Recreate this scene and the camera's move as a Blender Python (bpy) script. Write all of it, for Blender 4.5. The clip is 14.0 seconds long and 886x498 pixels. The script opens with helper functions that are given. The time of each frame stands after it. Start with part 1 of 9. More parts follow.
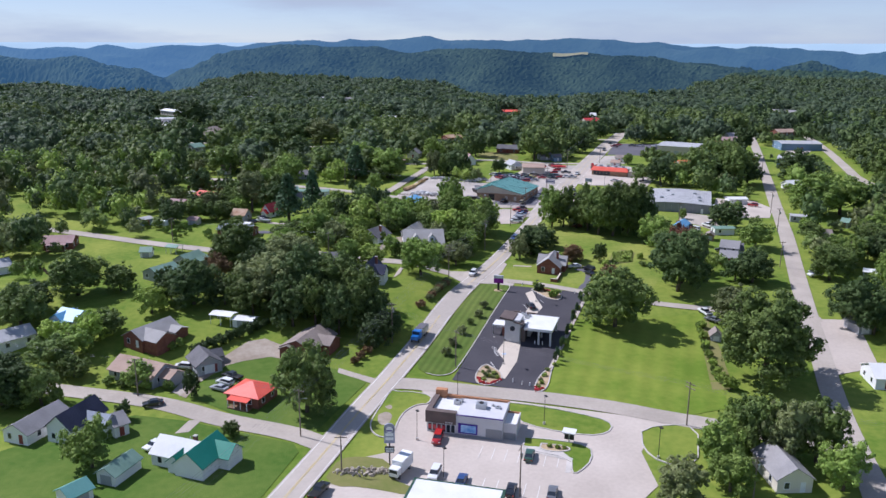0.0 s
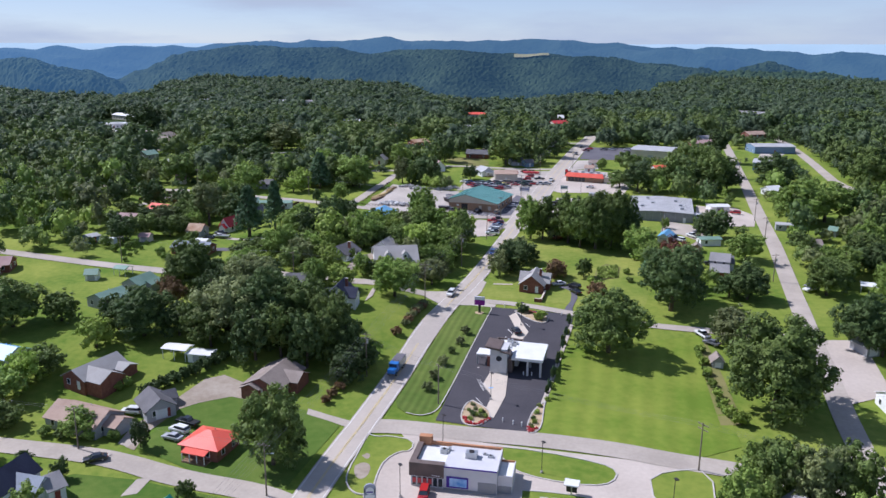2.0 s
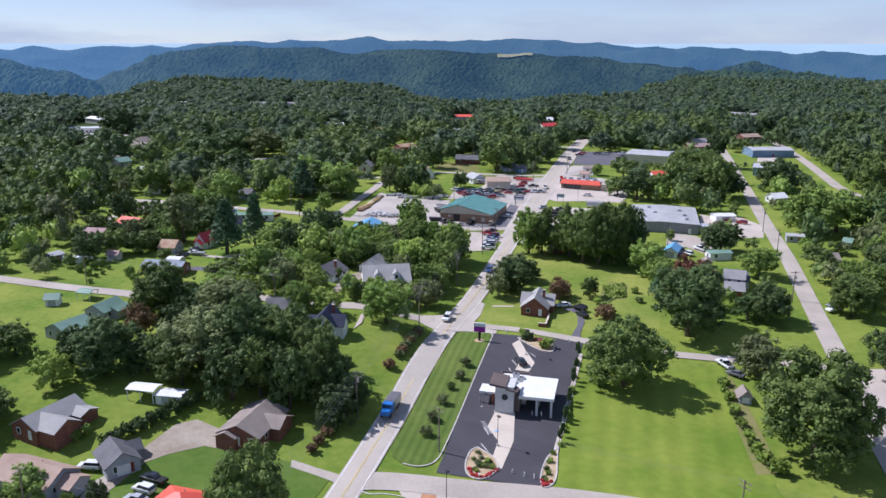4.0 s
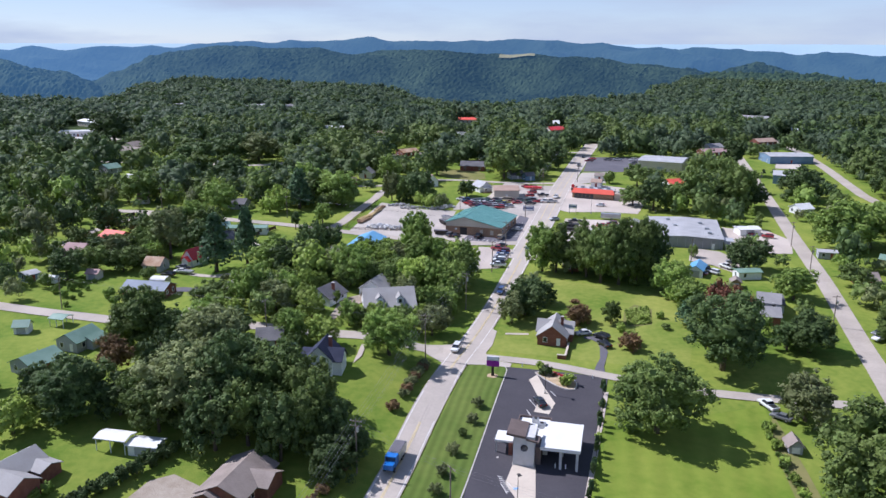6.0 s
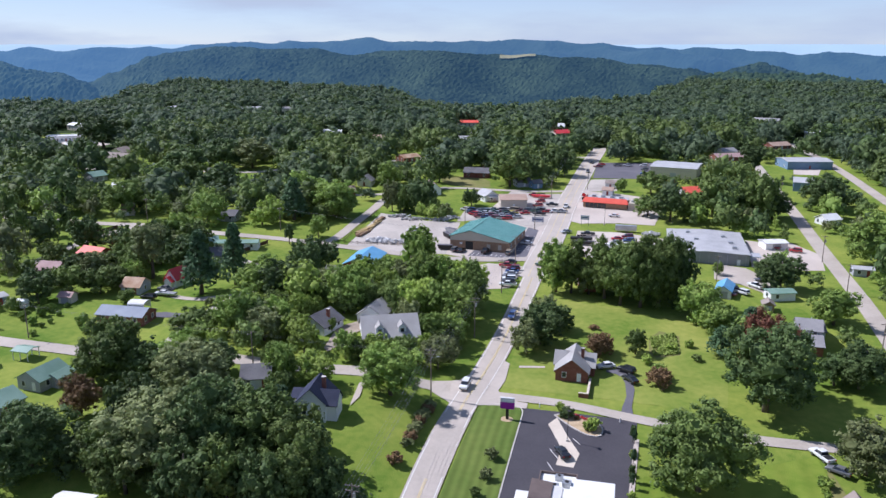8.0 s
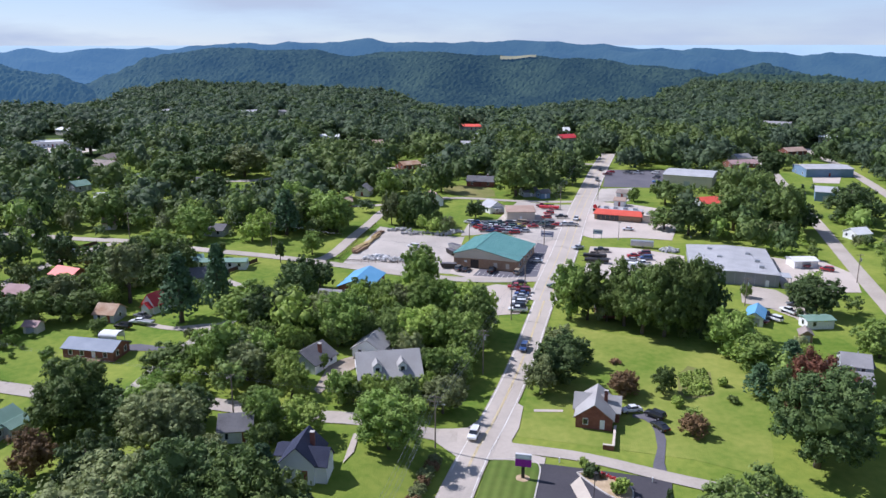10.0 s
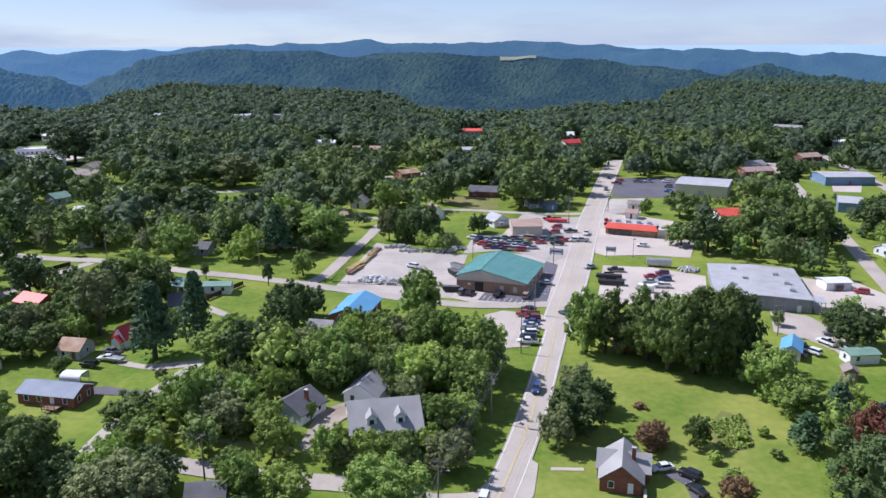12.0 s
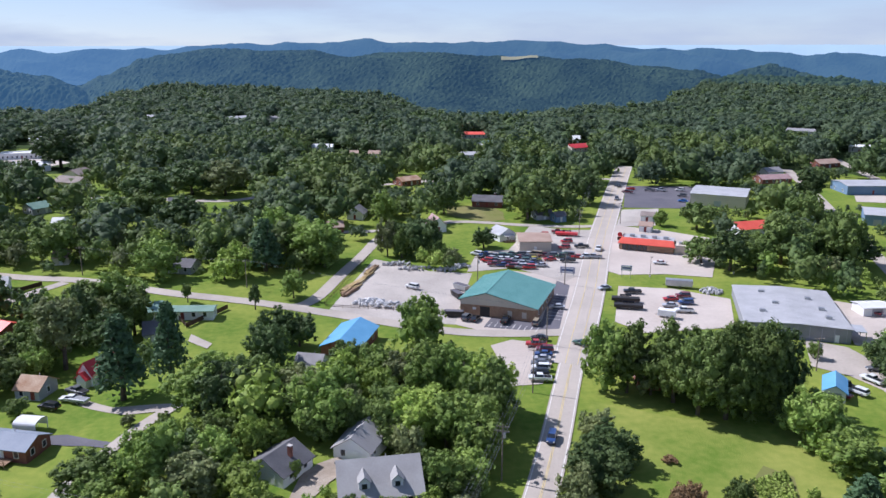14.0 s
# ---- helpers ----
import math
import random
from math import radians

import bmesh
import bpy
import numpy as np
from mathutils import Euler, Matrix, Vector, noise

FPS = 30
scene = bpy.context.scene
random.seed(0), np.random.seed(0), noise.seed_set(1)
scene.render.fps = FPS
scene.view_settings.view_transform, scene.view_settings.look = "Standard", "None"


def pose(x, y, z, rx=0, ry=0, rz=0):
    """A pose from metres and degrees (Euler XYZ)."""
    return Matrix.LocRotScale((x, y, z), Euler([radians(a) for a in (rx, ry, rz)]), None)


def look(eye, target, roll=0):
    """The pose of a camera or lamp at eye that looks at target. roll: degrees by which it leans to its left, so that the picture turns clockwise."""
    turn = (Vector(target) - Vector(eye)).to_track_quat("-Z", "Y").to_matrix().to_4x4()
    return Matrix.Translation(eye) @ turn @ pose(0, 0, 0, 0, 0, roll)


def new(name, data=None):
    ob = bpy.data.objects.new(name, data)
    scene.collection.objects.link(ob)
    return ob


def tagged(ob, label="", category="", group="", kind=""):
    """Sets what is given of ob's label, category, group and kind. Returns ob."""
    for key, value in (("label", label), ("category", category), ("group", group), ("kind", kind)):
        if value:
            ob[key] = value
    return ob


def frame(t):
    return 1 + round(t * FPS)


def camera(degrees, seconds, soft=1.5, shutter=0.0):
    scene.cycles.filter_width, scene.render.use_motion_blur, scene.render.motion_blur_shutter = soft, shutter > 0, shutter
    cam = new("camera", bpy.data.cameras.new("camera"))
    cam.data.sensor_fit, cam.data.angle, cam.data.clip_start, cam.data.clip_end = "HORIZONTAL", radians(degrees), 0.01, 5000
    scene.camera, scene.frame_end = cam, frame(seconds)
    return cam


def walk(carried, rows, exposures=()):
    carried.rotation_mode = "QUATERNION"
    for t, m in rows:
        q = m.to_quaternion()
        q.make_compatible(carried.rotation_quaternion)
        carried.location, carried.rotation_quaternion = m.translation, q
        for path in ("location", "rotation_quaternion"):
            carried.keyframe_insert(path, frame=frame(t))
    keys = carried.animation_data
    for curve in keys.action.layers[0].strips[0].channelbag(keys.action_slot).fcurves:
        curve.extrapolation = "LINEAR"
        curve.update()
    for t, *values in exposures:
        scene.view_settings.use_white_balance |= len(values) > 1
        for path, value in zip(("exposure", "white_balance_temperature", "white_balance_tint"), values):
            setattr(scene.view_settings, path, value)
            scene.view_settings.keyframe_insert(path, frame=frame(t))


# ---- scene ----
cam = camera(58.1, 14.0, soft=1.5)
PATH = [
    (0, (0.015, 0.0, 77.118), (0.035, 1.935, 76.61), 0.3),
    (0.5, (-1.102, 5.106, 77.129), (-1.06, 7.04, 76.622), 0.2),
    (1, (-2.1, 10.259, 77.217), (-2.035, 12.193, 76.71), 0.3),
    (1.5, (-2.972, 15.482, 77.368), (-2.883, 17.415, 76.861), 0.3),
    (2, (-3.821, 20.766, 77.518), (-3.706, 22.697, 77.012), 0.3),
    (2.5, (-4.606, 26.132, 77.657), (-4.47, 28.062, 77.151), 0.3),
    (3, (-5.259, 31.54, 77.779), (-5.103, 33.469, 77.273), 0.3),
    (5.5, (-6.293, 58.954, 78.371), (-6.136, 60.883, 77.864), 0.2),
    (6, (-6.348, 64.561, 78.449), (-6.192, 66.49, 77.943), 0.3),
    (6.5, (-6.378, 70.185, 78.486), (-6.222, 72.114, 77.979), 0.2),
    (7, (-6.395, 75.82, 78.509), (-6.239, 77.749, 78.004), 0.2),
    (7.5, (-6.381, 81.483, 78.506), (-6.224, 83.411, 78.002), 0.2),
    (8, (-6.317, 87.152, 78.54), (-6.16, 89.081, 78.035), 0.2),
    (10.5, (-5.46, 115.624, 79.287), (-5.302, 117.553, 78.784), 0.1),
    (11, (-5.204, 121.395, 79.533), (-5.046, 123.324, 79.029), 0.0),
    (11.5, (-4.876, 127.162, 79.793), (-4.718, 129.091, 79.291), 0.0),
    (12, (-4.544, 132.886, 80.068), (-4.385, 134.815, 79.566), 0.0),
    (12.5, (-4.226, 138.54, 80.332), (-4.067, 140.469, 79.829), 0.1),
    (13, (-3.926, 144.109, 80.587), (-3.767, 146.038, 80.084), 0.1),
    (13.5, (-3.638, 149.581, 80.817), (-3.479, 151.51, 80.314), 0.1),
    (14, (-3.386, 154.998, 81.033), (-3.228, 156.927, 80.529), 0.1),
]
walk(cam, [(t, look(eye, target, roll)) for t, eye, target, roll in PATH], [(0, 0.09, 5690, 20), (3, 0.12, 5690, 20), (6, 0.22, 5690, 20), (14, 0.21, 5690, 20)])

# ---------- world, sun, exposure ----------
SUN_TO = Vector((-0.86, 0.43, 1.06)).normalized()      # towards the sun
world = bpy.data.worlds.new("sky_world")
scene.world = world
world.use_nodes = True
wn, wl = world.node_tree.nodes, world.node_tree.links
wn.clear()
sky = wn.new("ShaderNodeTexSky")
sky.sky_type = "NISHITA"
sky.sun_disc = False
sky.sun_elevation = math.asin(SUN_TO.z)
sky.sun_rotation = math.atan2(SUN_TO.x, SUN_TO.y)
sky.altitude = 2400
sky.air_density, sky.dust_density, sky.ozone_density = 1.0, 0.0, 3.0
# thin broken cloud all over the sky
tc = wn.new("ShaderNodeTexCoord")
com = wn.new("ShaderNodeMapping"); com.inputs["Scale"].default_value = (2.2, 2.2, 13.0); com.inputs["Location"].default_value = (0.3, 0.0, 0.35)
wl.new(tc.outputs["Generated"], com.inputs["Vector"])
cn = wn.new("ShaderNodeTexNoise"); cn.inputs["Scale"].default_value = 1.5; cn.inputs["Detail"].default_value = 6; cn.inputs["Roughness"].default_value = 0.55
wl.new(com.outputs[0], cn.inputs["Vector"])
cr = wn.new("ShaderNodeMapRange"); cr.inputs[1].default_value = 0.45; cr.inputs[2].default_value = 0.68; cr.inputs[3].default_value = 0.58; cr.inputs[4].default_value = 0.98
wl.new(cn.outputs["Fac"], cr.inputs[0])
cm = wn.new("ShaderNodeMix"); cm.data_type = "RGBA"
# the veil thins out overhead, where the sky is a deeper blue
sx = wn.new("ShaderNodeSeparateXYZ"); wl.new(tc.outputs["Generated"], sx.inputs[0])
thin = wn.new("ShaderNodeMapRange"); thin.inputs[1].default_value = 0.08; thin.inputs[2].default_value = 0.45; thin.inputs[3].default_value = 1.0; thin.inputs[4].default_value = 0.30
wl.new(sx.outputs["Z"], thin.inputs[0])
veil = wn.new("ShaderNodeMath"); veil.operation = "MULTIPLY"
wl.new(cr.outputs[0], veil.inputs[0]); wl.new(thin.outputs[0], veil.inputs[1])
wl.new(veil.outputs[0], cm.inputs["Factor"]); wl.new(sky.outputs[0], cm.inputs["A"])
cm.inputs["B"].default_value = (4.15, 4.8, 5.4, 1)
bg = wn.new("ShaderNodeBackground"); bg.inputs["Strength"].default_value = 0.107
wl.new(cm.outputs["Result"], bg.inputs["Color"])
out = wn.new("ShaderNodeOutputWorld"); wl.new(bg.outputs[0], out.inputs[0])

sun_lamp = bpy.data.lights.new("sun", "SUN")
sun_lamp.energy, sun_lamp.angle, sun_lamp.color = 4.9, radians(0.55), (1.0, 0.965, 0.90)
sun = new("sun", sun_lamp)
sun.matrix_world = look((0, 0, 200), Vector((0, 0, 200)) - SUN_TO)


# ---------- materials ----------
def mat(name, col, rough=0.85, col2=None, scale=0.4, fine=6.0, amount=0.5, bump=0.0, bump_scale=8.0, metal=0.0, vary=0.0, island=0.0, stretch=(1, 1, 1), spec=0.3):
    """Two scales of colour variation, bump, and a tone that varies from object to object or piece to piece."""
    m = bpy.data.materials.new(name)
    m.use_nodes = True
    n, l = m.node_tree.nodes, m.node_tree.links
    b = n["Principled BSDF"]
    b.inputs["Roughness"].default_value, b.inputs["Metallic"].default_value = rough, metal
    b.inputs["Specular IOR Level"].default_value = spec
    geo = n.new("ShaderNodeNewGeometry")
    mp = n.new("ShaderNodeMapping"); mp.inputs["Scale"].default_value = stretch
    l.new(geo.outputs["Position"], mp.inputs["Vector"])
    n1 = n.new("ShaderNodeTexNoise"); n1.inputs["Scale"].default_value, n1.inputs["Detail"].default_value = scale, 4
    n2 = n.new("ShaderNodeTexNoise"); n2.inputs["Scale"].default_value, n2.inputs["Detail"].default_value = fine, 3
    l.new(mp.outputs[0], n1.inputs["Vector"]); l.new(mp.outputs[0], n2.inputs["Vector"])
    add = n.new("ShaderNodeMath"); add.operation = "MULTIPLY_ADD"; add.inputs[1].default_value = 0.45
    l.new(n2.outputs["Fac"], add.inputs[0]); l.new(n1.outputs["Fac"], add.inputs[2])
    mr = n.new("ShaderNodeMapRange"); mr.inputs[1].default_value, mr.inputs[2].default_value = 0.5, 0.95
    mr.inputs[3].default_value, mr.inputs[4].default_value = 0.5 - amount / 2, 0.5 + amount / 2
    l.new(add.outputs[0], mr.inputs[0])
    mix = n.new("ShaderNodeMix"); mix.data_type = "RGBA"
    c2 = col2 or tuple(min(1, c * 1.35) for c in col)
    c1 = col if col2 else tuple(c * 0.7 for c in col)
    mix.inputs["A"].default_value, mix.inputs["B"].default_value = (*c1, 1), (*c2, 1)
    l.new(mr.outputs[0], mix.inputs["Factor"])
    last = mix.outputs["Result"]
    if vary or island:
        src = n.new("ShaderNodeObjectInfo") if vary else geo
        hs = n.new("ShaderNodeHueSaturation")
        v = n.new("ShaderNodeMapRange"); v.inputs[3].default_value, v.inputs[4].default_value = 1 - (vary or island), 1 + (vary or island)
        l.new(src.outputs["Random"] if vary else geo.outputs["Random Per Island"], v.inputs[0])
        l.new(v.outputs[0], hs.inputs["Value"])
        l.new(last, hs.inputs["Color"])
        if vary and island:
            h2 = n.new("ShaderNodeHueSaturation")
            v2 = n.new("ShaderNodeMapRange"); v2.inputs[3].default_value, v2.inputs[4].default_value = 1 - island, 1 + island
            l.new(geo.outputs["Random Per Island"], v2.inputs[0]); l.new(v2.outputs[0], h2.inputs["Value"])
            l.new(hs.outputs[0], h2.inputs["Color"])
            hs = h2
        last = hs.outputs[0]
    l.new(last, b.inputs["Base Color"])
    if bump:
        bn = n.new("ShaderNodeTexNoise"); bn.inputs["Scale"].default_value, bn.inputs["Detail"].default_value = bump_scale, 4
        l.new(mp.outputs[0], bn.inputs["Vector"])
        bp = n.new("ShaderNodeBump"); bp.inputs["Strength"].default_value, bp.inputs["Distance"].default_value = bump, 0.3
        l.new(bn.outputs["Fac"], bp.inputs["Height"]); l.new(bp.outputs[0], b.inputs["Normal"])
    return m


def glass_mat(name, tint):
    m = bpy.data.materials.new(name)
    m.use_nodes = True
    b = m.node_tree.nodes["Principled BSDF"]
    b.inputs["Base Color"].default_value = (*tint, 1)
    b.inputs["Roughness"].default_value, b.inputs["Specular IOR Level"].default_value = 0.06, 0.7
    return m


GRASS = mat("grass", (0.100, 0.174, 0.021), 0.95, (0.258, 0.292, 0.054), 0.045, 0.55, 1.0, 0.4, 3.0, spec=0.1)
LAWN = GRASS
def striped(name, a, b, period, angle, amount):
    """Mown grass with the mower's light and dark bands."""
    m = mat(name, a, 0.95, b, 0.06, 0.5, 0.9, 0.3, 4.0, spec=0.1)
    n, l = m.node_tree.nodes, m.node_tree.links
    p = n["Principled BSDF"]
    src = p.inputs["Base Color"].links[0].from_socket
    g = n.new("ShaderNodeNewGeometry")
    mp = n.new("ShaderNodeMapping"); mp.inputs["Rotation"].default_value = (0, 0, radians(angle))
    l.new(g.outputs["Position"], mp.inputs["Vector"])
    w = n.new("ShaderNodeTexWave"); w.inputs["Scale"].default_value = 0.314 / period; w.inputs["Distortion"].default_value = 1.2; w.inputs["Detail Scale"].default_value = 0.3
    l.new(mp.outputs[0], w.inputs["Vector"])
    v = n.new("ShaderNodeMapRange"); v.inputs[3].default_value, v.inputs[4].default_value = 1 - amount, 1 + amount
    l.new(w.outputs["Fac"], v.inputs[0])
    h = n.new("ShaderNodeHueSaturation")
    l.new(v.outputs[0], h.inputs["Value"]); l.new(src, h.inputs["Color"]); l.new(h.outputs[0], p.inputs["Base Color"])
    return m


VERGE = striped("striped_verge_grass", (0.082, 0.134, 0.025), (0.148, 0.186, 0.044), 1.9, 17.6, 0.13)
FIELD = striped("striped_field_grass", (0.122, 0.194, 0.022), (0.236, 0.276, 0.046), 5.0, 17.6, 0.06)
BRIGHTLAWN = mat("bright_lawn", (0.122, 0.192, 0.026), 0.95, (0.285, 0.304, 0.068), 0.045, 0.55, 1.0, 0.4, 3.0, spec=0.1)
DEEPLAWN = mat("deep_green_lawn", (0.066, 0.132, 0.019), 0.95, (0.136, 0.188, 0.038), 0.05, 0.6, 1.0, 0.4, 3.0, spec=0.1)
DRYGRASS = mat("dry_grass", (0.16, 0.18, 0.05), 0.95, (0.25, 0.22, 0.09), 0.08, 0.9, 0.9, 0.3, 4.0, spec=0.1)
FOREST = mat("forest_floor", (0.030, 0.050, 0.016), 0.95, (0.055, 0.080, 0.026), 0.012, 0.09, 0.9, spec=0.05)
ROAD = mat("worn_road_asphalt", (0.405, 0.352, 0.298), 0.9, (0.52, 0.456, 0.39), 0.08, 1.3, 0.8, 0.1, 12)
LANE = mat("side_road_asphalt", (0.357, 0.31, 0.26), 0.9, (0.482, 0.42, 0.355), 0.1, 1.3, 0.9, 0.1, 12)
CONCRETE = mat("concrete_paving", (0.44, 0.375, 0.318), 0.88, (0.57, 0.495, 0.428), 0.07, 1.2, 0.9, 0.1, 10)
CREAMWALK = mat("cream_concrete", (0.54, 0.46, 0.37), 0.88, (0.64, 0.56, 0.46), 0.2, 1.5, 0.8, 0.1, 10)
GRAVEL = mat("gravel_yard", (0.35, 0.31, 0.27), 0.95, (0.53, 0.475, 0.415), 0.07, 1.6, 1.0, 0.6, 3)
DIRT = mat("dirt_track", (0.27, 0.215, 0.16), 0.95, (0.42, 0.36, 0.29), 0.15, 1.0, 1.0, 0.5, 3)
BLACKTOP = mat("fresh_blacktop", (0.050, 0.046, 0.054), 0.8, (0.078, 0.072, 0.080), 0.1, 2.0, 0.8, 0.1, 12)
OLDTOP = mat("old_blacktop", (0.10, 0.095, 0.11), 0.85, (0.16, 0.15, 0.165), 0.1, 2.0, 0.8, 0.1, 12)
KERB = mat("kerb_concrete", (0.50, 0.46, 0.42), 0.9, None, 0.5, 5, 0.5)
YELLOW = mat("yellow_line_paint", (0.58, 0.45, 0.20), 0.8, (0.64, 0.53, 0.30), 0.4, 2, 0.9)
WHITELINE = mat("white_line_paint", (0.66, 0.64, 0.60), 0.8, (0.78, 0.76, 0.72), 0.4, 2, 0.9)
MULCH = mat("tan_mulch", (0.40, 0.29, 0.17), 0.95, (0.55, 0.42, 0.27), 0.8, 5, 1.0, 0.5, 5)
ROCKS = mat("rip_rap", (0.30, 0.25, 0.19), 0.95, (0.52, 0.46, 0.38), 0.6, 3, 1.0, 0.8, 3)

WHITE = mat("white_siding", (0.72, 0.72, 0.71), 0.7, (0.80, 0.80, 0.79), 0.4, 5, 0.7)
CREAM = mat("cream_siding", (0.62, 0.57, 0.47), 0.75, (0.70, 0.65, 0.55), 0.4, 5, 0.7)
GREYSIDE = mat("grey_siding", (0.33, 0.34, 0.36), 0.75, (0.42, 0.43, 0.45), 0.4, 5, 0.7)
BLUESIDE = mat("blue_siding", (0.15, 0.23, 0.34), 0.7, (0.20, 0.29, 0.41), 0.4, 5, 0.7)
BRICK = mat("red_brick", (0.185, 0.068, 0.048), 0.9, (0.275, 0.115, 0.082), 1.2, 9, 0.9, 0.2, 14)
TANBRICK = mat("tan_brick", (0.29, 0.175, 0.11), 0.9, (0.40, 0.26, 0.17), 1.2, 9, 0.9, 0.2, 14)
BEIGE = mat("beige_sheet_metal", (0.52, 0.45, 0.37), 0.6, (0.60, 0.53, 0.44), 0.3, 4, 0.7)
WOOD = mat("weathered_wood", (0.20, 0.125, 0.075), 0.85, (0.32, 0.21, 0.13), 1.0, 8, 0.9, 0.2, 9)
FENCEWOOD = mat("fence_wood", (0.09, 0.06, 0.045), 0.9, (0.16, 0.11, 0.08), 1.0, 8, 0.9)

def roof_mat(name, a, b=None, rough=0.8, **k):
    return mat(name, a, rough, b, 0.25, 3.5, 0.9, k.pop("bump", 0.25), 7, **k)

R_GREY = roof_mat("grey_shingles", (0.235, 0.225, 0.225), (0.33, 0.315, 0.31))
R_DARK = roof_mat("charcoal_shingles", (0.10, 0.095, 0.10), (0.17, 0.165, 0.17))
R_NAVY = roof_mat("navy_shingles", (0.020, 0.025, 0.05), (0.045, 0.05, 0.085))
R_BROWN = roof_mat("brown_shingles", (0.215, 0.175, 0.150), (0.325, 0.270, 0.235))
R_TAN = roof_mat("tan_shingles", (0.33, 0.225, 0.17), (0.44, 0.32, 0.25))
R_RED = roof_mat("red_metal_roof", (0.70, 0.095, 0.062), (0.80, 0.145, 0.095), 0.45, bump=0.05)
R_CRIM = roof_mat("crimson_metal_roof", (0.50, 0.035, 0.045), (0.60, 0.06, 0.06), 0.45, bump=0.05)
R_TEAL = roof_mat("teal_metal_roof", (0.115, 0.285, 0.255), (0.16, 0.345, 0.315), 0.42, bump=0.05)
R_GREEN = roof_mat("green_metal_roof", (0.015, 0.19, 0.135), (0.03, 0.25, 0.18), 0.42, bump=0.05)
R_SAGE = roof_mat("sage_metal_roof", (0.16, 0.26, 0.20), (0.23, 0.34, 0.27), 0.5, bump=0.05)
R_BLUE = roof_mat("blue_metal_roof", (0.12, 0.33, 0.54), (0.17, 0.40, 0.62), 0.42, bump=0.05)
R_SILVER = roof_mat("galvanised_roof", (0.37, 0.365, 0.365), (0.48, 0.475, 0.475), 0.6, bump=0.08)
R_STEEL = roof_mat("dull_steel_roof", (0.19, 0.22, 0.27), (0.27, 0.30, 0.35), 0.65, bump=0.08)
R_PALE = roof_mat("pale_grey_shingles", (0.30, 0.285, 0.27), (0.385, 0.37, 0.355))
R_WHITE = roof_mat("white_membrane", (0.64, 0.635, 0.61), (0.76, 0.755, 0.73), 0.7, bump=0.05)
R_PINK = roof_mat("faded_rose_shingles", (0.33, 0.21, 0.20), (0.45, 0.31, 0.29))
R_RUST = roof_mat("rusty_patched_roof", (0.30, 0.15, 0.075), (0.55, 0.42, 0.30))

TRIM = mat("white_trim", (0.75, 0.75, 0.74), 0.6, None, 0.6, 6, 0.3)
DARKTRIM = mat("dark_trim", (0.035, 0.033, 0.033), 0.6, None, 0.6, 6, 0.4)
PANE = glass_mat("window_glass", (0.03, 0.035, 0.045))
DOORRED = mat("painted_door", (0.22, 0.05, 0.04), 0.6, None, 0.6, 6, 0.3)
METAL = mat("galvanised_steel", (0.45, 0.46, 0.47), 0.45, None, 0.6, 6, 0.4, metal=0.7)
DARKMETAL = mat("dark_bronze_metal", (0.045, 0.04, 0.038), 0.5, None, 0.6, 6, 0.4, metal=0.3)
POLEWOOD = mat("pole_wood", (0.17, 0.135, 0.105), 0.9, (0.27, 0.22, 0.18), 0.7, 6, 0.9)
CABLE = mat("cable", (0.20, 0.20, 0.21), 0.5, metal=0.4)
TYRE = mat("tyre_rubber", (0.02, 0.02, 0.02), 0.85)
RIM = mat("wheel_rim", (0.40, 0.40, 0.42), 0.35, metal=0.8)
LAMPGLASS = glass_mat("lamp_lens", (0.75, 0.75, 0.72))
TAIL = glass_mat("tail_lens", (0.35, 0.01, 0.01))
BARK = mat("bark", (0.085, 0.065, 0.05), 0.95, (0.16, 0.13, 0.10), 1.0, 6, 0.9, 0.4, 6)

def leaf_mat(name, a, b, vary=0.26, island=0.24, through_light=0.26):
    """Leaves also let some light through."""
    m = mat(name, a, 0.6, b, 0.12, 0.9, 1.0, 1.0, 1.6, vary=vary, island=island, spec=0.22)
    n, l = m.node_tree.nodes, m.node_tree.links
    p = n["Principled BSDF"]
    t = n.new("ShaderNodeBsdfTranslucent")
    l.new(p.inputs["Base Color"].links[0].from_socket, t.inputs["Color"])
    x = n.new("ShaderNodeMixShader")
    x.inputs[0].default_value = through_light
    l.new(p.outputs[0], x.inputs[1]); l.new(t.outputs[0], x.inputs[2])
    l.new(x.outputs[0], n["Material Output"].inputs["Surface"])
    return m

L_OAK = leaf_mat("oak_leaves", (0.110, 0.169, 0.041), (0.199, 0.259, 0.068))
L_MAPLE = leaf_mat("maple_leaves", (0.167, 0.260, 0.049), (0.292, 0.383, 0.088))
L_LIGHT = leaf_mat("light_leaves", (0.243, 0.344, 0.056), (0.381, 0.472, 0.100))
L_OLIVE = leaf_mat("olive_leaves", (0.171, 0.205, 0.076), (0.276, 0.305, 0.124))
L_RUST = leaf_mat("russet_leaves", (0.170, 0.108, 0.055), (0.270, 0.172, 0.080))
L_RED = leaf_mat("red_leaves", (0.190, 0.076, 0.048), (0.300, 0.135, 0.075))
L_DEEP = leaf_mat("deep_green_leaves", (0.064, 0.108, 0.033), (0.122, 0.172, 0.054))
L_PINE = leaf_mat("pine_needles", (0.066, 0.122, 0.057), (0.112, 0.181, 0.083))
# far woods: leaf green shifted towards blue, haze mixed into the colour
L_WOODS = leaf_mat("hazed_woodland_canopy", (0.086, 0.130, 0.062), (0.150, 0.200, 0.100), 0.0, 0.16, 0.4)
L_HAZE_BLUE = leaf_mat("haze_blue_canopy", (0.074, 0.114, 0.062), (0.130, 0.178, 0.100), 0.0, 0.16, 0.4)


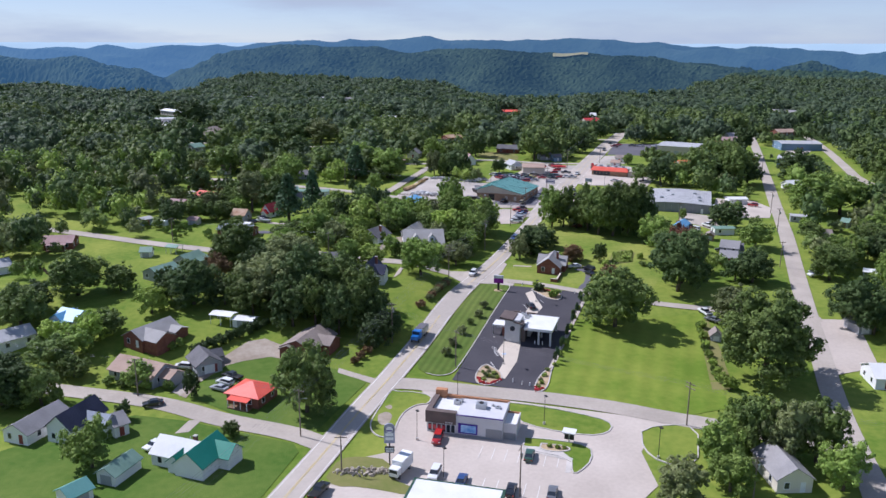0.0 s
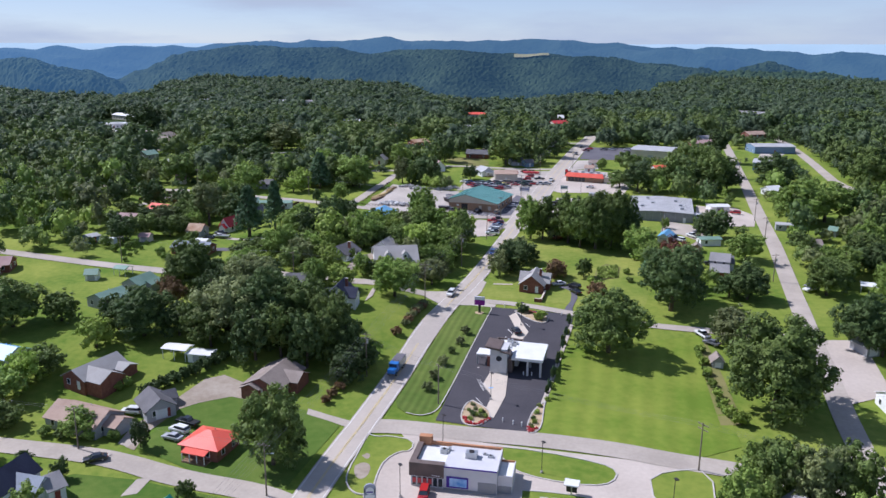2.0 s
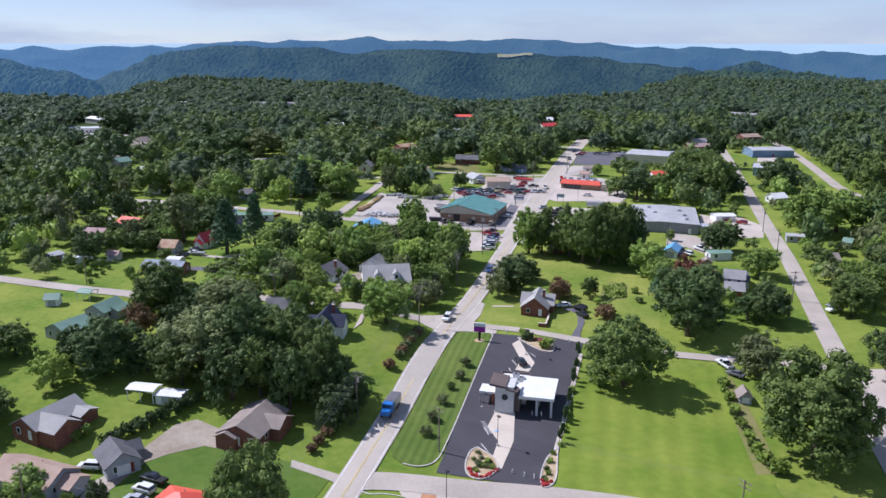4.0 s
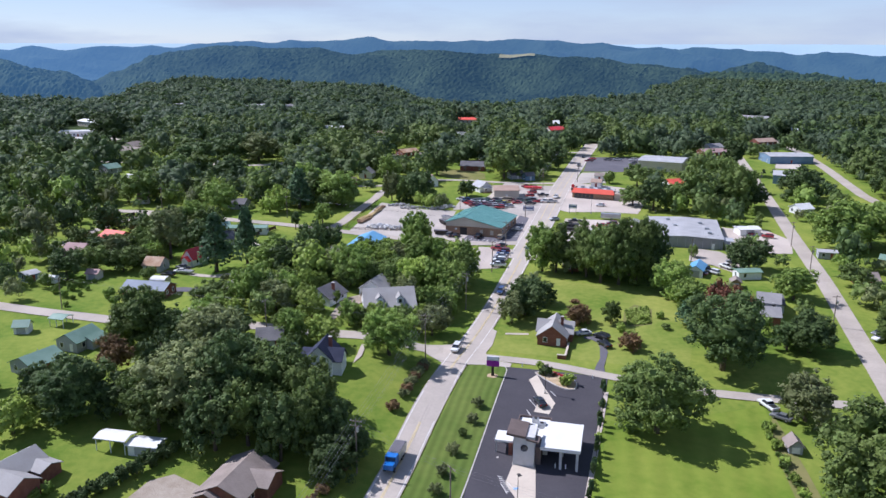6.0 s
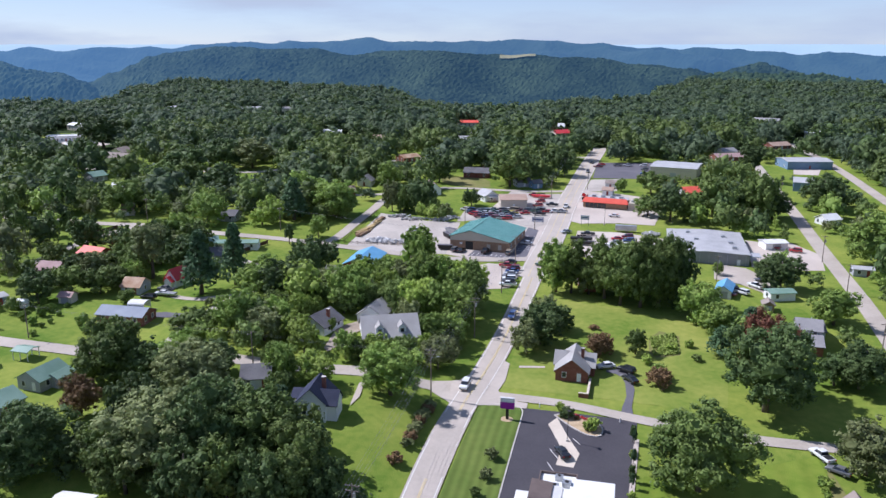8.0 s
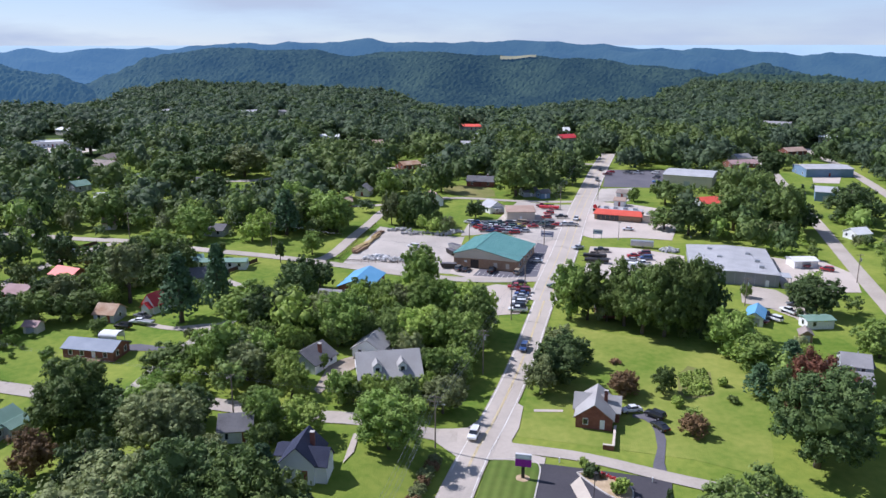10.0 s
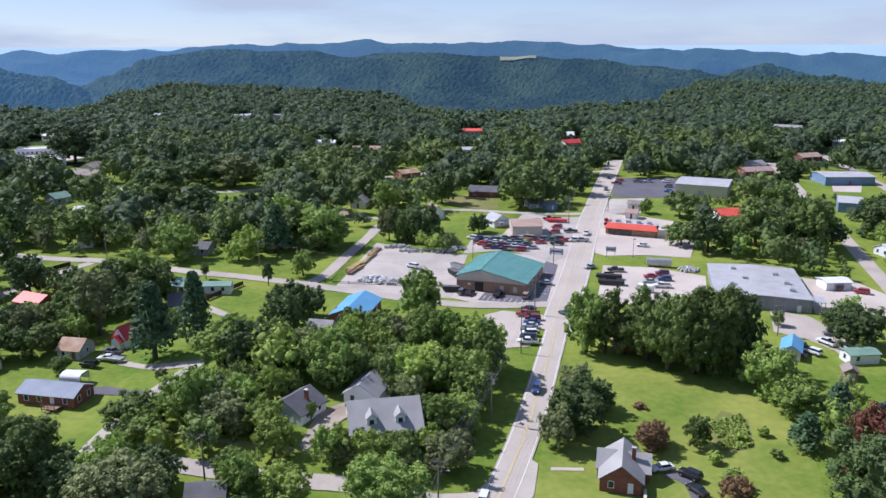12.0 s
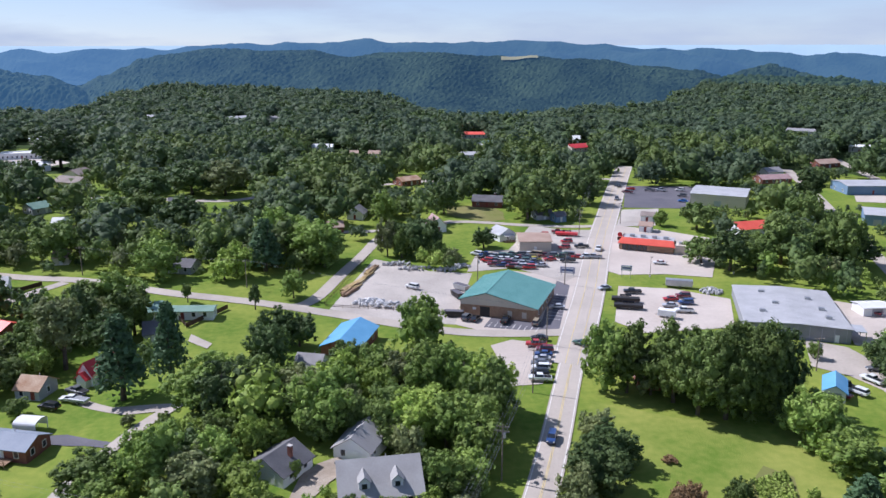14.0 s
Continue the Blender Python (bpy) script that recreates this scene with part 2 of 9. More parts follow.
def haze_hill_mat(name, a, b, haze_glow, island=0.0, west=1.0, east=1.0):
    """Far hills, a backdrop: distance haze emitted as blue glow, stronger westwards, under the sun."""
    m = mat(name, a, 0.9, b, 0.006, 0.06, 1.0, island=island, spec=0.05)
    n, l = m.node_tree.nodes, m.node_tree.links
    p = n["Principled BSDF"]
    p.inputs["Emission Color"].default_value = (*haze_glow, 1)
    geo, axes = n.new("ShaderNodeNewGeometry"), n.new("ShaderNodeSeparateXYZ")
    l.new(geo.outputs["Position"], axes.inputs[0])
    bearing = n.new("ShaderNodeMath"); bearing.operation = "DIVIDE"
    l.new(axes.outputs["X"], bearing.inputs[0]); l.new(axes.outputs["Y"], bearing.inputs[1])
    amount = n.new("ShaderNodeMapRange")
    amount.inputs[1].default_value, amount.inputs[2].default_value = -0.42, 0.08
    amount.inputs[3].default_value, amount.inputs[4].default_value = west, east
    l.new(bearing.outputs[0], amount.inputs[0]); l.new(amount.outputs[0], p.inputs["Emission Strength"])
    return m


# third colour of each: emission put in for the haze before it
HILL_NEAR = haze_hill_mat("hazed_near_hill_woods", (0.022, 0.038, 0.018), (0.054, 0.078, 0.036), (0.012, 0.029, 0.044), 0.25, 1.5, 0.8)
HILL_FAR = haze_hill_mat("hazed_far_hill_woods", (0.012, 0.022, 0.012), (0.042, 0.062, 0.030), (0.024, 0.064, 0.122), 0.0, 1.2, 0.62)
HILL_LAST = haze_hill_mat("hazed_last_ridge_woods", (0.014, 0.026, 0.018), (0.032, 0.048, 0.030), (0.052, 0.128, 0.250), 0.0, 1.15, 0.82)
HAZE_LAND = haze_hill_mat("hazy_lowland", (0.05, 0.06, 0.06), (0.06, 0.07, 0.07), (0.38, 0.53, 0.65))
HAZY_HAY = haze_hill_mat("hazy_hay", (0.20, 0.19, 0.11), (0.26, 0.24, 0.14), (0.03, 0.045, 0.06))


# ---------- mesh helpers ----------
def mesh_of(name, bm, material, smooth=False):
    me = bpy.data.meshes.new(name)
    bm.normal_update()
    bm.to_mesh(me)
    bm.free()
    for m in (material if isinstance(material, (list, tuple)) else (material,)):
        me.materials.append(m)
    if smooth:
        me.polygons.foreach_set("use_smooth", [True] * len(me.polygons))
    return me


def part(name, bm, material, parent, label="", smooth=False):
    ob = new(name, mesh_of(name, bm, material, smooth))
    ob.parent = parent
    return tagged(ob, label)


def share(name, me, parent, m=Matrix()):
    """A part that shares a mesh with its alike."""
    ob = new(name, me)
    ob.parent, ob.matrix_basis = parent, m
    return ob


def box(bm, x0, x1, y0, y1, z0, z1, bevel=0.0):
    r = bmesh.ops.create_cube(bm, size=1.0)
    for v in r["verts"]:
        v.co = Vector(((x0 + x1) / 2 + v.co.x * (x1 - x0), (y0 + y1) / 2 + v.co.y * (y1 - y0), (z0 + z1) / 2 + v.co.z * (z1 - z0)))
    if bevel:
        edges = list({e for v in r["verts"] for e in v.link_edges})
        bmesh.ops.bevel(bm, geom=edges, offset=bevel, segments=2, affect="EDGES", profile=0.6)
    return bm


def bmbox(*a, **k):
    return box(bmesh.new(), *a, **k)


def tube(bm, a, b, r0, r1, n=7):
    a, b = Vector(a), Vector(b)
    d = (b - a)
    r = bmesh.ops.create_cone(bm, cap_ends=True, segments=n, radius1=r0, radius2=r1, depth=d.length)
    m = Matrix.Translation((a + b) / 2) @ d.to_track_quat("Z", "Y").to_matrix().to_4x4()
    bmesh.ops.transform(bm, matrix=m, verts=r["verts"])
    return bm


def slab(bm, pts, t):
    """A plate: the outline pts, with the thickness t straight down."""
    top = [bm.verts.new(p) for p in pts]
    low = [bm.verts.new((p[0], p[1], p[2] - t)) for p in pts]
    bm.faces.new(top)
    bm.faces.new(low[::-1])
    for i in range(len(pts)):
        j = (i + 1) % len(pts)
        bm.faces.new((top[i], low[i], low[j], top[j]))
    return bm


# ---------- the lie of the land ----------
def smooth(a, b, v):
    s = min(1.0, max(0.0, (v - a) / (b - a)))
    return s * s * (3 - 2 * s)


RISE = ((-300, -6.0), (150, -5.2), (178, -4.7), (245, 0.0), (320, 2.0), (440, 4.0), (560, 6.0), (700, 5.0))


def rise(y):
    if y <= RISE[0][0]:
        return RISE[0][1]
    for (a, b), (c, d) in zip(RISE, RISE[1:]):
        if y <= c:
            return b + (d - b) * smooth(a, c, y)
    return RISE[-1][1]


def ground(x, y):
    """Height of the town's ground: a gentle climb, with a bank on the west of the highway."""
    z = rise(y)
    z += 4.0 * smooth(9, -12, x) * smooth(205, 250, y) * smooth(370, 300, y) * smooth(-70, -40, x)
    z += 1.5 * smooth(-20, -60, x) * smooth(180, 215, y)
    return z


def profile(u, knots):
    """A skyline over the bearing u, smoothly joined."""
    if u <= knots[0][0]:
        return knots[0][1]
    for (p, v), (q, w) in zip(knots, knots[1:]):
        if u <= q:
            return v + (w - v) * smooth(p, q, u)
    return knots[-1][1]


# crest heights of the hills, in metres over the bearing, each at its distance and breadth
HILLS = (
    (2380, 160, ((-0.90, 60), (-0.516, 36), (-0.426, 22), (-0.397, 12), (-0.367, -4), (-0.337, -34), (-0.31, -70), (-0.28, -80))),
    (2650, 400, ((-0.37, -80), (-0.335, -52), (-0.305, -16), (-0.282, 8), (-0.262, 25), (-0.242, 40), (-0.229, 48), (-0.203, 53), (-0.145, 53), (-0.113, 55), (-0.073, 48), (-0.034, 44), (0.019, 42), (0.073, 42), (0.134, 31), (0.223, 28), (0.262, 24), (0.300, 8), (0.335, 2), (0.370, -8), (0.42, -50), (0.60, -80))),
    (3150, 300, ((0.05, -60), (0.12, 20), (0.19, 40), (0.250, 46), (0.319, 53), (0.347, 46), (0.369, 33), (0.404, 23), (0.441, 2), (0.507, -30), (0.60, -62))),
    (2400, 170, ((0.39, -70), (0.411, -8), (0.431, 9), (0.449, 18), (0.463, 26), (0.481, 19), (0.503, 9), (0.525, -4), (0.56, -70))),
    (4050, 330, ((-0.75, 40), (-0.494, 40), (-0.401, 44), (-0.339, 44), (-0.313, 52), (-0.281, 49), (-0.243, 45), (-0.210, 55), (-0.165, 66), (-0.139, 71), (-0.119, 66), (-0.099, 77), (-0.066, 70), (-0.046, 80), (-0.013, 91), (0.020, 74), (0.088, 72), (0.122, 78), (0.190, 84), (0.225, 76), (0.295, 64), (0.330, 55), (0.366, 40), (0.387, 56), (0.401, 58), (0.437, 52), (0.458, 40), (0.495, 35), (0.517, 21), (0.538, 29), (0.553, 37), (0.567, 32), (0.692, 31), (0.80, 28))),
    (4650, 240, ((-1.0, 54), (-0.433, 57), (0.088, 61), (0.632, 72), (1.0, 74))),
)


# how far the plateau reaches, in metres over the bearing, before the valley opens
BRINK = ((-0.60, 1150), (-0.475, 1150), (-0.40, 1015), (-0.33, 960), (-0.297, 1040), (-0.262, 1250), (-0.227, 1390), (-0.156, 1330), (-0.05, 1220), (-0.014, 1160), (0.02, 1040), (0.045, 930), (0.10, 870), (0.16, 910), (0.234, 990), (0.305, 1040), (0.34, 1250), (0.376, 1540), (0.41, 1680), (0.517, 1670), (0.588, 1480), (0.64, 1300), (0.9, 1250))


def land(x, y):
    """The whole country: the town's plateau, wooded hills, a valley and the long ridges."""
    z = ground(x, y)
    r = math.hypot(x, y)
    if r < 620 or y < 0:
        return z
    u = x / max(y, 200.0)
    edge = profile(u, BRINK) + 25 * noise.noise((u * 14, 1.7, 0))
    s = smooth(edge, edge + 330, r)
    low = -80 + 14 * noise.noise((x / 420, y / 420, 3.1))
    far = low
    for dist, broad, knots in HILLS:
        d = r - dist * (1 + 0.05 * noise.noise((u * 9, dist, 0)))
        far = max(far, low + (profile(u, knots) - low) * math.exp(-(d / (broad * (0.8 if d < 0 else 1.0))) ** 2))
    gully = abs(noise.noise((x / 210, y / 210, 9.1))) * 1.6 - 0.35
    far -= gully * min(22.0, r / 105) * smooth(900, 1300, r) * smooth(4500, 3900, r)
    far += 2.0 * noise.noise((x / 70, y / 70, 4.1)) * smooth(900, 1300, r)
    z += 3.0 * noise.noise((x / 170, y / 170, 6.1)) * smooth(640, 900, r) + 9.0 * smooth(1000, 1500, r)
    return z * (1 - s) + far * s


def upland(x, y, past=90):
    """Whether a place lies on the plateau, before the valley."""
    return math.hypot(x, y) < profile(x / max(y, 200.0), BRINK) + past


def grid_axis(steps):
    vals = [steps[0][0]]
    for end, d in steps[1:]:
        n = max(1, round((end - vals[-1]) / d))
        a = vals[-1]
        vals += [a + (end - a) * (i + 1) / n for i in range(n)]
    return vals


gx = grid_axis(((-4700, 0), (-1500, 60), (-600, 30), (-250, 14), (260, 5), (600, 14), (1500, 30), (4700, 60)))
gy = grid_axis(((-900, 0), (80, 60), (640, 5), (1700, 22), (3200, 36), (4950, 45)))
verts = [(x, y, land(x, y) - 30 * smooth(1720, 1900, math.hypot(x, y)) * (y > 0)) for y in gy for x in gx]
nx = len(gx)
faces = [(j * nx + i, j * nx + i + 1, (j + 1) * nx + i + 1, (j + 1) * nx + i) for j in range(len(gy) - 1) for i in range(nx - 1)]
me = bpy.data.meshes.new("ground")
me.from_pydata(verts, [], faces)
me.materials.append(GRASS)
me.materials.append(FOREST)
# ground past 1400 m shares the hills' emitted haze
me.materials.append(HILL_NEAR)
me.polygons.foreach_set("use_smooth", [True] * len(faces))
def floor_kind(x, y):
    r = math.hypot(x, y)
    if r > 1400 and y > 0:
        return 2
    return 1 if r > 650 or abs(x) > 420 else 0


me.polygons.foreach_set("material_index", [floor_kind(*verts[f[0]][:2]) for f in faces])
tagged(new("ground", me), "rolling green ground with mown lawns and woodland", "ground", kind="structure")


# ---------- roads, drives and paved areas ----------
ROADS = []                                                    # segments with half widths, for keeping trees off


def resample(pts, step):
    res = [Vector(pts[0])]
    for a, b in zip(pts, pts[1:]):
        a, b = Vector(a), Vector(b)
        n = max(1, int((b - a).length / step))
        res += [a.lerp(b, (i + 1) / n) for i in range(n)]
    return res


def rounded(pts, rounds=2):
    """Chaikin's corner cutting."""
    pts = [Vector(p) for p in pts]
    for _ in range(rounds):
        res = [pts[0]]
        for a, b in zip(pts, pts[1:]):
            res += [a.lerp(b, 0.25), a.lerp(b, 0.75)]
        pts = res + [pts[-1]]
    return pts


def strip(bm, pts, half, lift, offset=0.0, step=3.0):
    pts = resample(rounded([p[:2] for p in pts]), step)
    prev = None
    for i, p in enumerate(pts):
        d = (pts[min(i + 1, len(pts) - 1)] - pts[max(i - 1, 0)]).normalized()
        nrm = Vector((d.y, -d.x))
        a, b = p + nrm * (offset - half), p + nrm * (offset + half)
        row = [bm.verts.new((q.x, q.y, max(ground(q.x, q.y), ground(p.x, p.y) - 0.3) + lift)) for q in (a, b)]
        if prev:
            bm.faces.new((prev[0], prev[1], row[1], row[0]))
        prev = row
    return bm


def road(name, pts, half, material, label, lift=0.06, category="road"):
    ob = new(name, mesh_of(name, strip(bmesh.new(), pts, half, lift), material, True))
    ROADS.extend((Vector(a), Vector(b), half) for a, b in zip(pts, pts[1:]))
    return tagged(ob, label, category, kind="structure")


LOTS = []


def inside(poly, x, y):
    odd = False
    for (ax, ay), (bx, by) in zip(poly, poly[1:] + poly[:1]):
        if (ay > y) != (by > y) and x < (bx - ax) * (y - ay) / (by - ay) + ax:
            odd = not odd
    return odd


def area(name, pts, material, label, lift=0.04, category="paving", keep=True, kerb=0.0, soft=0, parent=None, depth=0.0):
    """A paved or planted area draped over the ground, with an upstanding kerb where kerb > 0."""
    pts = [tuple(p) for p in pts]
    if soft:
        pts = [tuple(p) for p in rounded(pts + pts[:1], soft)][:-1]
    if keep:
        LOTS.append(pts)
    bm = bmesh.new()
    f = bm.faces.new([bm.verts.new((x, y, 0)) for x, y in pts])
    if f.normal.z < 0:
        f.normal_flip()
    bmesh.ops.triangulate(bm, faces=[f])
    xs, ys = [p[0] for p in pts], [p[1] for p in pts]
    for v, lo, hi in (((1, 0, 0), min(xs), max(xs)), ((0, 1, 0), min(ys), max(ys))):
        c = lo + 5
        while c < hi:
            co = (c, 0, 0) if v[0] else (0, c, 0)
            bmesh.ops.bisect_plane(bm, geom=bm.verts[:] + bm.edges[:] + bm.faces[:], plane_co=co, plane_no=v)
            c += 5
    for v in bm.verts:
        v.co.z = ground(v.co.x, v.co.y) + lift
    bmesh.ops.recalc_face_normals(bm, faces=bm.faces)
    if sum(g.normal.z for g in bm.faces) < 0:
        bmesh.ops.reverse_faces(bm, faces=bm.faces)
    ob = new(name, mesh_of(name, bm, material))
    if parent:
        ob.parent = parent
    else:
        tagged(ob, label, category, kind="structure")
    if kerb:
        kb = bmesh.new()
        loop = resample([*pts, pts[0]], 2.0)
        n = len(loop) - 1
        rows = []
        for i in range(n):
            p = loop[i]
            d = (loop[(i + 1) % n] - loop[i - 1]).normalized()
            nr = Vector((d.y, -d.x)) * 0.14
            z = ground(p.x, p.y) + lift
            rows.append([kb.verts.new((q.x, q.y, h)) for q, h in ((p - nr, z - 0.1), (p - nr, z + kerb), (p + nr, z + kerb), (p + nr, z - 0.1))])
        for a, b in zip(rows, rows[1:] + rows[:1]):
            for i in range(3):
                kb.faces.new((a[i], a[i + 1], b[i + 1], b[i]))
        bmesh.ops.recalc_face_normals(kb, faces=kb.faces)
        k = new("kerb", mesh_of("kerb", kb, KERB))
        k.parent = ob
    return ob


# ---------- the streets ----------
HWY = [(-226, -400), (-33.8, 112), (-26.2, 136), (-18.9, 160.5), (-14.2, 175), (-9.2, 190), (-3.3, 206.3), (2.9, 224.8), (7.2, 237.4), (12.4, 252), (16.9, 262), (20.6, 271), (24.5, 280.9), (28.4, 291.6), (32.9, 304.5), (37.9, 320), (44.2, 339)]
SHOPS = [(44.2, 339), (51.6, 361), (63.4, 394), (84.3, 459), (100.1, 502), (131.7, 590), (150, 640)]
road("highway", HWY, 3.2, ROAD, "worn light grey two-lane highway with yellow centre lines", 0.20)
road("highway_wide", SHOPS, 5.0, ROAD, "worn light grey highway widened through the shops", 0.21)
for nm, off, hw, m, lb in (("yellow_line", -0.15, 0.08, YELLOW, "faded yellow centre line"), ("yellow_line", 0.15, 0.08, YELLOW, "faded yellow centre line"),
                           ("edge_line", -2.75, 0.08, WHITELINE, "white edge line on the highway"), ("edge_line", 2.75, 0.08, WHITELINE, "white edge line on the highway")):
    tagged(new(nm, mesh_of(nm, strip(bmesh.new(), HWY, hw, 0.235, off), m)), lb, "road marking", kind="structure")
for nm, off, hw, m, lb in (("yellow_line", -1.55, 0.1, YELLOW, "yellow turning lane line"), ("yellow_line", 1.55, 0.1, YELLOW, "yellow turning lane line"), ("edge_line", -4.5, 0.08, WHITELINE, "white edge line on the highway"), ("edge_line", 4.5, 0.08, WHITELINE, "white edge line on the highway")):
    tagged(new(nm, mesh_of(nm, strip(bmesh.new(), SHOPS, hw, 0.245, off), m)), lb, "road marking", kind="structure")

road("side_street", [(-24, 152), (-30.5, 156.5), (-47, 162), (-61, 169.5), (-71, 172.6), (-88, 176.8), (-140, 190), (-230, 215)], 2.8, LANE, "light grey asphalt side street past the red-roofed house", 0.16)
road("side_street", [(-13, 181), (-5, 181), (9, 177), (25, 173.6), (41, 168.7), (52, 163.5), (62, 160), (86, 150)], 3.1, LANE, "pale side street between restaurant and bank", 0.17)
road("lane", [(12, 256), (24.7, 251.8), (34.6, 248.3), (48.5, 239.4), (66, 231), (80, 227), (94, 224), (113, 219)], 1.8, LANE, "narrow lane along the field behind the bank", 0.17)
road("side_street", [(15, 258), (1.5, 259.3), (-13, 260), (-54, 270.4), (-81, 281.6), (-104, 289), (-133, 301), (-175, 319), (-250, 350)], 2.5, LANE, "tree-lined residential side street", 0.17)
road("lane", [(-63, 273), (-61, 284), (-57, 296), (-52.4, 305.8), (-46, 316), (-40, 330)], 1.8, LANE, "narrow lane between lawns", 0.15)
road("back_road", [(-111, -400), (60, 70), (83.7, 133), (87.2, 147), (93.1, 168.5), (103, 197.4), (112.2, 228.5), (125.3, 265), (144.8, 320.6), (164, 379), (184.6, 439.3), (215, 530), (245, 620)], 2.8, LANE, "pale grey back road running beside houses", 0.18)
road("far_road", [(300, 340), (245, 385), (227, 414.5), (249.9, 485), (271.6, 561), (300, 660)], 3.0, LANE, "pale road at the edge of town", 0.16)
road("side_street", [(52, 361), (34.4, 360.4), (16.2, 362.9), (-5.7, 374), (-20.7, 381.7), (-32.5, 387), (-60, 394.3), (-72, 399.4), (-101, 414), (-118, 416), (-150, 428), (-230, 450)], 2.5, LANE, "side street past the teal-roofed workshop", 0.17)
road("lane", [(-105, 411), (-112, 400), (-118, 388), (-126, 360)], 2.0, LANE, "short lane off the side street", 0.15)
road("lane", [(-30, 385), (-23.5, 392), (-17.3, 416), (-9.1, 444.4), (-3.8, 469.6), (8, 482), (28.9, 494)], 2.2, LANE, "narrow lane beside the gravel yard", 0.15)
road("lane", [(-60, 486), (-15, 476), (10, 484), (28.9, 494), (45.3, 490), (56.7, 485), (75.6, 481), (90, 481)], 2.1, LANE, "lane behind the used-car lot", 0.16)
road("far_street", [(-250, 560), (-131, 547), (-118, 543.4), (-84, 534.6), (-68, 536), (-40, 566), (20, 590), (60, 600)], 2.6, LANE, "street half hidden among trees", 0.16)
road("far_street", [(131.7, 590), (80, 600), (20, 596)], 2.6, LANE, "street crossing at the end of the shops", 0.16)
area("lawn", [(20, 258.5), (26, 272), (34.5, 299), (44, 318), (60, 309), (84, 301), (86, 285), (78, 262), (70, 244), (64, 240), (55, 246), (36, 253)], BRIGHTLAWN, "wide bright mown lawn beside the oak grove", lift=0.05, keep=False)
LOTS.append([(-214.4, 620.2), (-200.3, 643.5), (-164.3, 615.9), (-159.7, 564.7), (-188.8, 572.4)])                                           # open lawn
area("vegetable_garden", [(65.3, 283.6), (70.1, 288.9), (74.2, 284.7), (70.0, 272.8), (63.5, 271.6), (62.2, 274.2)], DRYGRASS, "weedy vegetable plot with yellow-green rows", lift=0.06)
area("dirt_drive", [(-18.3, 285.9), (-15.6, 288.9), (-11.2, 291.1), (-11.1, 285.4), (-13.0, 283.1), (-16.6, 276.7), (-19.5, 271.7), (-20.7, 273.8)], DIRT, "bare tan drive beside the grey house", lift=0.15)
area("gravel_yard", [(-18.8, 384.0), (-5.5, 437.0), (2.2, 431.1), (13.7, 420.4), (28.1, 416.7), (23.2, 395.5), (20.0, 381.2), (17.6, 368.9), (0.8, 373.2)], GRAVEL, "pale gravel storage yard with scrap")
area("car_lot", [(26.5, 418.2), (33.5, 444.6), (45.6, 446.2), (61.0, 484.0), (74.3, 475.4), (88.1, 474.5), (68.6, 416.5), (57.8, 404.6), (43.6, 421.7)], GRAVEL, "gravel used-car lot beside the highway", lift=0.13)
area("workshop_lot", [(17.6, 368.9), (23.2, 395.5), (42.1, 418.4), (59.8, 410.6), (66.6, 416.7), (50.0, 362.2), (41.1, 359.9), (25.7, 362.7)], CONCRETE, "concrete apron round the workshop", lift=0.12)
area("workshop_parking", [(25.4, 366.1), (28.9, 373.9), (42.4, 368.4), (47.3, 383.3), (55.3, 406.0), (58.5, 401.0), (45.7, 360.4)], OLDTOP, "dark asphalt parking at the workshop", lift=0.15)
area("parking_lot", [(25.6, 352.9), (31.9, 356.5), (43.3, 351.7), (40.0, 341.4), (34.7, 328.2), (27.1, 327.5), (26.8, 338.8)], CONCRETE, "concrete parking lot with a row of cars", lift=0.13)
area("shed_lot", [(74.3, 399.3), (91.1, 395.2), (105.6, 384.3), (96.7, 361.0), (69.6, 358.7), (63.9, 367.8)], CONCRETE, "concrete lot in front of the grey warehouse", lift=0.13)
area("warehouse_yard", [(136.7, 380.8), (143.0, 376.3), (152.8, 375.6), (155.6, 358.7), (146.6, 340.1), (134.6, 341.0), (123.3, 346.1)], CONCRETE, "concrete yard beside the warehouse", lift=0.12)
area("house_drive", [(111.6, 350.7), (120.4, 344.7), (122.3, 332.0), (119.6, 318.3), (119.1, 312.1), (113.0, 309.8), (113.4, 318.8), (110.4, 327.2), (104.2, 333.4)], LANE, "pale curved drive behind the warehouse", lift=0.13)
area("drive", [(-71.3, 308.0), (-67.3, 308.0), (-54.1, 299.9), (-54.6, 298.0), (-61.9, 302.0), (-69.2, 304.2)], OLDTOP, "dark asphalt drive beside a carport", lift=0.14)
area("drive", [(-75.6, 325.8), (-73.0, 327.0), (-61.6, 318.6), (-48.8, 315.7), (-47.2, 311.5), (-57.6, 313.4), (-68.2, 320.3)], LANE, "pale gravel drive with parked cars", lift=0.14)
area("dirt_drive", [(-17.0, 284.9), (-15.8, 289.1), (-11.8, 291.5), (-10.8, 289.2), (-14.0, 284.7), (-17.1, 280.2)], DIRT, "bare tan drive beside the grey house", lift=0.14)
area("drive", [(-54.8, 363.1), (-47.7, 355.8), (-48.3, 352.0), (-54.4, 357.7)], LANE, "short pale drive by a mobile home", lift=0.14)
area("dirt_drive", [(-60.7, 174.4), (-58.7, 188.2), (-54.8, 195.5), (-50.5, 203.0), (-46.3, 204.8), (-41.1, 201.5), (-36.6, 193.1), (-42.9, 195.3), (-49.7, 192.7), (-53.5, 190.3), (-58.0, 180.7), (-58.4, 172.9)], DIRT, "curving tan dirt drive past the ranch house", lift=0.14)
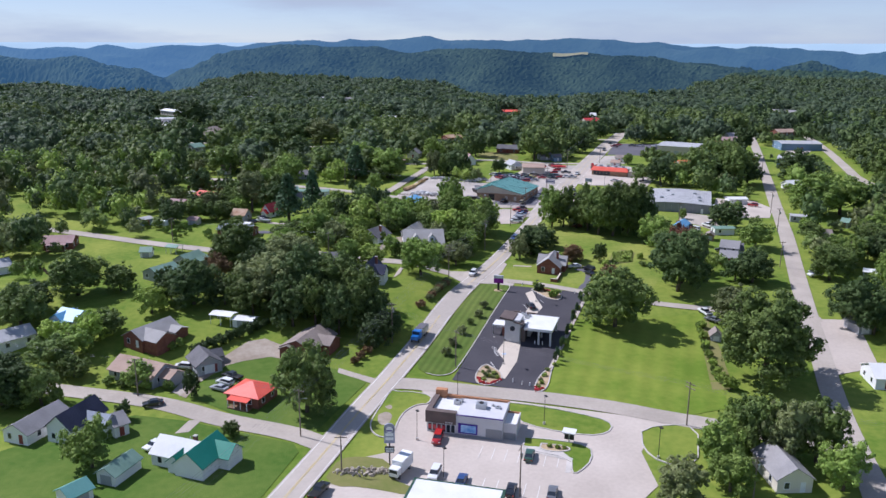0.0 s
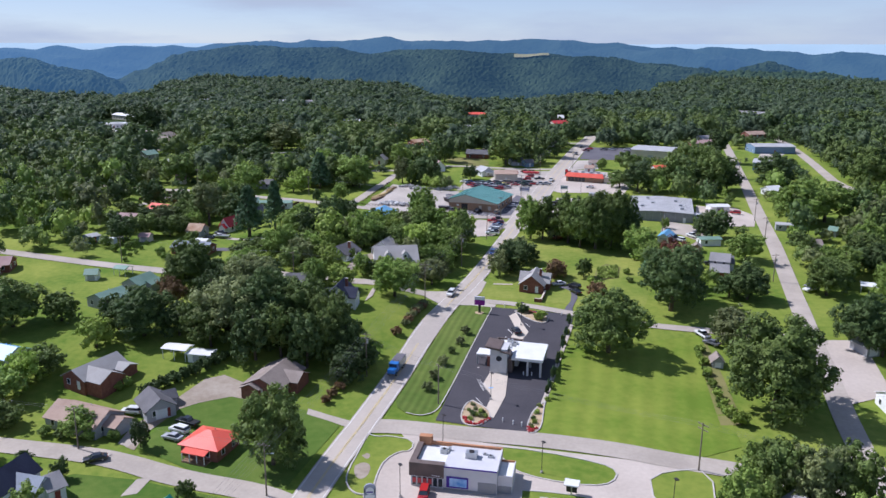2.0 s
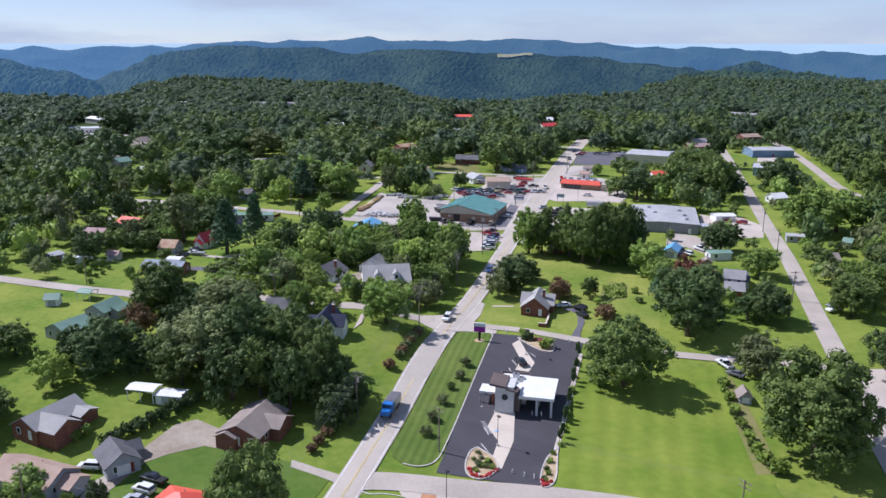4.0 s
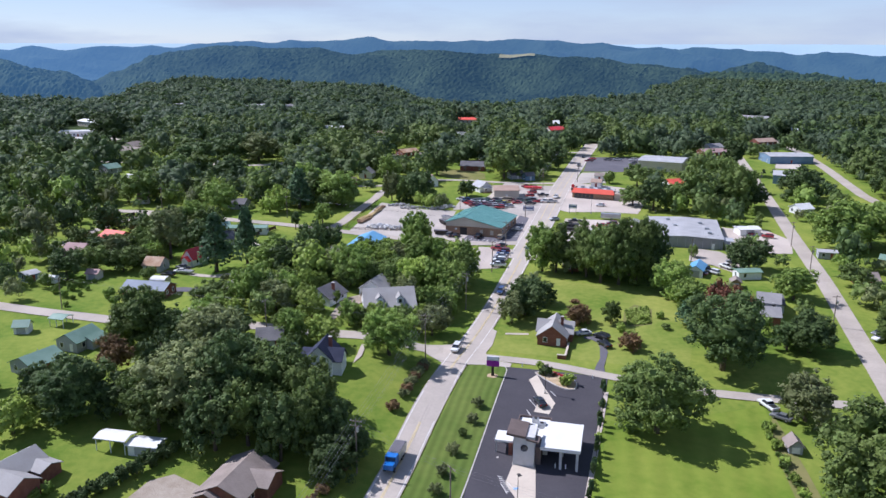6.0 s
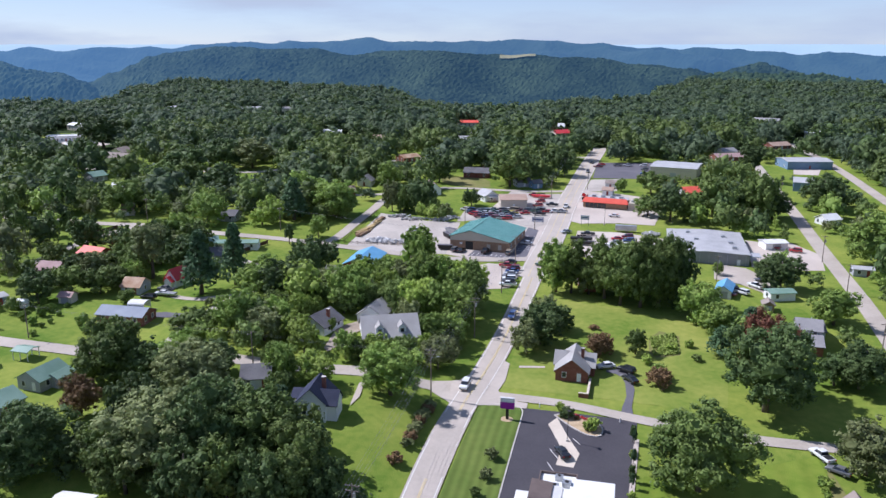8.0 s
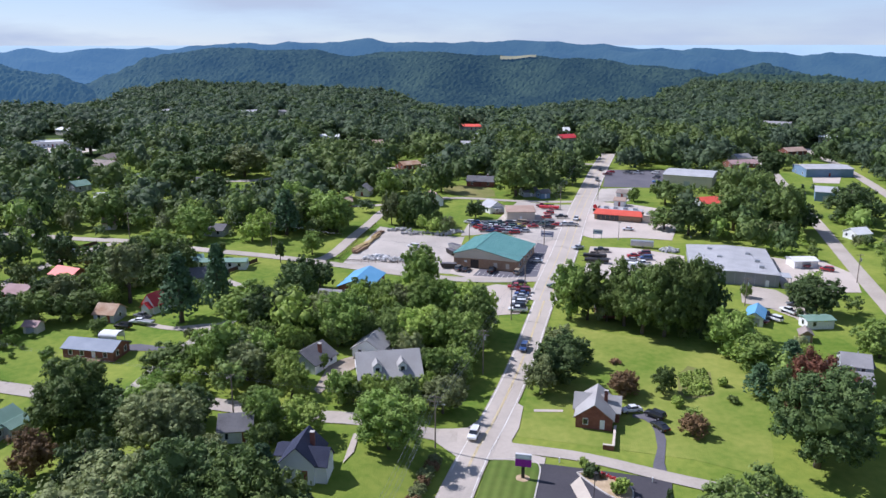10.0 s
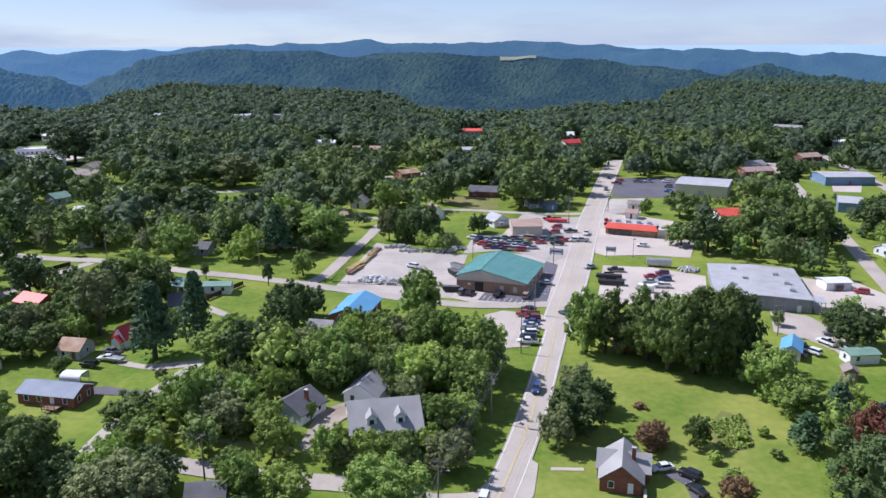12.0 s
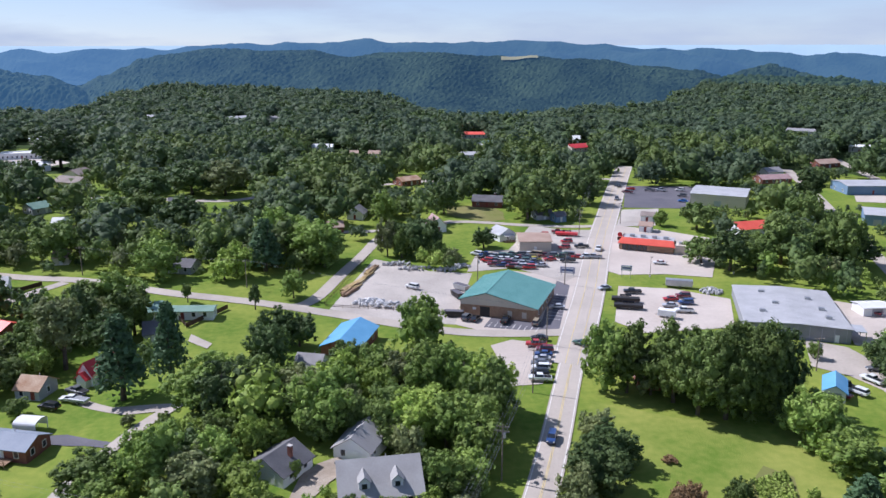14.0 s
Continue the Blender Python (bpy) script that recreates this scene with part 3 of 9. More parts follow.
area("drive", [(-60.2, 174.4), (-62.7, 175.9), (-61.9, 184.4), (-59.7, 186.8), (-58.8, 184.4), (-59.1, 177.5)], LANE, "gravel drive joining the street", lift=0.15)
area("drive", [(-24.5, 189.7), (-18.4, 185.9), (-14.2, 183.4), (-15.2, 180.8), (-19.6, 184.0), (-24.5, 187.1)], LANE, "short drive off the highway", lift=0.15)
area("drive", [(-55.8, 156.2), (-54.5, 161.9), (-51.6, 162.7), (-53.0, 156.9)], LANE, "gravel drive at the white house", lift=0.14)
area("drive", [(45.0, 241.6), (47.6, 240.3), (48.6, 245.3), (52.1, 254.1), (52.8, 258.1), (53.3, 263.1), (51.8, 265.5), (48.6, 265.4), (48.2, 264.1), (50.2, 263.0), (51.1, 261.1), (50.9, 257.6), (49.2, 251.0), (46.5, 245.5)], OLDTOP, "curved asphalt drive with parked cars at the brick house", lift=0.14)
area("junction_mouth", [(24.2, 272.5), (25.4, 270.5), (22.8, 261.0), (20.4, 256.0), (20.6, 253.0), (22.6, 250.6), (26.0, 248.9), (25.2, 246.4), (19.0, 248.4), (14.0, 249.0), (18.5, 260.0)], ROAD, "flared mouth of the lane at the highway", lift=0.185, keep=False)
area("junction_mouth", [(14.6, 265.0), (12.0, 262.0), (6.0, 261.6), (4.0, 257.0), (7.6, 255.2), (8.9, 250.0), (11.5, 251.0), (15.0, 261.0)], ROAD, "flared mouth of the side street at the highway", lift=0.185, keep=False)
area("lawn", [(27.6, 517.0), (27.5, 503.3), (50.5, 488.6), (54.2, 515.2), (40.1, 526.0)], DRYGRASS, "dry tan grass in front of the brick ranch house", lift=0.08, keep=False, soft=1)
area("garden_walk", [(27.6, 269.2), (27.3, 268.1), (33.7, 267.5), (33.9, 268.5)], CONCRETE, "short pale walk across the lawn", lift=0.14, keep=False)
area("back_lot", [(109.6, 219.6), (123.1, 218.9), (115.0, 190.6), (101.7, 186.1)], CONCRETE, "pale concrete lot beside the back road", lift=0.13)
area("parking_lot", [(78.3, 411.2), (74.1, 417.5), (86.7, 454.4), (96.9, 481.7), (113.1, 473.8), (132.4, 455.7), (108.8, 405.9), (94.8, 410.7)], CONCRETE, "concrete forecourt of the red-roofed station", lift=0.13)
area("dark_parking", [(128.5, 568.2), (164.0, 564.0), (141.7, 510.9), (111.4, 515.2)], OLDTOP, "dark asphalt parking lot with cars", lift=0.13)
area("gravel_patch", [(109.2, 510.7), (127.1, 511.8), (114.9, 480.5), (97.3, 479.7)], GRAVEL, "gravel ground by the small kiosk", lift=0.12)
area("lumber_yard", [(258.9, 577.3), (277.9, 572.2), (242.0, 516.6), (229.1, 520.0)], CONCRETE, "pale yard before the blue sheds", lift=0.12)
area("bank_lot", [(24.4, 246.9), (35.3, 243.4), (47.8, 239.0), (41.6, 221.3), (31.8, 193.6), (25.8, 175.5), (4.3, 183.1)], BLACKTOP, "fresh black asphalt car park of the bank", lift=0.14)
area("planted_verge", [(14.9, 248.6), (23.4, 249.4), (24.5, 245.6), (6.1, 190.3), (3.7, 186.0), (0.9, 185.3), (-2.4, 187.0), (-4.1, 189.3), (-4.5, 192.3)], VERGE, "mown grass verge between bank and highway", lift=0.16, keep=False)
tagged(new("kerb", mesh_of("kerb", strip(bmesh.new(), [(15.4, 248.9), (22.9, 249.3), (24.4, 246.0), (23.4, 242.0), (6.4, 190.8), (4.2, 186.4), (0.9, 185.2), (-2.2, 186.8)], 0.13, 0.24, 0.0, 1.5), KERB)), "pale concrete kerb along the verge of the bank", "kerb", kind="structure")
area("field", [(42.9, 219.4), (52.6, 218.3), (79.3, 223.4), (75.0, 200.2), (68.0, 168.2), (56.2, 163.9), (25.0, 174.5), (31.8, 193.6)], FIELD, "large bright mown field", lift=0.10, keep=True)
area("restaurant_lot", [(-12.1, 159.4), (-10.1, 164.6), (-1.2, 171.0), (-3.3, 177.6), (42.3, 164.6), (55.8, 160.2), (46.1, 154.5), (42.8, 148.5), (42.8, 135.5), (33.3, 124.4), (12.6, 117.9), (-16.5, 121.1), (-21.9, 131.7), (-17.0, 145.1), (-9.2, 148.5)], CONCRETE, "pale concrete car park of the restaurant", lift=0.11)
area("grass_verge", [(-10.5, 177.5), (-8.4, 176.1), (-6.2, 176.5), (-0.6, 174.3), (-1.3, 169.8), (-3.9, 169.7), (-6.8, 166.5), (-8.1, 161.9), (-8.7, 157.7), (-9.2, 154.8), (-11.5, 154.5), (-13.4, 156.6), (-14.2, 159.9), (-13.8, 163.6), (-12.0, 170.7)], LAWN, "patchy grass island at the restaurant entrance", lift=0.15, kerb=0.12, soft=1)
area("bare_patch", [(-12.7, 164.7), (-11.0, 166.2), (-9.4, 164.8), (-9.8, 161.3), (-11.3, 159.4), (-12.7, 161.4)], DIRT, "worn bare patch in the grass island", lift=0.17, keep=False, soft=2)
area("bare_patch", [(-11.4, 168.5), (-10.3, 169.7), (-9.5, 168.2), (-10.4, 166.9)], DIRT, "small bare patch in the grass island", lift=0.17, keep=False, soft=2)
area("grass_verge", [(15.9, 171.0), (24.9, 168.7), (36.9, 163.3), (39.5, 160.2), (37.4, 156.2), (32.9, 155.2), (23.6, 158.2), (18.4, 162.0)], LAWN, "grass strip behind the restaurant", lift=0.15, kerb=0.12, soft=1)
area("grass_verge", [(19.4, 154.5), (25.9, 153.3), (32.7, 150.9), (32.0, 145.1), (28.4, 140.1), (27.0, 140.1), (27.9, 145.7), (18.3, 149.7)], LAWN, "grass island by the drive-through", lift=0.15, kerb=0.12, soft=1)
area("grass_verge", [(44.9, 156.9), (48.7, 159.7), (58.3, 160.2), (52.4, 141.8), (45.7, 143.9), (43.4, 149.7)], LAWN, "grass corner beside the trees", lift=0.15, kerb=0.12, soft=1)
area("grass_verge", [(-21.0, 138.6), (-19.4, 145.7), (-14.9, 146.7), (-9.0, 145.1), (-8.7, 138.6), (-3.1, 134.0), (-3.6, 131.7), (-13.9, 135.2), (-19.2, 135.2)], DRYGRASS, "dry roadside grass strip", lift=0.15, soft=1)
area("pavement", [(25.5, 150.1), (27.9, 145.7), (26.8, 140.1), (25.7, 140.1), (26.8, 145.1), (18.3, 149.0), (18.5, 150.9)], KERB, "pale concrete kerb walk", lift=0.17, keep=False)
area("concrete_walk", [(19.5, 206.1), (23.6, 204.7), (21.5, 193.6), (17.4, 183.4), (15.5, 186.0), (18.2, 193.6), (16.7, 199.4)], CREAMWALK, "light concrete walk before the bank", lift=0.19, keep=False)
area("concrete_walk", [(28.5, 238.9), (31.0, 241.6), (31.5, 234.0), (32.4, 227.3), (30.1, 222.8), (26.9, 224.0), (29.2, 229.4)], CREAMWALK, "light concrete walk behind the bank", lift=0.19, keep=False)
area("flower_bed", [(13.5, 191.7), (17.0, 187.2), (16.6, 182.8), (13.2, 179.6), (10.5, 180.9), (10.0, 184.7), (11.7, 190.4)], MULCH, "mulched flower bed with red flowers", lift=0.2, kerb=0.12, keep=False, soft=2)
area("flower_bed", [(30.3, 190.5), (29.5, 187.3), (27.2, 177.7), (24.2, 175.5), (24.2, 179.3), (26.9, 186.6)], MULCH, "tan gravel bed with shrubs", lift=0.2, kerb=0.12, keep=False, soft=2)
area("flower_bed", [(30.7, 242.8), (34.4, 243.4), (39.9, 238.0), (38.7, 233.1), (35.8, 233.5), (32.8, 237.9)], MULCH, "mulched bed with green shrubs", lift=0.2, kerb=0.12, keep=False, soft=2)
area("walkway", [(-13.3, 243.0), (-11.3, 246.9), (-10.3, 254.1), (-11.5, 253.9)], CONCRETE, "narrow concrete house walk", lift=0.16, keep=False)
LOTS.append([(21.1, 256.1), (28.3, 274.2), (34.6, 258.7), (36.4, 249.9), (43.9, 243.6), (50.4, 254.1), (47.2, 261.6), (43.0, 269.4)])                                           # open lawn
LOTS.append([(43.6, 317.9), (81.8, 301.9), (80.5, 273.0), (67.8, 247.6), (53.1, 248.8), (49.0, 280.4), (42.9, 286.3)])                                           # open lawn
LOTS.append([(-11.2, 238.0), (-4.6, 248.5), (8.1, 255.2), (5.7, 240.2), (-5.3, 210.1), (-12.0, 217.1), (-13.6, 233.7)])                                           # open lawn
area("lawn", [(-89.3, 148.5), (-79.7, 158.1), (-67.3, 164.5), (-55.1, 161.9), (-29.6, 152.0), (-27.9, 148.5), (-32.5, 129.9), (-79.5, 129.9)], DEEPLAWN, "bright mown lawns round white houses", lift=0.09, keep=True)
area("lawn", [(-58.9, 174.4), (-52.6, 192.6), (-40.1, 196.0), (-24.4, 188.7), (-16.1, 183.4), (-25.6, 156.9), (-42.9, 163.2)], DEEPLAWN, "mown lawn round the red-roofed house", lift=0.09, keep=True)
LOTS.append([(-126.4, 284.8), (-109.7, 286.6), (-81.5, 271.8), (-75.5, 259.1), (-100.5, 253.6), (-115.2, 259.1)])                                           # open lawn
LOTS.append([(-100.1, 291.4), (-92.9, 316.8), (-56.4, 284.5), (-68.1, 280.2), (-95.7, 287.4)])                                           # open lawn
LOTS.append([(-64.2, 400.0), (-54.0, 411.1), (-41.7, 415.1), (-24.1, 404.3), (-26.6, 390.7), (-51.0, 394.2)])                                           # open lawn
LOTS.append([(-65.7, 384.6), (-48.8, 381.8), (-42.7, 364.3), (-55.3, 359.7)])                                           # open lawn
area("lawn", [(28.5, 524.2), (50.8, 511.0), (52.2, 494.7), (29.2, 503.6)], DRYGRASS, "dry yellowish lawn before a brick house", lift=0.09, keep=True)
LOTS.append([(28.1, 491.2), (48.7, 480.0), (42.3, 453.2), (30.8, 449.8), (21.0, 463.4)])                                           # open lawn
area("lawn", [(80.0, 221.4), (77.0, 200.2), (72.8, 177.8), (67.3, 177.7), (73.8, 206.9)], DRYGRASS, "rough yard behind the field hedge", lift=0.11, keep=True)


area("shop_lot", [(-330, 622), (-262, 632), (-205, 652), (-196, 672), (-215, 690), (-262, 690), (-330, 682)], CONCRETE, "pale concrete lot of the shops at the west edge of town", lift=0.12)
area("lawn", [(-268, 716), (-222, 706), (-196, 722), (-214, 742), (-262, 744)], BRIGHTLAWN, "bright strip of mown grass behind the shops", lift=0.1)

# ---------- houses ----------
def base(name, x, y, rot, label, category, group="", z=None):
    ob = new(name)
    ob.empty_display_size = 0.5
    ob.matrix_basis = pose(x, y, land(x, y) if z is None else z, 0, 0, rot)
    return tagged(ob, label, category, group)


SIGHT = []                                                    # places that stay in sight over the trees before them
CLEAR = []                                                    # discs kept free of wild trees
_win = {}


def window_mesh(w, h, trim):
    key = (round(w, 2), round(h, 2), trim.name)
    if key not in _win:
        f = bmesh.new()
        t = 0.1
        rows = [[f.verts.new((x * (w / 2 + e), y, z * (h / 2 + e))) for x, z in ((-1, -1), (1, -1), (1, 1), (-1, 1))] for e, y in ((0, 0.04), (0, -0.06), (t, -0.06), (t, 0.04))]
        for p, q in zip(rows, rows[1:] + rows[:1]):
            for i in range(4):
                f.faces.new((p[i], p[(i + 1) % 4], q[(i + 1) % 4], q[i]))
        bmesh.ops.recalc_face_normals(f, faces=f.faces)
        _win[key] = (mesh_of("window", f, trim), mesh_of("pane", bmbox(-w / 2, w / 2, -0.02, 0.02, -h / 2, h / 2), PANE))
    return _win[key]


def window(parent, x, y, z, rot, w=0.95, h=1.25, trim=None):
    a, b = window_mesh(w, h, trim or TRIM)
    o = share("window", a, parent, pose(x, y, z, 0, 0, rot))
    share("pane", b, o)
    return o


def gable_wall(bm, L, W, h, rh, low=-1.2, cx=0.0, cy=0.0, along="x"):
    """Walls with a gable at both ends of the ridge."""
    a, b = (L / 2, W / 2) if along == "x" else (W / 2, L / 2)
    prof = ((-b, low), (b, low), (b, h), (0, h + rh), (-b, h))
    ends = [[bm.verts.new((cx + s * a, cy + p, z) if along == "x" else (cx - p, cy + s * a, z)) for p, z in prof] for s in (-1, 1)]
    bm.faces.new(ends[0][::-1])
    bm.faces.new(ends[1])
    for i in range(5):
        j = (i + 1) % 5
        bm.faces.new((ends[0][i], ends[0][j], ends[1][j], ends[1][i]))
    bmesh.ops.recalc_face_normals(bm, faces=bm.faces)


def gable_roof(bm, L, W, h, rh, over=0.45, t=0.16, cx=0.0, cy=0.0, along="x"):
    a, b = (L / 2, W / 2) if along == "x" else (W / 2, L / 2)
    a += over * 0.8
    drop = rh / b * over
    for s in (-1, 1):
        pts = [(-a, 0, h + rh + 0.14), (a, 0, h + rh + 0.14), (a, s * (b + over), h - drop + 0.14), (-a, s * (b + over), h - drop + 0.14)]
        if along != "x":
            pts = [(-q, p, z) for p, q, z in pts]
        pts = [(cx + p, cy + q, z) for p, q, z in pts]
        slab(bm, pts if s < 0 else pts[::-1], t)
    bmesh.ops.recalc_face_normals(bm, faces=bm.faces)


def hip_roof(bm, L, W, h, rh, over=0.5, t=0.16):
    a, b = L / 2 + over, W / 2 + over
    r = max(0.3, a - b)
    z0, z1 = h + 0.02, h + rh + 0.1
    q = [(-a, -b, z0), (a, -b, z0), (a, b, z0), (-a, b, z0)]
    r0, r1 = (-r, 0, z1), (r, 0, z1)
    for pts in ([q[0], q[1], r1, r0], [q[1], q[2], r1], [q[2], q[3], r0, r1], [q[3], q[0], r0]):
        slab(bm, pts, t)
    bmesh.ops.recalc_face_normals(bm, faces=bm.faces)


def house(name, x, y, rot, L, W, h, rh, kind, wall, roof, label, windows=None, porch=False, chimney=False, cross=False, dormers=0, wing=None, half=None, deck=False, wings=()):
    cat = {"house": "house", "shed": "shed", "garage": "garage", "carport": "carport", "mobile_home": "mobile home", "kiosk": "kiosk", "metal_building": "building", "shop": "shed"}[name]
    g = base(name, x, y, rot, label, cat)
    CLEAR.append((x, y, max(L, W) * 0.62 + 1.5))
    SIGHT.append((x, y, max(L, W) * 0.5 + 1, 2.0 if y < 480 else 0.2))
    near = math.hypot(x, y) < 460
    along = "y" if kind.startswith("gable_") else "x"
    wb, rb = bmesh.new(), bmesh.new()
    if kind in ("open", "barrel"):
        for sx in (-1, 0, 1):
            for sy in (-1, 1):
                part("post", bmbox(sx * (L / 2 - 0.15) - 0.07, sx * (L / 2 - 0.15) + 0.07, sy * (W / 2 - 0.1) - 0.07, sy * (W / 2 - 0.1) + 0.07, -0.6, h), wall, g)
        if kind == "open":
            gable_roof(rb, L, W, h, rh, 0.25)
        else:
            n = 8
            ring = [(math.cos(math.pi * i / n), math.sin(math.pi * i / n)) for i in range(n + 1)]
            skins = [[[rb.verts.new((e * L / 2, c * (W / 2 - q), h + sn * (rh - q))) for c, sn in ring] for e in (-1, 1)] for q in (0.0, 0.08)]
            for (lo, hi) in skins:
                for i in range(n):
                    rb.faces.new((lo[i], lo[i + 1], hi[i + 1], hi[i]))
            for e in (0, 1):
                for i in range(n):
                    rb.faces.new((skins[0][e][i], skins[0][e][i + 1], skins[1][e][i + 1], skins[1][e][i]))
            for i in (0, n):
                rb.faces.new((skins[0][0][i], skins[0][1][i], skins[1][1][i], skins[1][0][i]))
            bmesh.ops.recalc_face_normals(rb, faces=rb.faces)
            part("side_panel", bmbox(-L / 2, L / 2, W / 2 - 0.12, W / 2 - 0.04, h * 0.4, h), wall, g)
            part("side_panel", bmbox(-L / 2, L / 2, -W / 2 + 0.04, -W / 2 + 0.12, h * 0.4, h), wall, g)
        part("roof", rb, roof, g)
        return g
    if kind == "hip":
        box(wb, -L / 2, L / 2, -W / 2, W / 2, -1.2, h)
        hip_roof(rb, L, W, h, rh)
    elif kind == "flat":
        box(wb, -L / 2, L / 2, -W / 2, W / 2, -1.2, h)
        box(rb, -L / 2 + 0.25, L / 2 - 0.25, -W / 2 + 0.25, W / 2 - 0.25, h - 0.2, h + 0.06)
        for a in ((-L / 2, L / 2, -W / 2, -W / 2 + 0.22), (-L / 2, L / 2, W / 2 - 0.22, W / 2), (-L / 2, -L / 2 + 0.22, -W / 2 + 0.22, W / 2 - 0.22), (L / 2 - 0.22, L / 2, -W / 2 + 0.22, W / 2 - 0.22)):
            part("parapet", bmbox(*a, h + 0.003, h + 0.5), wall, g)
    else:
        LL, WW = (L, W)
        gable_wall(wb, LL, WW, h, rh, along=along)
        if half:
            gable_roof(rb, LL / 2 - 0.36, WW, h, rh, cx=-LL / 4, along=along)
            hb = bmesh.new()
            gable_roof(hb, LL / 2, WW, h + 0.03, rh, cx=LL / 4, along=along)
            part("roof", hb, half, g)
        else:
            gable_roof(rb, LL, WW, h, rh, along=along)
        if cross:
            cw = min(L * 0.42, W * 0.8)
            cb, cr = bmesh.new(), bmesh.new()
            gable_wall(cb, cw, W * 0.5 + 1.8, h, rh * 0.85, cx=L * 0.18, cy=-(W * 0.25 + 0.9), along="y")
            gable_roof(cr, cw, W * 0.5 + 1.8, h, rh * 0.85, 0.35, cx=L * 0.18, cy=-(W * 0.25 + 0.9), along="y")
            w2 = part("wing_wall", cb, wall, g)
            part("wing_roof", cr, wing or roof, g)
            window(g, L * 0.18, -(W * 0.5 + 1.8) - 0.02, 1.55, 0, 1.2, 1.3)
    for cx, cy, wl, ww, wh, wr, way, *tone in wings:
        cb, cr = bmesh.new(), bmesh.new()
        gable_wall(cb, wl, ww, wh, wr, cx=cx, cy=cy, along=way)
        gable_roof(cr, wl, ww, wh, wr, 0.4, cx=cx, cy=cy, along=way)
        part("wing_wall", cb, wall, g)
        part("wing_roof", cr, tone[0] if tone else roof, g)
    part("wall", wb, wall, g)
    part("roof", rb, roof, g)
    # openings
    if windows != 0:
        nfront = windows or max(1, int(L / (2.9 if near else 4.0)))
        trim = TRIM
        levels = (1.55, 4.0) if h > 4.2 and name == "house" else (1.55,)
        for z in levels:
            for i in range(nfront):
                wx = (-0.5 + (i + 0.5) / nfront) * L * 0.92
                if cross and abs(wx - L * 0.18) < L * 0.22:
                    continue
                if i == nfront // 2 and z < 2 and not porch:
                    d = part("door", bmbox(wx - 0.5, wx + 0.5, -W / 2 - 0.06, -W / 2 + 0.02, 0.15, 2.2), DOORRED if len(label) % 2 else TRIM, g)
                    part("door_handle", bmbox(wx + 0.33, wx + 0.42, -W / 2 - 0.12, -W / 2 - 0.06, 1.05, 1.12), METAL, d)
                    continue
                window(g, wx, -W / 2 - 0.02, z, 0, trim=trim)
            for sx in (-1, 1):
                for q in ((0,) if W < 7 else (-0.24, 0.24)):
                    window(g, sx * (L / 2 + 0.02), q * W, z, 90 * sx, trim=trim)
    elif name in ("shed", "garage", "shop", "metal_building"):
        dw = min(1.6, L * 0.3)
        part("door", bmbox(-dw, dw, -W / 2 - 0.05, -W / 2 + 0.02, 0.05, min(h - 0.3, 2.6)), GREYSIDE if wall is not GREYSIDE else TRIM, g)
    if name == "garage":
        part("garage_door", bmbox(-1.3, 1.3, -W / 2 - 0.07, -W / 2 - 0.025, 0.05, 2.2), TRIM, g)
    if porch:
        pb = bmesh.new()
        slab(pb, [(-L * 0.32, -W / 2 - 2.2, h - 0.45), (L * 0.32, -W / 2 - 2.2, h - 0.45), (L * 0.32, -W / 2 - 0.02, h - 0.05), (-L * 0.32, -W / 2 - 0.02, h - 0.05)], 0.14)
        part("porch_roof", pb, roof, g)
        part("porch_deck", bmbox(-L * 0.32, L * 0.32, -W / 2 - 2.2, -W / 2 - 0.01, -0.8, 0.25), WOOD, g)
        for i in range(4):
            px_ = (-0.5 + i / 3) * L * 0.6
            part("porch_post", bmbox(px_ - 0.07, px_ + 0.07, -W / 2 - 2.1, -W / 2 - 1.96, 0.25, h - 0.55), TRIM, g)
        rl = bmesh.new()
        for z in (0.7, 1.1):
            box(rl, -L * 0.31, L * 0.31, -W / 2 - 2.08, -W / 2 - 2.0, z, z + 0.07)
        part("railing", rl, WOOD, g)
    if deck:
        d = part("deck", bmbox(L * 0.05, L * 0.05 + 3.4, -W / 2 - 2.6, -W / 2 - 0.01, 0.42, 0.58), WOOD, g)
        for dx_ in (0.1, 1.7, 3.3):
            part("deck_post", bmbox(L * 0.05 + dx_ - 0.06, L * 0.05 + dx_ + 0.06, -W / 2 - 2.58, -W / 2 - 2.46, -0.8, 1.5), WOOD, d)
        for z in (0.95, 1.42):
            part("rail", bmbox(L * 0.05 + 0.04, L * 0.05 + 3.36, -W / 2 - 2.56, -W / 2 - 2.48, z, z + 0.09), WOOD, d)
        part("step", bmbox(L * 0.05 + 1.1, L * 0.05 + 2.3, -W / 2 - 3.0, -W / 2 - 2.61, -0.3, 0.25), WOOD, d)
    if chimney:
        c = part("chimney", bmbox(L * 0.22, L * 0.22 + 0.75, 0.1, 0.75, h, h + rh + 0.9), BRICK, g)
        part("chimney_cap", bmbox(L * 0.22 - 0.06, L * 0.22 + 0.81, 0.04, 0.81, h + rh + 0.9, h + rh + 1.02), KERB, c)
    for i in range(dormers):
        dx_ = (-0.5 + (i + 0.5) / dormers) * L * 0.8
        db, dr = bmesh.new(), bmesh.new()
        gable_wall(db, 1.9, 3.0, h + rh * 0.55, 0.9, low=h + 0.2, cx=dx_, cy=-W * 0.25 - 0.3, along="y")
        gable_roof(dr, 1.9, 3.0, h + rh * 0.55, 0.9, 0.22, 0.1, cx=dx_, cy=-W * 0.25 - 0.3, along="y")
        d = part("dormer", db, wall, g)
        part("dormer_roof", dr, roof, d)
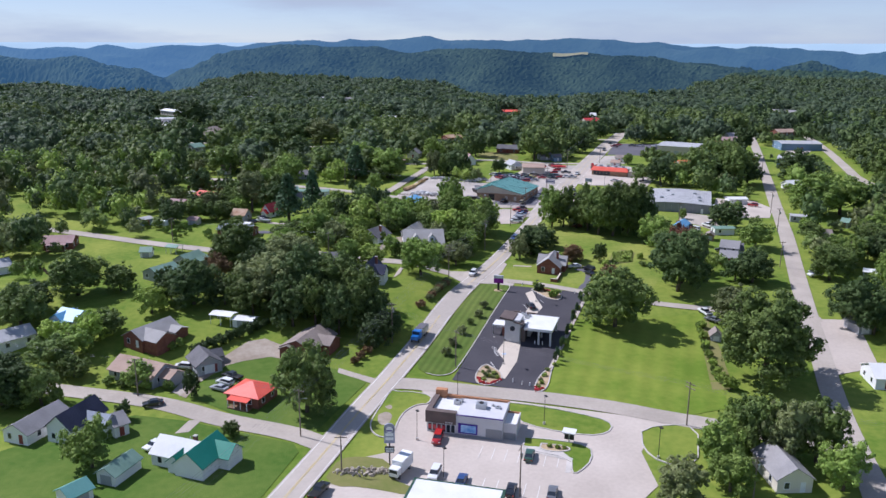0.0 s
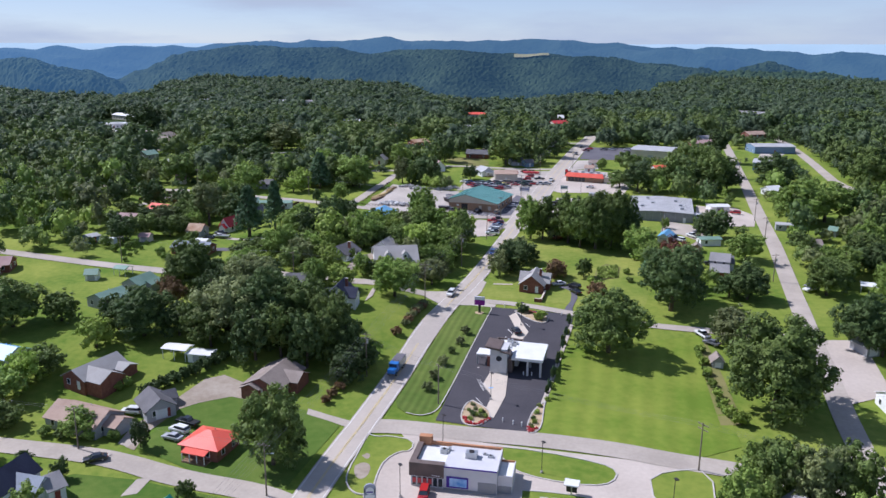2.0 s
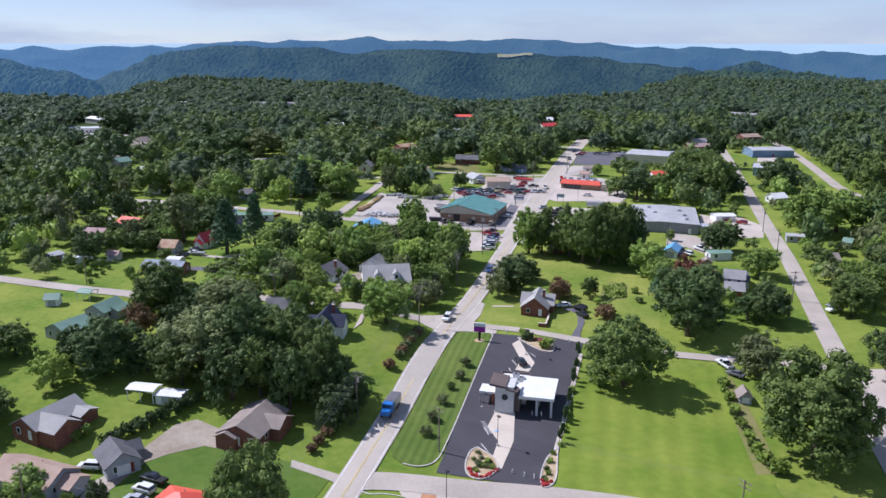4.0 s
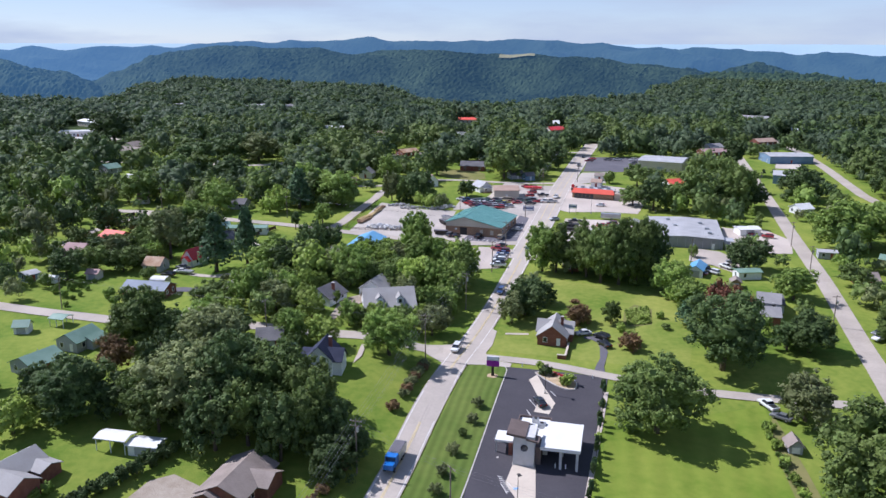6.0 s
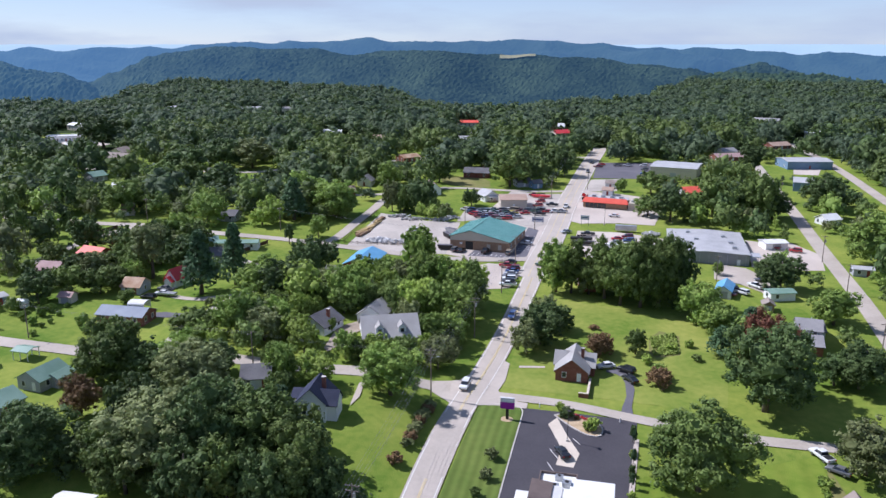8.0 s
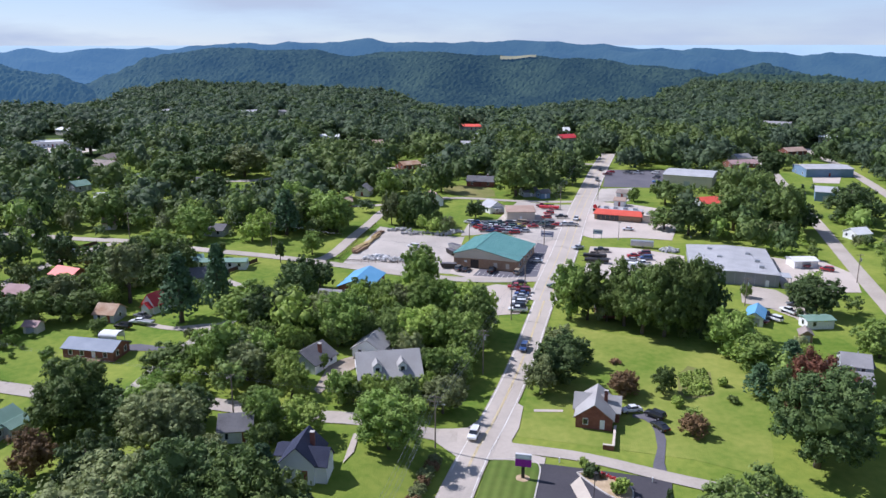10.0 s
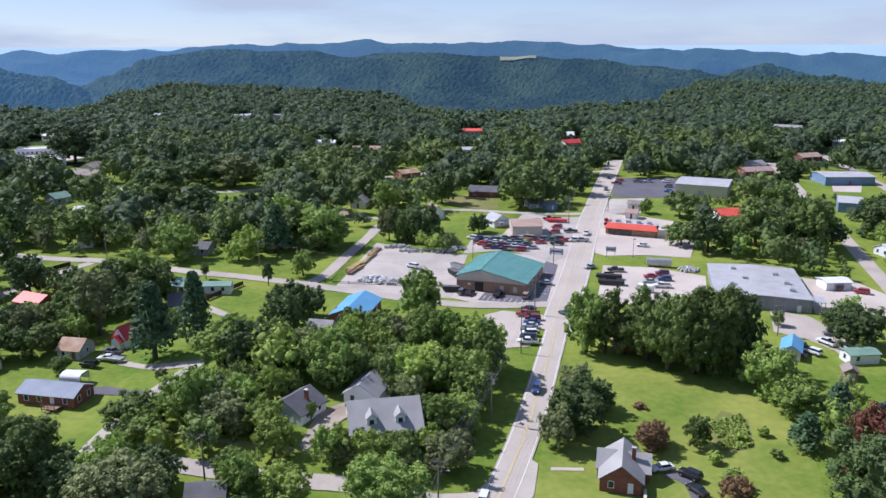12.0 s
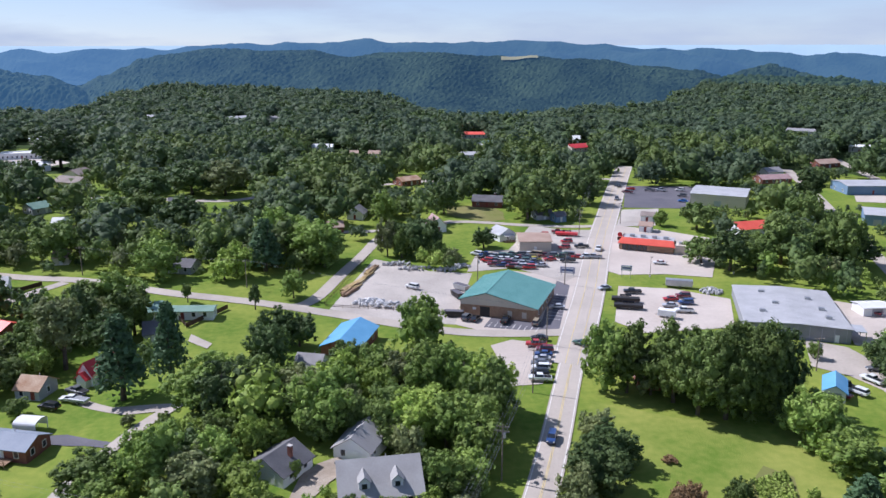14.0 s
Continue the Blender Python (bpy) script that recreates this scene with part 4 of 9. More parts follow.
        window(g, dx_, -W * 0.25 - 1.82, h + rh * 0.35, 0, 0.9, 1.1)
    if near and kind in ("gable", "hip") and name == "house":
        vb = bmesh.new()
        tube(vb, (L * 0.1, 0.9, h + rh * 0.6), (L * 0.1, 0.9, h + rh * 0.95 + 0.35), 0.07, 0.07, 8)
        part("vent_pipe", vb, METAL, g)
    return g


# ---------- vehicles ----------
_paint = {}
PAINTS = {"white": (0.72, 0.72, 0.71), "black": (0.014, 0.014, 0.016), "red": (0.42, 0.02, 0.02), "blue": (0.03, 0.07, 0.20), "silver": (0.42, 0.43, 0.45), "grey": (0.13, 0.135, 0.145),
          "maroon": (0.16, 0.015, 0.025), "green": (0.03, 0.08, 0.05), "tan": (0.34, 0.28, 0.20), "yellow": (0.62, 0.50, 0.02), "bright_blue": (0.02, 0.16, 0.50), "orange": (0.65, 0.14, 0.02)}


def paint(c):
    if c not in _paint:
        m = mat(c + "_car_paint", PAINTS[c], 0.32, None, 0.3, 4, 0.12, spec=0.5)
        m.node_tree.nodes["Principled BSDF"].inputs["Coat Weight"].default_value = 0.6
        _paint[c] = m
    return _paint[c]


def prism(bm, prof, half, top_half=None, split=None):
    """A side profile (along y, z) drawn across x; points above split lean in to top_half."""
    rows = []
    for s in (-1, 1):
        rows.append([bm.verts.new((s * ((top_half or half) if split is not None and z > split else half), yy, z)) for yy, z in prof])
    n = len(prof)
    bm.faces.new(rows[0])
    bm.faces.new(rows[1][::-1])
    for i in range(n):
        j = (i + 1) % n
        bm.faces.new((rows[0][i], rows[1][i], rows[1][j], rows[0][j]))
    bmesh.ops.recalc_face_normals(bm, faces=bm.faces)
    return bm


CAR_SHAPES = {
    "sedan": (4.7, 0.90, ((-2.3, 0.35), (2.3, 0.35), (2.34, 0.62), (2.2, 0.82), (1.0, 0.97), (-1.65, 1.0), (-2.28, 0.92), (-2.34, 0.6)), ((1.05, 0.96), (0.35, 1.42), (-1.0, 1.44), (-1.75, 0.99)), 0.62),
    "suv": (4.7, 0.95, ((-2.3, 0.4), (2.3, 0.4), (2.34, 0.75), (2.2, 0.98), (1.15, 1.1), (-2.25, 1.12), (-2.34, 0.7)), ((1.2, 1.09), (0.55, 1.68), (-1.95, 1.72), (-2.28, 1.11)), 0.70),
    "pickup": (5.6, 0.98, ((-2.8, 0.5), (2.8, 0.5), (2.84, 0.85), (2.7, 1.08), (1.4, 1.16), (-2.78, 1.16), (-2.84, 0.8)), ((1.4, 1.15), (0.8, 1.78), (-0.55, 1.8), (-0.8, 1.15)), 0.72),
    "van": (5.2, 0.99, ((-2.55, 0.4), (2.55, 0.4), (2.6, 0.8), (2.3, 1.1), (1.9, 1.2), (-2.55, 1.2), (-2.6, 0.8)), ((1.95, 1.19), (1.25, 1.95), (-2.4, 1.98), (-2.54, 1.19)), 0.80),
}
_cars = {}


def car_meshes(kind, colour):
    if (kind, colour) in _cars:
        return _cars[kind, colour]
    L, half, low, cab, top = CAR_SHAPES[kind]
    b = prism(bmesh.new(), low, half)
    bmesh.ops.bevel(b, geom=b.edges[:], offset=0.07, segments=2, affect="EDGES", profile=0.6)
    body = mesh_of("body", b, paint(colour), True)
    split = (cab[0][1] + cab[1][1]) / 2
    c = prism(bmesh.new(), cab, half - 0.08, top, split)
    glass = mesh_of("glasshouse", c, PANE)
    r = bmesh.new()
    y1, y0, z = cab[1][0], cab[2][0], max(cab[1][1], cab[2][1])
    box(r, -top - 0.03, top + 0.03, y0 - 0.08, y1 + 0.05, z - 0.04, z + 0.05, 0.03)
    roof = mesh_of("roof_panel", r, paint(colour))
    bed = mesh_of("load_bed", bmbox(-half + 0.14, half - 0.14, -2.6, -0.95, 1.0, 1.168), TYRE) if kind == "pickup" else None
    t = bmesh.new()
    bmesh.ops.create_cone(t, cap_ends=True, segments=12, radius1=0.35, radius2=0.35, depth=0.24, matrix=pose(0, 0, 0, 0, 90, 0))
    hub = bmesh.new()
    bmesh.ops.create_cone(hub, cap_ends=True, segments=10, radius1=0.21, radius2=0.21, depth=0.27, matrix=pose(0, 0, 0, 0, 90, 0))
    res = (body, glass, roof, bed, mesh_of("wheel", t, TYRE), mesh_of("rim", hub, RIM),
           mesh_of("headlight", bmbox(-0.2, 0.2, -0.05, 0.06, -0.08, 0.08, 0.02), LAMPGLASS), mesh_of("tail_light", bmbox(-0.16, 0.16, -0.06, 0.05, -0.1, 0.1, 0.02), TAIL))
    _cars[kind, colour] = res
    return res


CAR_WORDS = {"sedan": "saloon car", "suv": "sport utility car", "pickup": "pickup truck", "van": "van"}


def car(x, y, rot, colour, kind="sedan", where="parked", lift=0.22):
    """rot: the way its nose points, 0 to the north."""
    words = CAR_WORDS[kind]
    g = base("pickup_truck" if kind == "pickup" else "van" if kind == "van" else "car", x, y, rot, f"{colour.replace('_', ' ')} {words} {where}", "truck" if kind == "pickup" else "van" if kind == "van" else "car", z=ground(x, y) + lift)
    body, glass, roof, bed, wheel, rim, head, tail = car_meshes(kind, colour)
    L, half, low, cab, top = CAR_SHAPES[kind]
    share("body", body, g); share("glasshouse", glass, g); share("roof_panel", roof, g)
    if bed:
        share("load_bed", bed, g)
    for sx in (-1, 1):
        for yy in (-0.29 * L, 0.30 * L):
            share("rim", rim, share("wheel", wheel, g, pose(sx * (half - 0.1), yy, 0.35)))
        share("headlight", head, g, pose(sx * (half - 0.28), low[2][0] - 0.03, low[2][1] + 0.05))
        share("tail_light", tail, g, pose(sx * (half - 0.22), low[-1][0] + 0.02, low[-1][1] + 0.12))
    return g


# ---------- poles and cables ----------
def utility_pole(x, y, height=11.0, rot=0, arms=1, drum=False, lamp=False):
    g = base("utility_pole", x, y, rot, "weathered wooden utility pole with crossarm and cables" + (" and a street lamp" if lamp else ""), "utility pole", "utility poles")
    b = bmesh.new()
    tube(b, (0, 0, -0.5), (0, 0, height), 0.17, 0.11, 8)
    part("post", b, POLEWOOD, g)
    for k in range(arms):
        z = height - 0.5 - 1.0 * k
        arm = part("crossarm", bmbox(-1.25, 1.25, 0.1, 0.22, z - 0.07, z + 0.07), POLEWOOD, g)
        for dx_ in (-1.1, -0.45, 0.45, 1.1):
            i = bmesh.new()
            tube(i, (dx_, 0.16, z + 0.07), (dx_, 0.16, z + 0.25), 0.05, 0.04, 6)
            part("insulator", i, KERB, arm)
    if drum:
        d = bmesh.new()
        tube(d, (0.38, -0.1, height - 2.6), (0.38, -0.1, height - 1.6), 0.24, 0.24, 10)
        part("transformer", d, METAL, g)
    if lamp:
        a = bmesh.new()
        tube(a, (0, 0, height - 2.2), (1.6, -0.2, height - 1.7), 0.04, 0.03, 6)
        arm = part("lamp_arm", a, METAL, g)
        part("lamp_head", bmbox(1.45, 2.05, -0.32, -0.08, height - 1.78, height - 1.62, 0.03), METAL, arm)
    CLEAR.append((x, y, 3.0))
    return g


def cable(a, b, sag=0.9, r=0.022):
    cu = bpy.data.curves.new("power_line", "CURVE")
    cu.dimensions, cu.bevel_depth, cu.bevel_resolution = "3D", r, 0
    sp = cu.splines.new("POLY")
    n = 12
    sp.points.add(n)
    a, b = Vector(a), Vector(b)
    for i in range(n + 1):
        s = i / n
        p = a.lerp(b, s)
        sp.points[i].co = (p.x, p.y, p.z - 4 * sag * s * (1 - s), 1)
    cu.materials.append(CABLE)
    return tagged(new("power_line", cu), "thin sagging grey overhead cable between poles", "power line", "overhead cables")


def string_line(poles, offs=(-1.1, -0.45, 0.45, 1.1), drop=0.3, r=0.012):
    for (x0, y0, h0), (x1, y1, h1) in zip(poles, poles[1:]):
        d = Vector((y1 - y0, x0 - x1)).normalized()
        for o in offs:
            cable((x0 + d.x * o, y0 + d.y * o, ground(x0, y0) + h0 - drop), (x1 + d.x * o, y1 + d.y * o, ground(x1, y1) + h1 - drop), r=r)


def light_pole(x, y, height=7.5, rot=0):
    g = base("lamp_post", x, y, rot, "slim dark car-park lamp post on a concrete base", "lamp post", "car-park lamp posts")
    b = bmesh.new()
    tube(b, (0, 0, 0.5), (0, 0, height), 0.07, 0.06, 8)
    part("post", b, DARKMETAL, g)
    f = bmesh.new()
    tube(f, (0, 0, -0.3), (0, 0, 0.6), 0.28, 0.28, 12)
    part("footing", f, KERB, g)
    part("lamp_head", bmbox(-0.3, 0.3, -0.75, 0.1, height - 0.08, height + 0.08, 0.03), DARKMETAL, g)
    return g


# ---------- trees ----------
_T = (1 + 5 ** 0.5) / 2
ICO_V = [Vector(v).normalized() for v in ((-1, _T, 0), (1, _T, 0), (-1, -_T, 0), (1, -_T, 0), (0, -1, _T), (0, 1, _T), (0, -1, -_T), (0, 1, -_T), (_T, 0, -1), (_T, 0, 1), (-_T, 0, -1), (-_T, 0, 1))]
ICO_F = ((0, 11, 5), (0, 5, 1), (0, 1, 7), (0, 7, 10), (0, 10, 11), (1, 5, 9), (5, 11, 4), (11, 10, 2), (10, 7, 6), (7, 1, 8), (3, 9, 4), (3, 4, 2), (3, 2, 6), (3, 6, 8), (3, 8, 9), (4, 9, 5), (2, 4, 11), (6, 2, 10), (8, 6, 7), (9, 8, 1))

ICO_TOP = tuple(f for f in ICO_F if sum(ICO_V[v].z for v in f) > -1.2)


def card_cloud(rng, lobes, per, size, flat):
    """Needle sprays over the boughs of a conifer: vertices and triangles."""
    vs, fs = [], []
    for c, r in lobes:
        c = Vector(c)
        for _ in range(per):
            d = Vector((rng.gauss(0, 1), rng.gauss(0, 1), rng.gauss(0.35, 1))).normalized()
            p = c + d * r * rng.uniform(0.72, 1.10)
            nrm = (d + Vector((rng.uniform(-1, 1), rng.uniform(-1, 1), rng.uniform(-0.6, 1))) * flat).normalized()
            t = Matrix.Rotation(rng.uniform(0, 6.28), 3, nrm) @ nrm.orthogonal().normalized()
            u = nrm.cross(t)
            s = size * rng.uniform(0.6, 1.3)
            i = len(vs)
            vs += [p - t * s - u * s * rng.uniform(0.3, 0.7) - nrm * s * 0.2, p + t * s * rng.uniform(0.7, 1.1) - u * s * rng.uniform(0.2, 0.6), p + u * s * rng.uniform(0.7, 1.1) - nrm * s * 0.2]
            fs.append((i, i + 1, i + 2))
    return vs, fs


def raw_mesh(name, vs, fs, material, smooth=False):
    me = bpy.data.meshes.new(name)
    me.from_pydata([tuple(v) for v in vs], [], fs)
    me.materials.append(material)
    if smooth:
        me.polygons.foreach_set("use_smooth", [True] * len(fs))
    return me


def crown(rng, boughs, subs, per, size, rx=0.42, zc=0.54, rz=0.42, rb=0.40, inner=True):
    """A cauliflower crown: large boughs round a heart, smaller lobes on each, leaf sprays on those. Vertices and triangles."""
    vs, fs = [], []

    def lump(c, r, squash=0.9):
        i = len(vs)
        vs.extend(c + Vector((v.x, v.y, v.z * squash)) * r * rng.uniform(0.7, 1.2) for v in ICO_V)
        fs.extend((i + a, i + b, i + d) for a, b, d in (ICO_F if inner else ICO_TOP))

    def spray(p, nrm, s):
        t = Matrix.Rotation(rng.uniform(0, 6.28), 3, nrm) @ nrm.orthogonal().normalized()
        w = nrm.cross(t)
        i = len(vs)
        vs.extend((p - t * s - w * s * rng.uniform(0.3, 0.7) - nrm * s * 0.25, p + t * s * rng.uniform(0.7, 1.1) - w * s * rng.uniform(0.2, 0.6), p + w * s * rng.uniform(0.7, 1.1) - nrm * s * 0.25))
        fs.append((i, i + 1, i + 2))

    def mantle(c, a, b, n, s):
        for _ in range(n):
            e = Vector((rng.gauss(0, 1), rng.gauss(0, 1), rng.gauss(0.2, 1))).normalized()
            spray(c + Vector((e.x * a, e.y * a, e.z * b)), (e + Vector((rng.uniform(-1, 1), rng.uniform(-1, 1), rng.uniform(-0.5, 1))) * 0.45).normalized(), s * rng.uniform(0.8, 1.6))

    lump(Vector((0, 0, zc)), rx * 0.58, rz / rx)
    mantle(Vector((0, 0, zc)), rx * 0.66, rz * 0.66, boughs * per if inner else per, size)
    turn = rng.uniform(0, 6.28)
    for k in range(boughs):
        h = max(-0.85, -0.8 + 1.75 * (k + 0.5 + rng.uniform(-0.35, 0.35)) / boughs)
        h = min(0.95, h)
        a = turn + k * 2.4 + rng.uniform(-0.35, 0.35)
        wide = math.sqrt(1 - h * h) if h > 0 else math.sqrt(1 - 0.5 * h * h)
        out = Vector((math.cos(a) * wide, math.sin(a) * wide, h))
        reach = rng.uniform(0.56, 0.74)
        c = Vector((out.x * rx * reach, out.y * rx * reach, zc + out.z * rz * reach))
        r = rx * rb * rng.uniform(0.75, 1.2)
        lump(c, r * (0.6 if inner else 0.52))
        mantle(c, r * (0.72 if inner else 0.86), r * (0.66 if inner else 0.8), per * 2 if inner else per, size)
        for _ in range(subs):
            d = (Vector((rng.gauss(0, 1), rng.gauss(0, 1), rng.gauss(0.2, 1))).normalized() + out * 0.55).normalized()
            p = c + d * r * rng.uniform(0.78, 1.02)
            q = r * rng.uniform(0.26, 0.46)
            if inner:
                lump(p, q * 0.55)
            for _ in range(per):
                e = (Vector((rng.gauss(0, 1), rng.gauss(0, 1), rng.gauss(0.25, 1))).normalized() + d * 0.3).normalized()
                spray(p + e * q * rng.uniform(0.7, 1.12), (e + Vector((rng.uniform(-1, 1), rng.uniform(-1, 1), rng.uniform(-0.5, 1))) * 0.5).normalized(), size * rng.uniform(0.6, 1.3))
    return vs, fs


def trunk_mesh(rng, zc, rx, lean=0.02):
    b = bmesh.new()
    tube(b, (0, 0, -0.03), (lean, 0, 0.3), 0.032, 0.022, 8)
    tube(b, (lean, 0, 0.29), (lean, lean, 0.75), 0.022, 0.006, 7)
    for k in range(7):
        a, z = k * 0.9 + rng.uniform(0, 0.5), rng.uniform(0.2, 0.5)
        tube(b, (lean, 0, z), (math.cos(a) * rx * 0.7, math.sin(a) * rx * 0.7, z + rng.uniform(0.12, 0.3)), 0.012, 0.003, 5)
    return mesh_of("trunk", b, BARK, True)


_trees = {}


def tree_kind(kind, leaf, seed):
    key = (kind, leaf.name, seed)
    if key in _trees:
        return _trees[key]
    rng = random.Random(seed * 97 + len(kind))
    if kind == "pine":
        lobes = []
        for k in range(9):
            z = 0.22 + 0.75 * k / 9
            rr = 0.21 * (1 - k / 9.5) + 0.02
            for a in range(6):
                an = a * 1.047 + k * 0.5 + rng.uniform(-0.3, 0.3)
                lobes.append(((math.cos(an) * rr * 0.75, math.sin(an) * rr * 0.75, z + rng.uniform(-0.03, 0.03)), rr * 0.45 + 0.012))
        vs, fs = card_cloud(rng, lobes, 26, 0.036, 0.8)
        rx = 0.12
    elif kind == "bush":
        vs, fs = crown(rng, 10, 6, 22, 0.042, 0.46, 0.42, 0.44, 0.44)
        rx = 0.3
    elif kind == "tall":
        vs, fs = crown(rng, 12, 7, 18, 0.026, 0.24, 0.58, 0.40, 0.52)
        rx = 0.18
    elif kind == "great":
        vs, fs = crown(rng, 17, 12, 30, 0.0165, 0.43, 0.47, 0.46, 0.38)
        rx = 0.3
    elif kind == "fine":
        vs, fs = crown(rng, 13, 9, 19, 0.0240, 0.43, 0.47, 0.46, 0.42)
        rx = 0.3
    else:
        vs, fs = crown(rng, 11, 7, 13, 0.035, 0.43, 0.47, 0.46, 0.45)
        rx = 0.3
    _trees[key] = (trunk_mesh(rng, 0.5, rx), raw_mesh("crown", vs, fs, leaf))
    return _trees[key]


LEAF_WORDS = {"oak_leaves": "dark green broadleaf", "maple_leaves": "green broadleaf", "light_leaves": "light green broadleaf", "olive_leaves": "olive green broadleaf",
              "russet_leaves": "reddish brown broadleaf", "red_leaves": "red-topped broadleaf", "deep_green_leaves": "deep green broadleaf", "pine_needles": "dark green conifer"}
_seed = [0]


def tree(x, y, height, width, leaf=None, kind="broad", where=""):
    leaf = leaf or L_OAK
    _seed[0] += 1
    if kind == "broad" and (y < 300 or y < 345 and abs(x) < 125 or y < 460 and width > 16) and height > 4:
        kind = "great" if width > 15 and y < 320 else "fine"
    trunk, leaves = tree_kind(kind, leaf, _seed[0] % (4 if kind in ("broad", "fine") else 2))
    size = "tall" if height > 16 else "small" if height < 7 else "full-crowned"
    g = base("shrub" if kind == "bush" else "tree", x, y, (x * 37 + y * 91) % 360,
             f"{size if kind != 'bush' else 'rounded'} {LEAF_WORDS[leaf.name]} {'shrub' if kind == 'bush' else 'tree'} {where or 'standing on grass'}", "shrub" if kind == "bush" else "tree")
    unit = {"broad": 1.0, "fine": 1.02, "great": 1.02, "tall": 0.58, "pine": 0.48, "bush": 1.2}[kind]
    g.scale = (width / unit, width / unit, height)
    share("trunk", trunk, g)
    share("crown", leaves, g)
    CLEAR.append((x, y, width * 0.42))
    return g
house("house", -42.7, 172.4, -22, 8.6, 7.8, 2.7, 1.9, "hip", BRICK, R_RED, "brick cottage with a bright red metal hipped roof", porch=True)
house("house", -50.2, 144.9, -20, 10.4, 7.0, 2.8, 2.2, "gable", WHITE, R_WHITE, "white house with a half white, half green roof", wings=((4.9, -0.5, 6.4, 9.6, 2.9, 2.6, "y", R_GREEN), (7.7, 2.2, 5.6, 4.8, 2.8, 1.9, "x", R_GREEN), (1.3, -3.3, 3.2, 3.0, 2.6, 1.4, "y", R_GREEN)), chimney=True)
house("shed", -61.1, 139.3, -19, 4.2, 7.4, 2.4, 1.3, "gable_end", WHITE, R_SAGE, "white shed with a faded green roof", windows=0)
house("shed", -66.0, 130.8, 55, 4.5, 4.5, 2.4, 1.2, "gable", WHITE, R_TEAL, "shed with a teal metal roof", windows=0)
house("house", -76.7, 157.0, -19, 6.2, 10.6, 3.6, 2.7, "gable_end", WHITE, R_NAVY, "white farmhouse with a navy shingle roof", wings=((4.6, 1.2, 6.4, 5.6, 2.8, 2.0, "x", R_STEEL),))
house("house", -68.7, 157.3, 45, 3.1, 6.0, 2.8, 1.6, "gable", WHITE, R_GREY, "white addition with a grey roof")
house("house", -85.6, 157.6, -19, 6.4, 12.0, 2.6, 1.8, "gable_end", WHITE, R_GREY, "white weathered house with a streaked grey metal roof")
house("house", -72.4, 184.6, -26, 14.2, 8.4, 2.6, 2.2, "gable", GREYSIDE, R_TAN, "long ranch house with a tan shingle roof and grey siding", wings=((8.4, 0.6, 4.2, 5.0, 2.3, 1.2, "x"),))
house("garage", -58.5, 189.4, 33, 6.4, 8.0, 2.5, 2.2, "gable_end", GREYSIDE, R_DARK, "grey garage with a dark gabled roof", wings=((3.0, 2.2, 4.0, 3.4, 2.3, 1.3, "x"),))
house("house", -76.6, 203.8, -30, 7.2, 12.6, 2.7, 2.0, "gable_end", BRICK, R_PALE, "low brick house with a pale metal roof in an L", wings=((4.0, -2.4, 8.4, 6.4, 2.7, 1.7, "x"), (4.4, 4.6, 4.0, 4.4, 2.5, 0.8, "x")))
house("carport", -59.6, 213.5, -17, 6.6, 3.8, 2.6, 0.4, "open", WHITE, R_WHITE, "open white metal carport", windows=0)
house("shed", -53.2, 211.7, -14, 6.0, 3.4, 2.2, 0.4, "gable", WHITE, R_WHITE, "long low white shed", windows=0)
house("house", -33.6, 200.4, -20, 9.4, 13.2, 2.6, 2.1, "gable_end", BRICK, R_BROWN, "brick ranch house with a grey-brown shingle roof", wings=((3.6, 1.4, 6.6, 6.0, 2.5, 1.4, "x"), (-2.2, -6.2, 4.4, 3.2, 2.4, 1.0, "y")))
house("house", -101.2, 212.4, -24, 7.6, 7.6, 2.7, 1.8, "gable", WHITE, R_BLUE, "small house with a blue metal roof", porch=True, wings=((-1.6, -1.6, 4.4, 6.0, 2.6, 1.5, "y"),))
house("house", -114.0, 200.5, 48, 11.7, 8.0, 2.9, 1.8, "gable", WHITE, R_SILVER, "white house with a pale metal roof")
house("house", -84.0, 264.2, -25, 6.6, 8.6, 2.7, 1.8, "gable_end", GREYSIDE, R_SAGE, "grey-blue house with a sage green roof", wings=((3.6, 1.4, 3.4, 5.0, 2.4, 0.8, "y"),))
house("house", -88.8, 250.2, 58, 8.9, 8.0, 2.6, 1.8, "gable", GREYSIDE, R_SAGE, "house with a green metal roof among trees")
house("shed", -102.2, 274.3, 2, 3.8, 3.2, 2.2, 1.2, "gable", WHITE, R_SAGE, "small sage green barn-shaped shed", windows=0)
house("carport", -94.0, 279.0, -20, 4.6, 4.0, 2.3, 0.6, "open", WHITE, R_SAGE, "open carport with a green roof", windows=0)
house("house", -137.6, 285.3, 8, 10.5, 8.0, 2.6, 1.8, "gable", BRICK, R_PINK, "brick house with a faded rose roof", porch=True)
house("house", -145.3, 255.6, 42, 7.4, 8.0, 2.6, 1.8, "gable", WHITE, R_SILVER, "white house with a pale roof")
house("house", -76.7, 302.7, -16, 13.8, 7.0, 2.6, 1.5, "gable", BRICK, R_STEEL, "brick ranch house with a dull steel roof", deck=True)
house("carport", -75.4, 310.4, -12, 5.0, 4.2, 2.3, 0.8, "barrel", WHITE, R_WHITE, "white arched metal carport", windows=0)
house("house", -81.4, 328.6, -14, 6.0, 6.6, 2.5, 2.0, "gable", GREYSIDE, R_RUST, "weathered house with a patched rusty roof")
house("house", -69.8, 336.0, -31, 4.6, 8.2, 2.8, 2.8, "gable_end", WHITE, R_CRIM, "small white house with a steep crimson roof", wings=((0.0, -4.4, 3.0, 2.0, 2.2, 1.2, "y"),))
